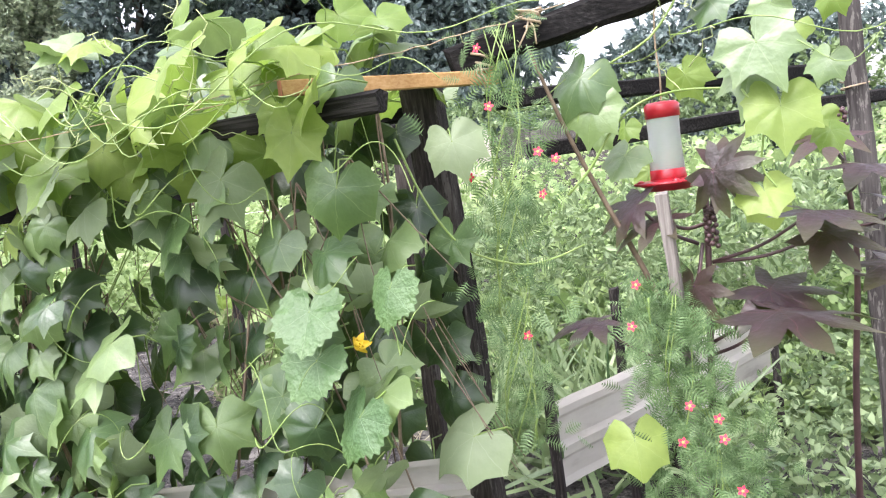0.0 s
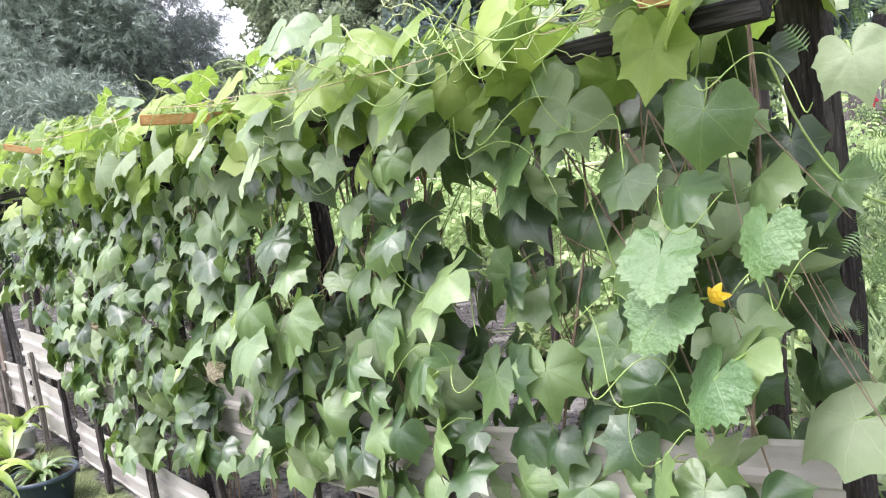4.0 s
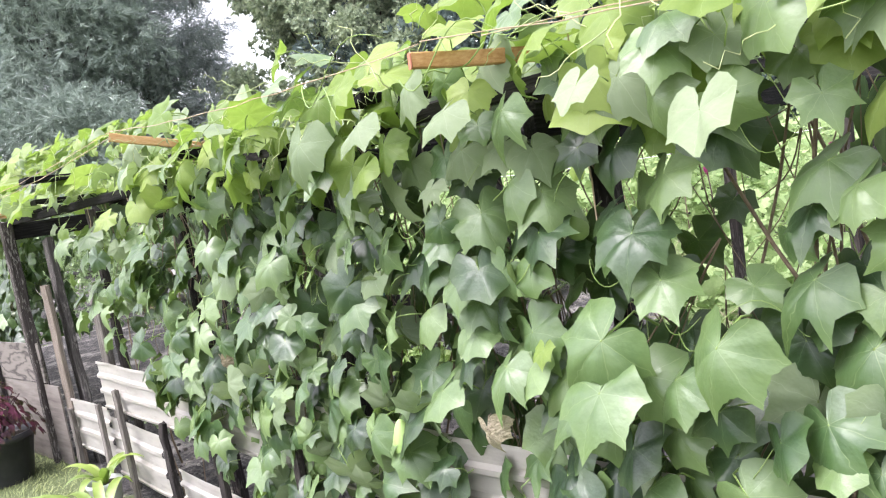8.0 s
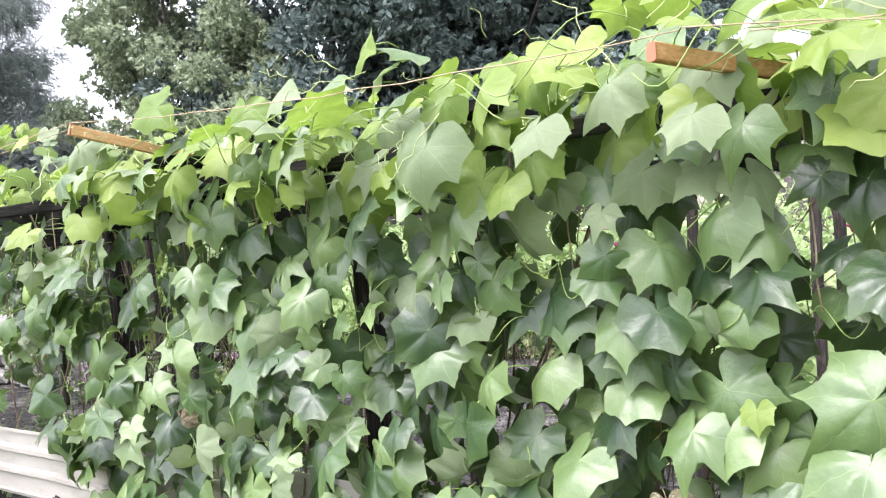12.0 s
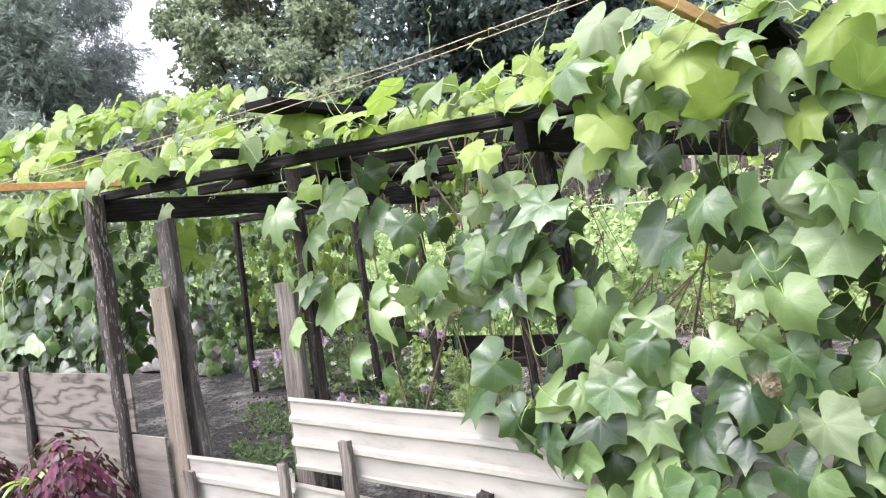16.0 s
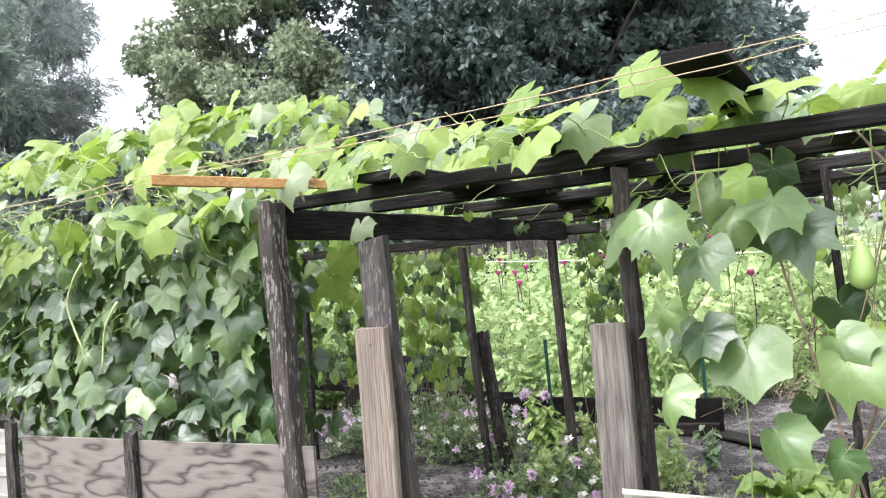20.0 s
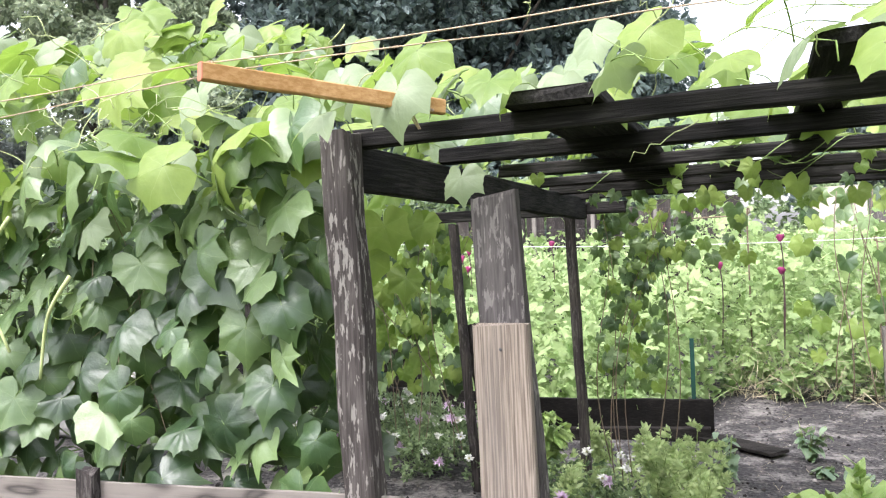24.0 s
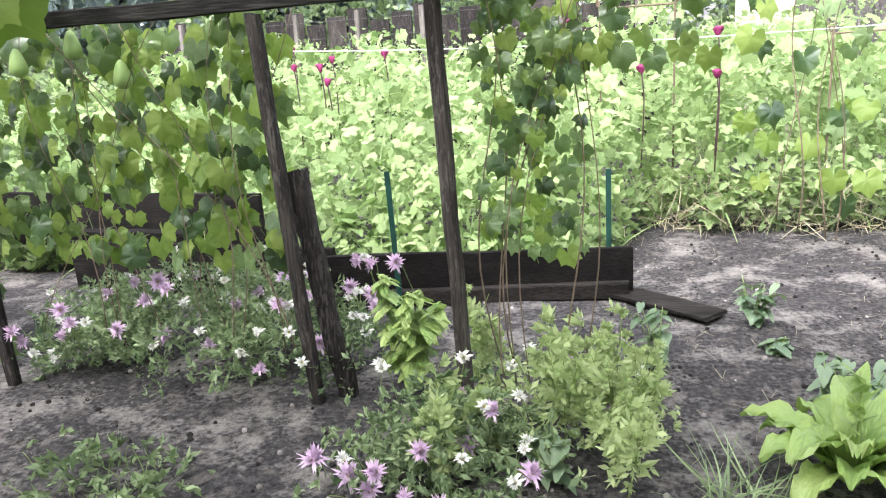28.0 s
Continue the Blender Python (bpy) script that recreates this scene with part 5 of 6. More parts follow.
def build_beds():
    rng = np.random.default_rng(21)
    mass("bean_plants", "dense light green bean vines filling the garden beds", "bean plants", leafy("oval", 1), bed_points(rng, 40000), (I_BEAN,), (.035, .085), .7, rng)
    mass("bean_leaves", "broad young bean and gourd leaves over the beds", "bean plants", leafy("gourd", 2), bed_points(rng, 11000, top=.62), (I_BEAN,), (.05, .11), .8, rng)
    mass("low_weeds", "low green weeds along the edge of the beds", "weeds", sprig_data("oval", 6, 3, .5, .5), [(x, y, .03 + .22 * rng.random()) for x, y, z in bed_points(rng, 2600, y1=8.0)], (I_HERB,), (.06, .13), .5, rng)
    pts = [(x, y, z * .8) for x, y, z in bed_points(rng, 4200)]
    mass("grassy_stems", "thin pale stems and grass among the beans", "grass", blade_data(3, .016, .3), pts, (I_BEAN,), (.2, .45), .1, rng, -1.2)
    mass("dry_straw", "dry straw lying on the garden soil", "straw", blade_data(2, .010, .05), [(rng.uniform(.3, 7.5), rng.uniform(3.4, 6.4), .02 + .03 * rng.random()) for _ in range(900)] + [(rng.uniform(-2, 7.2), rng.uniform(.3, 3.4), .018) for _ in range(420)], (I_STRAW,), (.025, .11), 3.5, rng)
    spots = [(rng.uniform(.7, 2.3), 6.0 + .3 * rng.random(), .05 + .35 * rng.random()) for _ in range(260)]
    for _ in range(900):
        x = rng.uniform(.5, 6.5)
        spots.append((x, bed_start(x) - .12 + .4 * rng.random(), .03 + .5 * rng.random() ** 1.6))
    mass("dead_grass", "dead bleached grass and stems hanging along the bed edge", "dead grass", blade_data(3, .012, .5), spots, (I_STRAW, ), (.15, .35), .3, rng, .6)


build_beds()

# dark raised-bed edging; deep shade is put into its near-black colour
edging = thing("bed_edging", "plank edging round the raised bean bed, coloured near black for shade", "edging")
for a, b, w in (((-1.25, 4.05, .17), (.62, 4.42, .15), .32), ((-3.3, 4.2, .20), (-1.2, 4.1, .19), .36), ((-4.6, 4.55, .46), (-1.9, 4.5, .44), .42)):
    timber("edging_board", a, b, .035, w, EDGE_BLACK, edging, "dark plank on edge with shade in its colour", (0, 0, 1), .005)
timber("edging_board", (-1.3, 4.0, .05), (.6, 4.36, .06), .06, .10, EDGE_BLACK, edging)
timber("edging_board", (.56, 4.40, .03), (1.08, 3.99, .04), .20, .02, EDGE_BLACK, edging, "black strip lying on the soil")
timber("edging_board", (-4.6, 4.40, .40), (-2.2, 4.38, .39), .12, .02, EDGE_BLACK, edging, "dark board laid flat with shade in its colour")
stub = thing("stub_post", "short split grey post leaning beside the back post", "post")
timber("post", (-.60, 2.85, 0), (-.735, 2.83, 1.06), .085, .07, POST_DARK, stub, "", N, .008)

GREEN_STEEL = plain_mat("green_enamelled_steel", (0.006, 0.036, 0.028), (0.010, 0.055, 0.042), 0.4, 20, .1)


def steel_stake(x, y, z, lean=0.0):
    t = thing("steel_stake", "green enamelled steel garden stake in the bed", "stake", (x, y, 0), "green garden stakes")
    bm = bar_bm((0, 0, 0), (lean, 0, z), .032, .006, 5, 0, 4, N)
    part("flange", bm, GREEN_STEEL, t)
    part("rib", bar_bm((0, .014, 0), (lean, .014, z), .006, .024, 6, 0, 4, N), GREEN_STEEL, t)
    return t


for x, y, z, l in ((.48, 4.45, .78, .0), (-.70, 3.9, .88, -.02), (-2.25, 4.2, .62, -.06), (-2.15, 4.3, .58, -.06)):
    steel_stake(x, y, z, l)

# ---------- asters and soft herbs ----------
PETAL = plain_mat("mauve_petal", (0.58, 0.40, 0.58), (0.72, 0.56, 0.70), .6, 30, 0)
PETAL_W = plain_mat("white_petal", (0.78, 0.78, 0.74), (0.66, 0.67, 0.60), .6, 30, 0)
PETAL_M = plain_mat("magenta_plume", (0.11, 0.005, 0.040), (0.26, 0.018, 0.11), .75, 40, .5)
PETAL_R = plain_mat("scarlet_petal", (0.60, 0.015, 0.05), (0.70, 0.04, 0.09), .5, 30, 0)
PETAL_Y = plain_mat("yellow_petal", (0.80, 0.56, 0.02), (0.72, 0.44, 0.02), .5, 30, 0)
EYE_Y = plain_mat("flower_eye", (0.50, 0.45, 0.12), (0.40, 0.36, 0.10), .7, 60, .4)


def flower_mesh(mat, petals=22, r=1.0, layers=2, width=.13, cup=.25, ragged=0.0):
    rnd = random.Random(petals * 7 + layers)
    verts, faces, slots = [], [], []
    for layer in range(layers):
        for i in range(petals):
            a = 6.283 * (i + .5 * layer + ragged * rnd.uniform(-1, 1)) / petals
            d = Vector((math.cos(a), math.sin(a), 0))
            s = Vector((-d.y, d.x, 0)) * width * r
            ln = r * (1 - .24 * layer) * (1 + ragged * rnd.uniform(-.35, .2))
            z1, z2 = cup * (.4 + layer * .5) * r, (cup * (.1 + layer * .9) + ragged * rnd.uniform(-.3, .25)) * r
            o = len(verts)
            verts += [d * .12 * r, d * ln * .55 + s + Vector((0, 0, z1)), d * ln + Vector((0, 0, z2)), d * ln * .55 - s + Vector((0, 0, z1))]
            faces.append((o, o + 1, o + 2, o + 3))
            slots.append(0)
    o = len(verts)
    verts.append(Vector((0, 0, .22 * r)))
    for j in range(8):
        verts.append(Vector((.24 * r * math.cos(j * .785), .24 * r * math.sin(j * .785), .10 * r)))
    for j in range(8):
        faces.append((o, o + 1 + j, o + 1 + (j + 1) % 8))
        slots.append(1)
    return mesh_from("flower", verts, faces, (mat, EYE_Y), None, slots, True)


F_MAUVE, F_WHITE = flower_mesh(PETAL, 24, 1, 4, .085, .30, 1.0), flower_mesh(PETAL_W, 13, 1, 3, .16, .45, 1.0)
F_STAR = flower_mesh(PETAL_R, 5, 1.0, 1, .30, .15)


def herb(name, label, category, at, spread, height, n, leaf, mat_mesh, rnd, stem_n=7, group=""):
    """A small bushy plant with single leaves on several stems."""
    t = thing(name, label, category, (at[0], at[1], 0), group)
    for i in range(stem_n):
        a, r = rnd.uniform(0, 6.28), spread * rnd.random() ** .5
        tipp = Vector((math.cos(a) * r, math.sin(a) * r, height * rnd.uniform(.7, 1.05)))
        tube("stem", [(0, 0, 0), tuple(tipp * .5 + Vector((0, 0, .05 * height))), tuple(tipp)], .0035, STEM, t, "", 5, .6)
        for k in range(n // stem_n):
            f = rnd.uniform(.25, 1.02)
            p = tipp * f
            b = rnd.uniform(0, 6.28)
            put("leaf", rnd.choice(mat_mesh), t, leaf_pose(p, (math.cos(b) * .4, math.sin(b) * .4, 1), (math.cos(b), math.sin(b), rnd.uniform(-.5, .5)), leaf * rnd.uniform(.7, 1.2)))
    return t


H_LEAF = [leaf_mesh("leaf", (L_HERB, STEM), kind="oval", seed=s, droop=.3, petiole=0, n=12) for s in range(3)]
H_FRESH = [leaf_mesh("leaf", (L_CAB, STEM), kind="oval", seed=s + 9, droop=.4, petiole=0, n=12) for s in range(3)]


def aster_bed(label, x0, x1, y0, y1, h, n_leaf, flowers, seed, white=.5, mat=None):
    rng, rnd = np.random.default_rng(seed), random.Random(seed)
    t = thing("aster_bed", label, "asters")
    tufts = [(rng.uniform(x0, x1), rng.uniform(y0, y1), rng.uniform(.55, 1.15)) for _ in range(max(5, int(26 * (x1 - x0) * (y1 - y0))))]
    pts = []
    for k in range(n_leaf):
        tx, ty, th = tufts[k % len(tufts)]
        f = rng.random() ** .6
        pts.append((tx + rng.normal() * (.04 + .08 * f), ty + rng.normal() * (.04 + .08 * f), h * th * f))
    cx, cy = (x0 + x1) / 2, (y0 + y1) / 2
    pts = [(x, y, z * (1.05 - .5 * (abs(x - cx) / (x1 - x0) + abs(y - cy) / (y1 - y0)))) for x, y, z in pts]
    n = len(pts)
    me = scatter_mesh("foliage", sprig_data("oval", 6, seed, .6, .42), np.array(pts), rng.normal(size=(n, 3)) * .7 + np.array([0, -.2, .5]), rng.normal(size=(n, 3)) + np.array([0, 0, .7]), rng.uniform(.045, .095, n), (mat or I_HERB,))
    tagged(put("foliage", me, t), kind="stuff")
    for i in range(0 if flowers else 12):
        x, y = rnd.uniform(x0, x1), rnd.uniform(y0, y1)
        tube("stem", [(x, y, 0), (x + rnd.uniform(-.04, .04), y, h * .5), (x + rnd.uniform(-.08, .08), y - .02, h * .9)], .0024, STEM, t, "", 4, .6)
    for i in range(flowers):
        x, y = rnd.uniform(x0 - .05, x1 + .05), rnd.uniform(y0 - .12, y1)
        z = h * rnd.uniform(.55, 1.1) - (.3 * h if y < y0 + .1 else 0)
        bend = Vector((rnd.uniform(-.6, .6), rnd.uniform(-1, 0), rnd.uniform(.1, 1)))
        stalk = tube("flower_stem", [(x + rnd.uniform(-.08, .08), y + .12, z * .5), (x, y + .04, z + .02), (x, y, z)], .002, STEM, t, "", 4)
        w = rnd.random() < white
        put("flower", F_WHITE if w else F_MAUVE, stalk, leaf_pose((x, y, z), bend, (1, 0, 0), rnd.uniform(.026, .040) if w else rnd.uniform(.040, .060)), "small white aster" if w else "shaggy mauve aster")
    return t


aster_bed("straggling asters with mauve and white flowers over dark soil", -2.3, -.55, 2.75, 3.6, .50, 2600, 80, 31, .55)
aster_bed("pale asters leaning over the path", -.22, .32, 1.95, 2.55, .36, 1000, 20, 32, .4)
aster_bed("bushy pale green asters in bud by the back post", .0, .78, 2.2, 3.15, .22, 320, 14, 33, .4, I_BUD)
aster_bed("low green herbs on the soil behind the fence", -.75, .2, .75, 1.35, .16, 300, 0, 34)
aster_bed("low green herbs at the edge of the path", -1.55, -1.0, 1.7, 2.1, .14, 160, 0, 35)
rnd = random.Random(77)
# budding asters standing up out of the central bush
SPIKE = sprig_data("narrow", 9, 61, .55, .42)


def budding_aster(x, y, h, seed):
    rng, r2 = np.random.default_rng(seed), random.Random(seed)
    t = thing("budding_aster", "upright pale green aster with narrow leaves and spiky buds", "asters", (x, y, 0), "budding asters by the back post")
    lean = Vector((r2.uniform(-.14, .14), r2.uniform(-.14, .08), h))
    tube("stem", [(0, 0, 0), tuple(lean * .5 + Vector((0, 0, .03))), tuple(lean)], .0032, STEM, t, "", 5, .6)
    tips = [lean]
    for k in range(4):
        base = lean * r2.uniform(.45, .75)
        tip = base + Vector((r2.uniform(-.10, .10), r2.uniform(-.10, .10), r2.uniform(.08, .20)))
        tube("side_stem", [tuple(base), tuple((base + tip) / 2 + Vector((0, 0, -.015))), tuple(tip)], .002, STEM, t, "", 4, .7)
        tips.append(tip)
    n = 30
    f = rng.random(n) ** .7
    along = np.array([tuple(tips[i % 5] * (.35 + .65 * f[i])) for i in range(n)])
    put("foliage", scatter_mesh("foliage", SPIKE, along, rng.normal(size=(n, 3)) * .5 + np.array([0, -.3, 1]), rng.normal(size=(n, 3)) * .9 + np.array([0, -.1, .3]), rng.uniform(.06, .11, n), (I_BUD,)), t)
    for q in tips[:3]:
        m = 14
        put("bud", scatter_mesh("bud", SPIKE, np.array([tuple(q)] * m), rng.normal(size=(m, 3)), rng.normal(size=(m, 3)) * .5 + np.array([0, 0, .6]), rng.uniform(.022, .040, m), (I_BUD,)), t, None, "spiky pale green bud")


for k in range(15):
    budding_aster(rnd.uniform(-.05, .85), rnd.uniform(2.0, 3.1), rnd.uniform(.26, .52), 700 + k)
herb("leafy_plant", "lush upright green weed with broad leaves", "weed", (-.33, 2.9), .20, .56, 196, .10, H_FRESH, rnd)
for x, y, s, h in ((.78, 3.35, .12, .30), (1.26, 3.95, .12, .26), (1.45, 2.95, .2, .24), (1.62, 3.1, .14, .2), (.42, 2.3, .12, .2), (1.35, 3.6, .07, .08)):
    herb("young_plant", "young grey-green garden plant with oval leaves", "garden plant", (x, y), s, h, 42, .085, H_LEAF, rnd, 7, "young plants on the path")

def grass_tuft(x, y, r, n, seed):
    rng = np.random.default_rng(seed)
    p = np.c_[x + rng.normal(size=n) * r * .5, y + rng.normal(size=n) * r * .5, np.full(n, .01)]
    me = scatter_mesh("blade", blade_data(4, .018, .5), p, rng.normal(size=(n, 3)) * .5 + np.array([0, -.5, .6]), np.c_[rng.normal(size=(n, 2)) * .8, np.full(n, .75)], rng.uniform(.12, .30, n), (I_HERB,))
    tagged(put("grass_tuft", me), "tuft of thin green grass on the soil by the greens", "grass", "grass tufts on the path", "stuff")


grass_tuft(1.80, 2.28, .20, 170, 401)
grass_tuft(1.05, 2.25, .12, 70, 402)

# big mustard greens
def mustard(at, size, seed):
    rnd = random.Random(seed)
    t = thing("mustard_greens", "large light green mustard plant with arching wrinkled leaves", "mustard greens", (at[0], at[1], 0), "mustard greens")
    for i in range(24):
        a = i * 2.4 + rnd.uniform(-.2, .2)
        up = .75 + .75 * (i / 24)
        ln, wd = size * rnd.uniform(.8, 1.1) * (1 - .3 * i / 24), size * rnd.uniform(.115, .165) * (1 - .35 * i / 24)
        verts, faces, uvs = [], [], []
        rnd_bend = rnd.uniform(1.3, 2.4)
        r, z = .01, .02
        for k in range(15):
            f = k / 14
            pitch = up - rnd_bend * f * f
            r += ln / 14 * math.cos(pitch)
            z += ln / 14 * math.sin(pitch)
            w = wd * (.14 + .95 * math.sin(math.pi * min(1, .08 + .9 * f ** 1.25)) ** .75)
            for s in (-1, -.7, -.4, -.1, .1, .4, .7, 1):
                edge = w * s * (1 + .06 * math.sin(41 * f + i + 3 * s))
                verts.append((edge, r, max(.006, z + .35 * abs(s) * w + .016 * math.sin(24 * f + 7 * abs(s) + i) * abs(s) - (.006 if abs(s) < .2 else 0))))
                uvs.append((s * .5, f))
        for k in range(14):
            for j in range(7):
                o = k * 8 + j
                faces.append((o, o + 1, o + 9, o + 8))
        put("leaf", mesh_from("leaf", verts, faces, (L_CAB,), uvs), t, pose(0, 0, 0, 0, 0, math.degrees(a)))
    tube("flower_shoot", [(0, 0, .05), (.01, 0, size * .6), (0, .01, size * .95)], .007, STEM, t, "", 6, .5)
    for k in range(9):
        a = k * 2.4
        put("leaf", H_FRESH[k % 3], t, leaf_pose((0, 0, size * (.5 + .05 * k)), (math.cos(a), math.sin(a), .8), (math.cos(a) * .6, math.sin(a) * .6, 1), size * .2))
    return t


mustard((1.42, 2.42), .46, 3)
mustard((1.75, 2.55), .34, 4)
mustard((2.2, 1.5), .28, 5)


def celosia(x, y, z, seed):
    rnd = random.Random(seed)
    t = thing("cockscomb", "magenta cockscomb flower on a tall stem", "flower", (x, y, 0), "magenta cockscombs")
    tube("stem", [(0, 0, z * .4), (.02, 0, z * .8), (0, 0, z)], .006, PURPLE_STEM, t)
    bm = bmesh.new()
    bmesh.ops.create_icosphere(bm, subdivisions=2, radius=.030)
    for v in bm.verts:
        k = 1 + .55 * noise.noise(v.co * 45 + Vector((seed, 0, 0)))
        up = (v.co.z + .030) / .060
        v.co = Vector((v.co.x * (.35 + 1.5 * up) * k, v.co.y * (.4 + .35 * up) * k, v.co.z * (1.9 if v.co.z < 0 else .75) * k + z + .02 - 9 * v.co.x ** 2 * up))
    part("plume", bm, PETAL_M, t, "velvety magenta crest", True)


for i, (x, y, z) in enumerate(((-2.05, 6.0, 1.44), (-1.95, 5.9, 1.32), (-2.5, 6.4, 1.45), (-2.2, 6.6, 1.5), (-1.75, 6.8, 1.52), (1.17, 6.0, 1.53), (1.17, 6.0, 1.22), (.62, 6.1, 1.28), (-1.3, 7.0, 1.56), (-2.9, 7.2, 1.62), (-3.2, 6.6, 1.4), (-.1, 7.6, 1.7), (3.2, 4.6, 1.35), (4.1, 5.0, 1.4), (5.0, 4.8, 1.4))):
    celosia(x, y, z, i)

# ---------- right-hand corner: feeder, castor plant, cypress vine ----------
RED_PLASTIC = plain_mat("red_plastic", (0.40, 0.016, 0.026), (0.32, 0.013, 0.021), .3, 20, .05)
CLEAR = bpy.data.materials.new("frosted_feeder_glass")
CLEAR.use_nodes = True
cb = CLEAR.node_tree.nodes["Principled BSDF"]
cb.inputs["Base Color"].default_value = (.62, .65, .66, 1)
cb.inputs["Roughness"].default_value, cb.inputs["Transmission Weight"].default_value, cb.inputs["IOR"].default_value = .45, .75, 1.3
WIRE = plain_mat("thin_dark_wire", (.03, .03, .03), (.06, .05, .05), .5, 30, 0)
feeder = thing("bird_feeder", "red and clear hanging nectar feeder for hummingbirds", "bird feeder", (7.59, .70, 1.597))
part("jar", lathe_bm([(.046, .035), (.046, .05), (.043, .10), (.042, .15), (.043, .19), (.040, .195)], 24), CLEAR, feeder, "frosted clear nectar bottle", True)
part("cap", lathe_bm([(.040, .188), (.046, .190), (.046, .222), (.038, .230), (.012, .232)], 24), RED_PLASTIC, feeder, "red screw cap", True)
part("collar", lathe_bm([(.046, .02), (.048, .028), (.046, .052), (.042, .055)], 24), RED_PLASTIC, feeder, "", True)
tray = part("tray", lathe_bm([(.03, -.006), (.060, -.004), (.066, .008), (.090, .014), (.094, .019), (.07, .022), (.048, .026)], 28), RED_PLASTIC, feeder, "red dish with feeding ports", True)
for k in range(4):
    a = k * 1.57 + .4
    part("feeding_port", lathe_bm([(.010, .016), (.012, .022), (.006, .027), (.003, .028)], 10, (.074 * math.cos(a), .074 * math.sin(a), 0)), RED_PLASTIC, tray, "", True)
tube("hanger", [(0, 0, .228), (.004, 0, .30), (0, 0, .39), (.01, -.01, .50)], .0025, TWINE, feeder, "twine hanger", 5)
tube("wire_loop", [(-.03, 0, .225), (-.02, 0, .25), (0, 0, .262), (.02, 0, .25), (.03, 0, .225)], .0018, WIRE, feeder, "", 5)

castor = thing("castor_plant", "tall castor bean plant with glossy dark purple lobed leaves", "castor plant")
tube("stem", [(7.60, .72, 0), (7.63, .68, .6), (7.66, .62, 1.1), (7.68, .62, 1.4), (7.69, .62, 1.58)], .012, PURPLE_STEM, castor, "", 8, .6)
tube("stem", [(8.0, 1.25, 0), (8.02, 1.2, .8), (8.05, 1.15, 1.3), (8.03, 1.1, 1.62)], .012, PURPLE_STEM, castor, "", 8, .6)
PALM = [leaf_mesh("leaf", (L_PURPLE, PURPLE_STEM), kind="palm", seed=s, droop=.35, fold=-.05, ripple=.05, petiole=0) for s in range(4)]
for i, (x, y, z, nx, ny, nz, tx, ty, tz, s, bx, by, bz) in enumerate((
        (7.58, .58, 1.53, -.2, -.2, 1, -.7, -.3, -.1, .13, 7.68, .62, 1.50), (7.93, .55, 1.52, .1, -.05, 1, 1, -.2, -.15, .16, 7.69, .62, 1.40), (7.84, .48, 1.30, .05, -.08, 1, .95, -.3, -.1, .22, 7.66, .62, 1.15),
        (7.73, .55, 1.64, .3, -.9, .6, .8, -.3, .1, .12, 7.69, .62, 1.5), (7.52, .58, 1.57, -.3, -.6, .8, -.9, -.2, -.1, .115, 7.66, .62, 1.45), (7.82, .58, 1.33, .1, -.45, 1, .9, -.5, -.25, .16, 7.66, .62, 1.18), (7.95, .6, 1.46, .2, -.5, .9, .9, -.1, -.3, .14, 7.69, .62, 1.4),
        (7.72, .52, 1.64, -.4, -.8, .3, .7, -.2, -.5, .12, 7.69, .62, 1.5), (7.38, .58, 1.265, 0, -.05, 1, -.8, -.4, 0, .13, 7.55, .62, 1.14), (8.06, .8, 1.60, .1, -.05, 1, .8, -.3, -.2, .17, 8.03, 1.1, 1.5),
        (7.65, .52, 1.36, -.6, -1, .3, -.2, -.2, -1, .11, 7.67, .62, 1.45), (8.1, .7, 1.36, .1, -.1, 1, .7, -.4, -.3, .18, 8.04, 1.15, 1.25), (8.0, .95, 1.68, 0, -.25, 1, -.6, -.5, -.2, .14, 8.03, 1.1, 1.6), (8.16, .9, 1.48, .2, -.2, 1, .9, .1, -.2, .18, 8.04, 1.1, 1.4))):
    put("leaf", PALM[i % 4], castor, leaf_pose((x, y, z), (nx, ny, nz), (tx, ty, tz), s), "dark purple palmate leaf")
    tube("leaf_stalk", [(bx, by, bz), ((x + bx) / 2, (y + by) / 2, (z + bz) / 2 - .02), (x, y, z - .004)], .0055, PURPLE_STEM, castor, "", 6, .7)
for p in ((7.70, .56, 1.50), (8.03, 1.05, 1.70)):
    bm = bmesh.new()
    for k in range(26):
        a = k * 2.4
        bmesh.ops.create_icosphere(bm, subdivisions=1, radius=.008, matrix=Matrix.Translation((p[0] + .012 * math.cos(a), p[1] + .012 * math.sin(a), p[2] - .05 + k * .004)))
    part("seed_spike", bm, PURPLE_STEM, castor, "dark knobbly seed spike", True)


def feather_data(seed=0):
    """A comb-like leaf of a cypress vine: thin segments either side of a rib."""
    verts, faces, uvs = [], [], []
    rnd = random.Random(seed)
    for i in range(8):
        f = .12 + .85 * i / 7
        for s in (-1, 1):
            ln = .42 * math.sin(math.pi * (f * .85 + .1)) * rnd.uniform(.85, 1.1)
            o = len(verts)
            verts += [(0, f - .034, 0), (0, f + .034, 0), (s * ln, f + .22 * ln + .01, -.12 * ln)]
            uvs += [(0, f)] * 3
            faces.append((o, o + 1, o + 2))
    o = len(verts)
    verts += [(-.012, 0, 0), (.012, 0, 0), (0, 1, 0)]
    uvs += [(0, 0)] * 3
    faces.append((o, o + 1, o + 2))
    return verts, faces, uvs, None


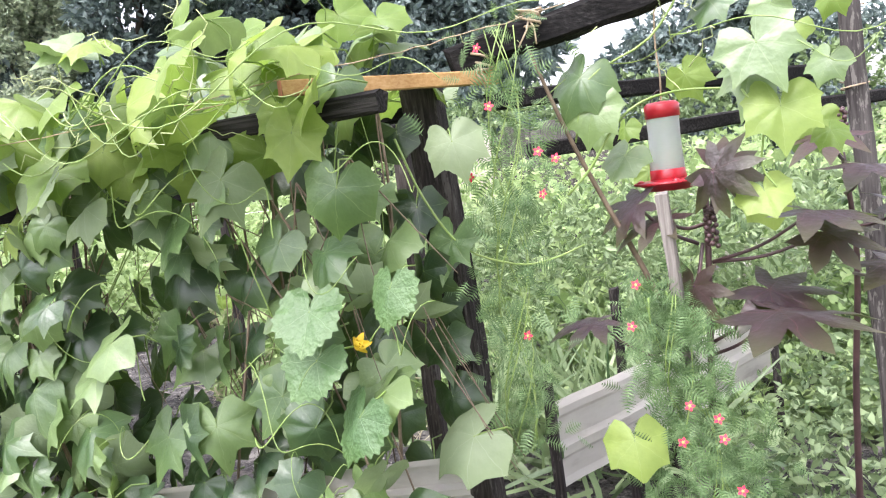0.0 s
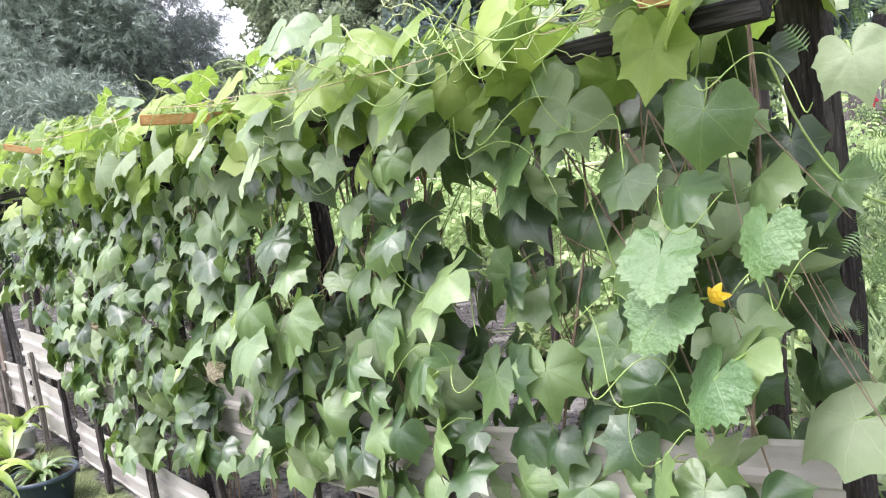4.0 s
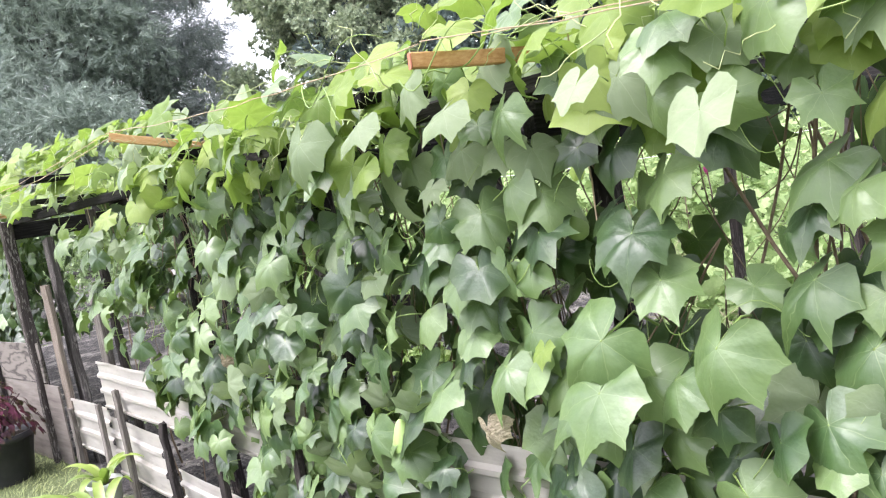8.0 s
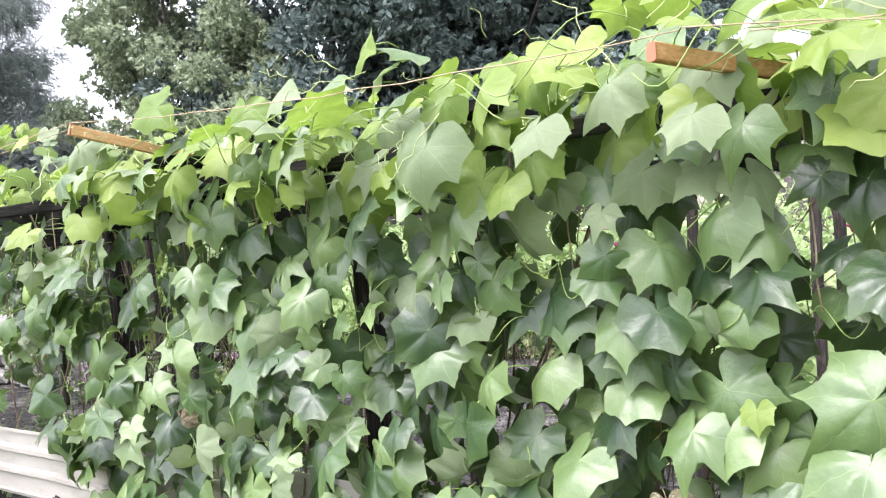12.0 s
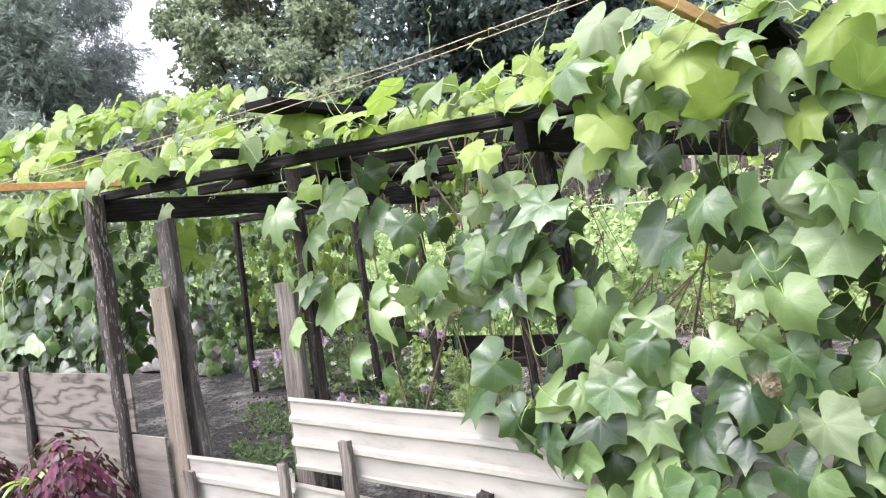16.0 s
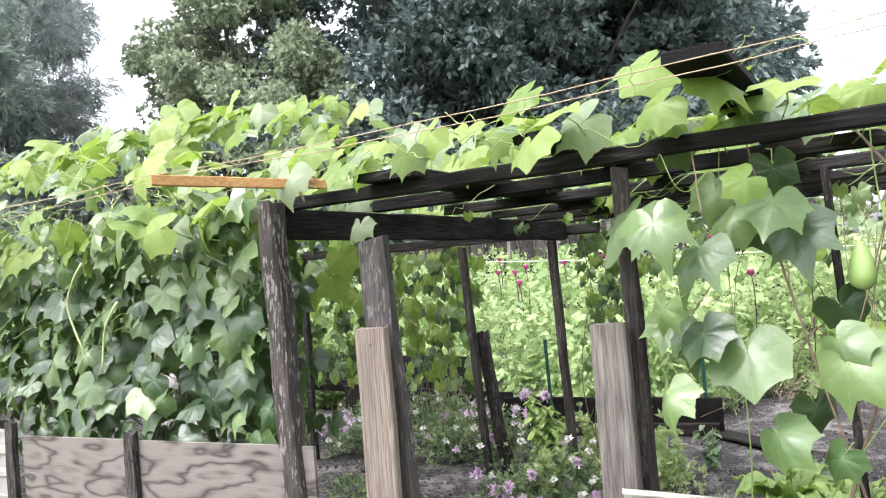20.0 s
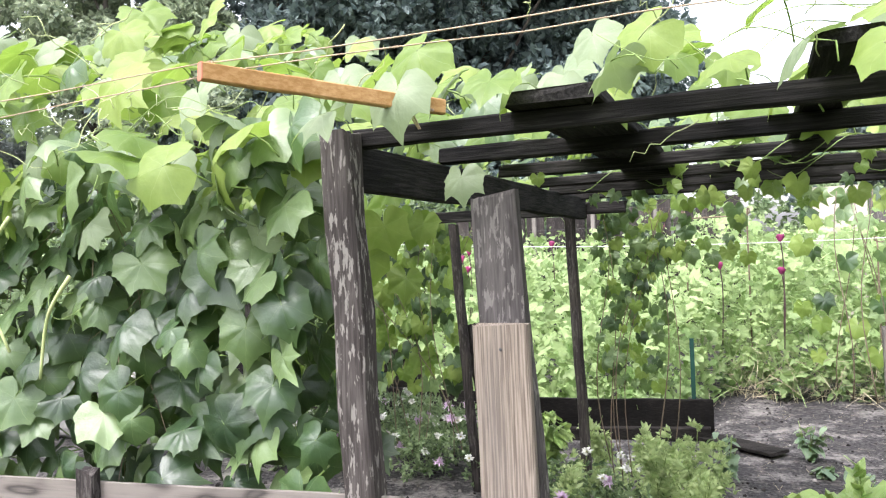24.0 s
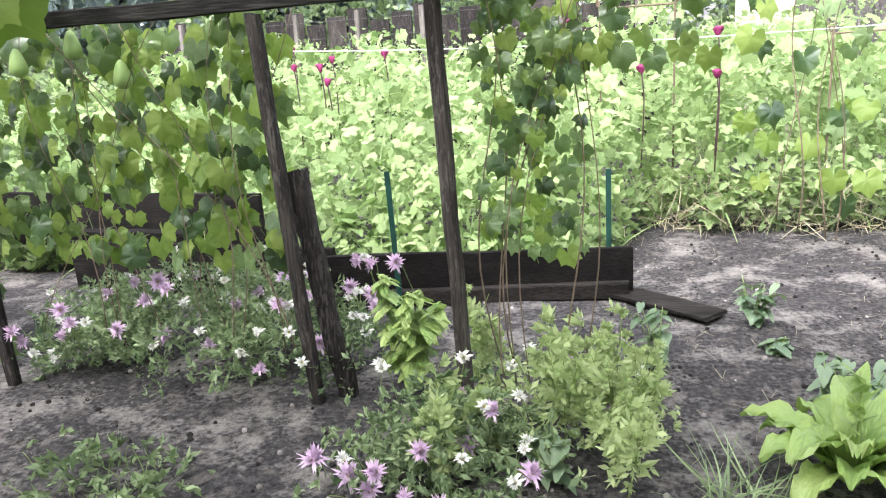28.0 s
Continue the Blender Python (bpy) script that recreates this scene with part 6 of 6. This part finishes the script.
def cypress(label, col, n, seed, flowers, support):
    rng, rnd = np.random.default_rng(seed), random.Random(seed)
    t = thing("cypress_vine", label, "vine", (0, 0, 0), "cypress vines")
    pts = []
    for _ in range(n):
        f = rng.random()
        p = Vector(col[0]).lerp(Vector(col[1]), f)
        w = col[2] + (col[3] - col[2]) * f
        pts.append((p.x + rng.normal() * w, p.y + rng.normal() * w * .8, p.z + rng.normal() * .03))
    me = scatter_mesh("foliage", feather_data(seed), np.array(pts), rng.normal(size=(n, 3)) * .6 + np.array([0, -.8, .4]), rng.normal(size=(n, 3)) + np.array([0, -.2, -.2]), rng.uniform(.035, .07, n), (I_FEATHER,))
    tagged(put("foliage", me, t, None, "fine feathery green leaves"), kind="stuff")
    for k in range(6):
        a = rnd.uniform(0, 6)
        pts2 = [Vector(col[0]).lerp(Vector(col[1]), f) + Vector((.04 * math.cos(9 * f + a), .04 * math.sin(9 * f + a) - .02, 0)) for f in np.linspace(0, 1, 14)]
        tube("stem", pts2, .0018, STEM, t, "", 4)
    for x, y, z in flowers:
        tube("flower_stalk", [(x + .02, y + .05, z - .03), (x, y + .01, z)], .0014, STEM, t, "", 4)
        put("flower", F_STAR, t, leaf_pose((x, y, z), (rnd.uniform(-.5, .3), -1, .3), (0, 0, 1), .0135), "scarlet star flower")
    if support:
        timber("support_stake", support[0], support[1], .03, .03, GREY_WOOD_Z, t, "thin grey stake", N, .003)
    return t


cypress("feathery cypress vine with scarlet stars climbing a stake", ((7.72, .45, .50), (7.58, .45, 1.36), .11, .04), 1150, 51, ((7.62, .30, 1.04), (7.62, .25, .88), (7.66, .25, .84), (7.74, .28, .94), (7.52, .36, 1.30), (7.64, .32, 1.12), (7.71, .3, 1.05), (7.54, .36, 1.40), (7.78, .28, .89), (7.86, .28, .82), (7.70, .32, 1.09)), ((7.66, .5, 0), (7.60, .5, 1.60)))
cypress("feathery cypress vine draped over the corner post", ((7.22, .35, 1.0), (7.28, .38, 2.05), .05, .075), 420, 52, ((7.26, .28, 1.86), (7.20, .26, 1.70), (7.36, .3, 1.74), (7.40, .3, 1.72), (7.36, .3, 1.64), (7.24, .3, 2.0), (7.28, .3, 1.30)), None)
cypress("low tangle of cypress vine at the fence corner", ((7.70, .3, .62), (8.0, .4, .70), .09, .12), 480, 53, ((7.85, .25, .62), (7.70, .22, .66)), None)
dead = thing("dead_branch", "dry dark branch leaning against the rail", "branch")
tube("branch", [(7.62, .62, 1.10), (7.53, .58, 1.38), (7.45, .55, 1.58), (7.38, .5, 1.78), (7.31, .46, 2.02)], .009, STEM_DRY, dead, "", 6, .5)
flower_y = thing("gourd_flower", "yellow gourd flower among the leaves", "flower", (6.97, .02, 1.36))
for k in range(5):
    a = k * 1.2566
    put("petal", leaf_mesh("petal", (PETAL_Y,), kind="oval", seed=k, droop=.3, petiole=0, n=12), flower_y, leaf_pose((0, 0, 0), (math.cos(a) * .6, -1, math.sin(a) * .6), (math.cos(a), -.3, math.sin(a)), .035))
part("eye", lathe_bm([(.001, -.004), (.008, 0), (.006, .008), (.001, .01)], 8), PETAL_Y, flower_y, "", True)

# sheet metal running back from the corner
fence2 = thing("side_fence", "cream sheet metal strip running back beside the herbs", "fence")


def strip(a, b, z0, z1, label):
    a, b = Vector(a), Vector(b)
    prof = [(0, 0), (.08, .012), (.30, .008), (.36, -.012), (.46, -.012), (.52, .008), (.78, .008), (.84, -.012), (.92, -.012), (1, .004)]
    d = (b - a).normalized()
    nrm = Vector((-d.y, d.x, 0))
    bm = bmesh.new()
    cols = []
    for i in range(15):
        p = a.lerp(b, i / 14)
        cols.append([bm.verts.new(p + nrm * (o + .004 * math.sin(i * 1.7)) + Vector((0, 0, z0 + (z1 - z0) * g))) for g, o in prof])
    for c0, c1 in zip(cols, cols[1:]):
        for j in range(len(prof) - 1):
            bm.faces.new((c0[j], c1[j], c1[j + 1], c0[j + 1]))
    bmesh.ops.solidify(bm, geom=bm.faces[:], thickness=.0025)
    return part("metal_panel", bm, SHEET, fence2, label)


strip((6.99, 1.33, 0), (7.72, 2.85, 0), .42, .77, "cream ribbed sheet metal on edge")
strip((7.30, 5.3, 0), (10.2, 5.6, 0), .42, .80, "far cream sheet metal strip")
for x, y, z in ((6.98, 1.30, .86), (7.30, 2.05, .92), (7.74, 2.9, .86), (8.1, 5.32, .78), (7.16, 1.80, 1.12)):
    timber("stake", (x, y, 0), (x, y - .01, z), .04, .03, POST_DARK, fence2, "", N, .003)
corner = thing("fence_post", "grey weathered fence post with twine round it", "post")
timber("post", (8.17, 1.55, 0), (8.10, 1.5, 2.15), .065, .06, POST_GREY, corner, "", N, .006)
for z in (1.80, 2.08):
    tube("twine_wrap", [(8.105 + .043 * math.cos(a), 1.51 + .043 * math.sin(a), z + .004 * a) for a in np.linspace(0, 9.4, 24)], .003, TWINE, corner, "tan twine", 4)
rng = np.random.default_rng(61)
mass("pepper_bushes", "low bushy green plants packed along the side bed", "bushes", sprig_data("oval", 7, 5, .5, .42), [(x, y, z) for x, y, z in ((rng.uniform(7.55, 10.2), rng.uniform(1.2, 5.1), .12 + .42 * rng.random() ** .6) for _ in range(3800)) if x > 7.15 + .42 * (y - 1.3)], (I_HERB,), (.06, .12), .6, rng)
mass("lily_blades", "long strap-like green blades behind the sheet metal", "strap leaves", blade_data(4, .03, .35), [(rng.uniform(6.1, 7.35), rng.uniform(1.9, 3.4), .05 + .25 * rng.random()) for _ in range(520)], (I_HERB,), (.35, .75), .1, rng, -1.5)
mass("wild_greens", "tangle of light green shoots behind the pergola corner", "weeds", sprig_data("oval", 6, 8, .6, .35), [(rng.uniform(5.4, 8.6), rng.uniform(3.2, 4.8), .2 + 1.2 * rng.random()) for _ in range(3200)], (I_HERB,), (.07, .14), .6, rng)

# ---------- lawn side: pots and lawn ----------
BLACK_POT = plain_mat("black_plastic_pot", (.016, .017, .02), (.03, .03, .034), .4, 20, .1)
WHITE_POT = plain_mat("white_plastic_pot", (.56, .58, .60), (.48, .50, .52), .4, 20, .05)
OLIVE_POT = plain_mat("olive_plastic_pot", (.24, .25, .10), (.30, .30, .14), .5, 20, .05)
BLUE_POT = plain_mat("slate_blue_plastic_pot", (.022, .035, .052), (.03, .05, .07), .35, 20, .05)
POT_SOIL = plain_mat("potting_soil", (.02, .015, .012), (.07, .05, .04), .95, 60, .8)


def pot(label, at, r, h, mat, group="potted plants by the fence"):
    t = thing("potted_plant", label, "potted plant", (*at, 0), group)
    part("pot", lathe_bm([(r * .72, 0), (r * .74, .01), (r * .97, h * .86), (r * 1.05, h * .87), (r * 1.05, h), (r * .97, h), (r * .93, h * .9), (r * .9, h * .86)], 24), mat, t, "", True)
    part("soil", lathe_bm([(r * .90, h * .84), (r * .88, h * .88), (r * .3, h * .9), (.01, h * .9)], 20), POT_SOIL, t)
    return t


def strap_leaves(t, n, ln, wd, z, seed, mat=None, lift=(.5, 1.1), fan=6.28, start=0.0):
    rnd = random.Random(seed)
    for i in range(n):
        a = start + fan * i / n + rnd.uniform(-.3, .3)
        up = rnd.uniform(*lift)
        ll = ln * rnd.uniform(.75, 1.1)
        verts, faces, uvs = [], [], []
        for k in range(9):
            f = k / 8
            w = wd * math.sin(math.pi * (.16 + .84 * f)) ** .8 + .002
            r = ll * f * math.cos(up * (1 - f * .7)) + .01
            zz = ll * (f * math.sin(up) - f * f * f * .75 * math.cos(up * .6)) + z
            for s in (-1, 0, 1):
                verts.append((s * w, r, zz + .35 * abs(s) * w))
                uvs.append((s * w, f))
        for k in range(8):
            for j in range(2):
                o = 3 * k + j
                faces.append((o, o + 1, o + 4, o + 3))
        put("leaf", mesh_from("leaf", verts, faces, (mat or L_STRAP,), uvs), t, pose(0, 0, 0, 0, 0, math.degrees(a)))


COLEUS = [leaf_mesh("leaf", (L_COLEUS, PURPLE_STEM), kind="oval", seed=s + 40, droop=.3, fold=.1, ripple=.06, petiole=0, n=12) for s in range(3)]


def coleus(at, r, h, top, seed, label):
    rnd = random.Random(seed)
    t = pot(label, at, r, h, BLACK_POT)
    for i in range(400):
        a, q = rnd.uniform(0, 6.28), rnd.random() ** .5 * rnd.uniform(.8, 1.45)
        p = (math.cos(a) * r * 1.05 * q, math.sin(a) * r * 1.05 * q, h * .95 + top * (1 - .55 * q * q) * rnd.uniform(.25, 1))
        put("leaf", COLEUS[i % 3], t, leaf_pose(p, (math.cos(a) * q, math.sin(a) * q, .8), (math.cos(a) + rnd.uniform(-.5, .5), math.sin(a) + rnd.uniform(-.5, .5), rnd.uniform(-.9, .5)), rnd.uniform(.035, .068)))
    for i in range(9):
        a = i * .7
        tube("stem", [(0, 0, h * .85), (math.cos(a) * r * .5, math.sin(a) * r * .5, h + top * .4), (math.cos(a) * r * .8, math.sin(a) * r * .8, h + top * .6)], .005, PURPLE_STEM, t, "", 5)
    return t


coleus((.14, -.40), .225, .36, .42, 71, "maroon coleus in a wide black tub beside the plywood")
coleus((-.55, -.55), .19, .34, .34, 72, "maroon coleus in a small black pot")
p = pot("strappy striped plant in a black pot of bark soil", (2.16, -.36), .145, .17, BLACK_POT)
strap_leaves(p, 9, .46, .027, .15, 73, None, (.5, 1.25), 3.0, 1.0)
p = pot("bright green broad-leaved plant in a white pot", (1.60, -.17), .10, .20, WHITE_POT)
strap_leaves(p, 8, .30, .030, .18, 74, None, (.7, 1.35))
p = pot("small yellow-green plant in a white pot on the lawn", (-.02, -.715), .075, .15, WHITE_POT)
strap_leaves(p, 9, .17, .022, .13, 75)
p = pot("small spiky plant in an olive pot on the lawn", (.08, -.585), .085, .13, OLIVE_POT)
strap_leaves(p, 10, .19, .016, .12, 76)
p = pot("low leafy herb crowding a slate blue tub", (2.82, -.33), .19, .20, BLUE_POT)
strap_leaves(p, 46, .19, .016, .17, 77, L_MID, (.3, 1.3))
p = pot("young yellow-green corn-like plant in a dark pot", (2.62, -.62), .08, .12, BLACK_POT)
strap_leaves(p, 8, .40, .038, .16, 78, None, (.45, 1.2))
p = pot("variegated plant in a black pot by the plywood", (-.28, -.36), .10, .42, BLACK_POT)
strap_leaves(p, 9, .2, .02, .40, 79)
p = pot("dark leafy plant in a black pot on the lawn", (-1.5, -.55), .2, .3, BLACK_POT)
strap_leaves(p, 12, .3, .03, .28, 80)


def lawn():
    rng = np.random.default_rng(81)
    pts = []
    while len(pts) < 46000:
        x, y = rng.uniform(-5, 3.6), -.05 - 2.4 * rng.random()
        pts.append((x, y, ground_height(x, y) - .004))
    n = len(pts)
    me = scatter_mesh("lawn_grass", blade_data(2, .055, .35), np.array(pts), rng.normal(size=(n, 3)) * .3 + np.array([0, -.7, .25]), rng.normal(size=(n, 3)) * .55 + np.array([0, 0, 1]), rng.uniform(.025, .06, n), (I_GRASS,))
    tagged(put("lawn_grass", me), "short mown lawn grass, slightly dry", "grass", kind="stuff")


lawn()

# ---------- far side of the garden ----------
shed = thing("board_wall", "cream boards beside dark upright boards beyond the beds", "board fence", (2.9, 12.6, 0))
CREAM_WALL = plain_mat("cream_painted_boards", (.44, .40, .34), (.38, .35, .29), .7, 3, .1)
for k in range(2):
    part("wall_board", bar_bm((-.9 + k * .42, 0, 0), (-.9 + k * .42, 0, 2.35), .405, .03, k, .002, 4, N), CREAM_WALL, shed)
for k in range(9):
    part("wall_board", bar_bm((-.13 + k * .26, .02, 0), (-.13 + k * .26, .02, 2.2 + .07 * (k * 5 % 3)), .25, .03, k + 9, .003, 4, N), POST_GREY, shed, "dark grey-brown board")
part("rail", bar_bm((-1.1, .05, 1.5), (2.3, .05, 1.48), .05, .08, 3, .003, 6), GREY_WOOD_X, shed, "grey rail behind the boards")
yard = thing("wire_fence", "old wire fence with grey posts and dark boards behind the beds", "fence")
for k in range(9):
    timber("post", (-8 + k * 1.05, 11.2, 0), (-8 + k * 1.05 + .02, 11.2, 2.2), .07, .06, GREY_WOOD_Z, yard, "", N, .004)
for k in range(7):
    tube("wire", sag((-8.2, 11.2, .6 + k * .25), (.6, 11.2, .6 + k * .25), .03, 12, .01, k), .004, WIRE, yard, "rusty wire", 4)
for k in range(24):
    timber("board", (-8 + k * .37, 11.6, 0), (-8 + k * .37, 11.6, 2.05 + .1 * ((k * 7) % 3)), .33, .02, POST_DARK, yard, "dark upright board", N, .004)
line = thing("washing_line", "pale cord stretched across the garden", "cord")
tube("cord", sag((-3.3, 6.4, 1.66), (3.8, 5.6, 1.55), .10, 20), .004, PETAL_W, line, "", 5)
frame_pipe = thing("plant_support", "rusty bent rod frame standing in the bean bed", "frame")
tube("rod", [(2.0, 6.3, .2), (2.0, 6.3, 1.42), (2.02, 6.3, 1.46), (2.6, 6.3, 1.46), (2.62, 6.3, 1.42), (2.62, 6.3, .2)], .008, STEM_DRY, frame_pipe, "", 6)
cane = thing("plant_support", "grey cane crosspiece tied over the beans", "frame")
tube("rod", [(.25, 6.8, .2), (.25, 6.8, 1.75), (.27, 6.8, 1.78), (.85, 6.8, 1.78), (.87, 6.8, 1.75), (.87, 6.8, .2)], .009, STEM_DRY, cane, "", 6)
# a bare-stemmed gourd climbing a cane in the path bed
climb = vine_thing("lone gourd vine on a dark cane in the open bed", 0)
rnd = random.Random(600)
stems(climb, rnd, 1.55, 1.95, 5.2, 5.5, .05, 1.9, 5, STEM_DRY, (.004, .006))
back_leaves(climb, rnd, 1.3, 2.1, 26, 5.3, .3, 1.9, (.08, .13))
stones = plain_mat("grey_rubble_stone", (.33, .32, .30), (.17, .165, .16), .9, 8, .6)
heap = thing("stone_pile", "pile of grey rubble blocks seen past the gate posts", "stones", (-4.55, 3.2, 0))
rnd = random.Random(88)
for k in range(16):
    bm = bmesh.new()
    bmesh.ops.create_icosphere(bm, subdivisions=2, radius=.16)
    for v in bm.verts:
        big = max(abs(v.co.x), abs(v.co.y), abs(v.co.z)) / .16
        v.co = Vector((v.co.x * 1.4, v.co.y, v.co.z * .75)) * (.6 + .4 / big) * (1 + .35 * noise.noise(v.co * 7 + Vector((k * 3, 0, 0))))
        v.co += Vector(((k % 4) * .40 - .6 + .17 * (k // 4 % 2) + .05 * math.sin(k * 5), .05 * (k % 3), .10 + (k // 4) * .23))
    part("stone", bm, stones, heap)

rng = np.random.default_rng(94)
mass("far_hedge", "loose light green hedge behind the board and wire fences", "hedge", sprig_data("oval", 7, 14, .5, .5), [(rng.uniform(-9, 11), rng.uniform(13.4, 15.5), 3.1 * rng.random() ** .7) for _ in range(5200)], (I_HERB,), (.14, .30), .5, rng)
rng = np.random.default_rng(95)
mass("far_shrubs", "dark leafy shrubs beyond the far bay of the pergola", "shrubs", sprig_data("oval", 7, 12, .5, .5), [(rng.uniform(-13, -5.6), rng.uniform(2.6, 8), 2.1 * rng.random() ** .8) for _ in range(3600)], (I_HERB,), (.10, .20), .5, rng)
# ---------- small things ----------
bucket = thing("black_pot", "black plastic pot upturned over a rail end", "plant pot", (3.02, .53, 1.93))
part("body", lathe_bm([(.062, 0), (.066, .004), (.062, .02), (.050, .15), (.046, .158), (.01, .16)], 22), BLACK_POT, bucket, "", True)
part("rim", lathe_bm([(.060, -.004), (.068, -.004), (.069, .022), (.062, .024)], 22), BLACK_POT, bucket, "", True)
for i, (x, y, z0, z1) in enumerate(((5.34, .0, 1.98, 1.42), (4.75, .1, 1.95, 1.45), (2.4, .05, 1.92, 1.62), (1.62, .06, 1.9, 1.66), (2.9, .2, 1.95, 1.6))):
    tube("hanging_twine", sag((x, y, z0), (x + .02, y - .01, z1), 0, 8, .004, 40 + i), .0022, TWINE, pergola, "loose hanging twine", 5)
label_w = thing("plant_tag", "small white plastic tag on the rail end", "tag", (2.66, -.01, 1.93))
part("tag", bar_bm((0, 0, 0), (.03, 0, 0), .004, .035, 2, 0, 1), WHITE_POT, label_w)


for x, z in ((.438, 1.31), (.455, .42), (.40, .70)):
    part("nail_head", lathe_bm([(.003, .0), (.0045, .001), (.0035, .0022), (.001, .003)], 8), WIRE, fence, "rusty nail head").matrix_basis = Matrix.Translation((x, .017, z)) @ Matrix.Rotation(radians(90), 4, "X")


def clods():
    """Loose crumbs of soil and small stones on the bare ground."""
    rng = np.random.default_rng(91)
    bm = bmesh.new()
    bmesh.ops.create_icosphere(bm, subdivisions=1, radius=1)
    v = [tuple(p.co * (1 + .25 * noise.noise(p.co * 3))) for p in bm.verts]
    f = [tuple(q.index for q in g.verts) for g in bm.faces]
    bm.free()
    pts = [(rng.uniform(-2.6, 3.0), rng.uniform(.15, 6.2), 0) for _ in range(3600)] + [(rng.uniform(3, 7.2), rng.uniform(.2, 3.2), 0) for _ in range(1200)]
    pts = [(x, y, ground_height(x, y) + .002) for x, y, z in pts]
    n = len(pts)
    crumb, nt, b = base_mat("soil_crumb", .95)
    b.inputs["Specular IOR Level"].default_value = .1
    nt.links.new(ramp(nt, nt.nodes.new("ShaderNodeNewGeometry").outputs["Random Per Island"], ((.2, (.02, .018, .017)), (.85, (.11, .10, .095)), (.98, (.34, .32, .29)))), b.inputs["Base Color"])
    me = scatter_mesh("soil_clods", (v, f, [(0, 0)] * len(v), None), np.array(pts), rng.normal(size=(n, 3)), rng.normal(size=(n, 3)), .003 + .014 * rng.random(n) ** 3, (crumb,))
    tagged(put("soil_clods", me), "loose crumbs of dark soil and small stones", "soil", kind="stuff")


clods()
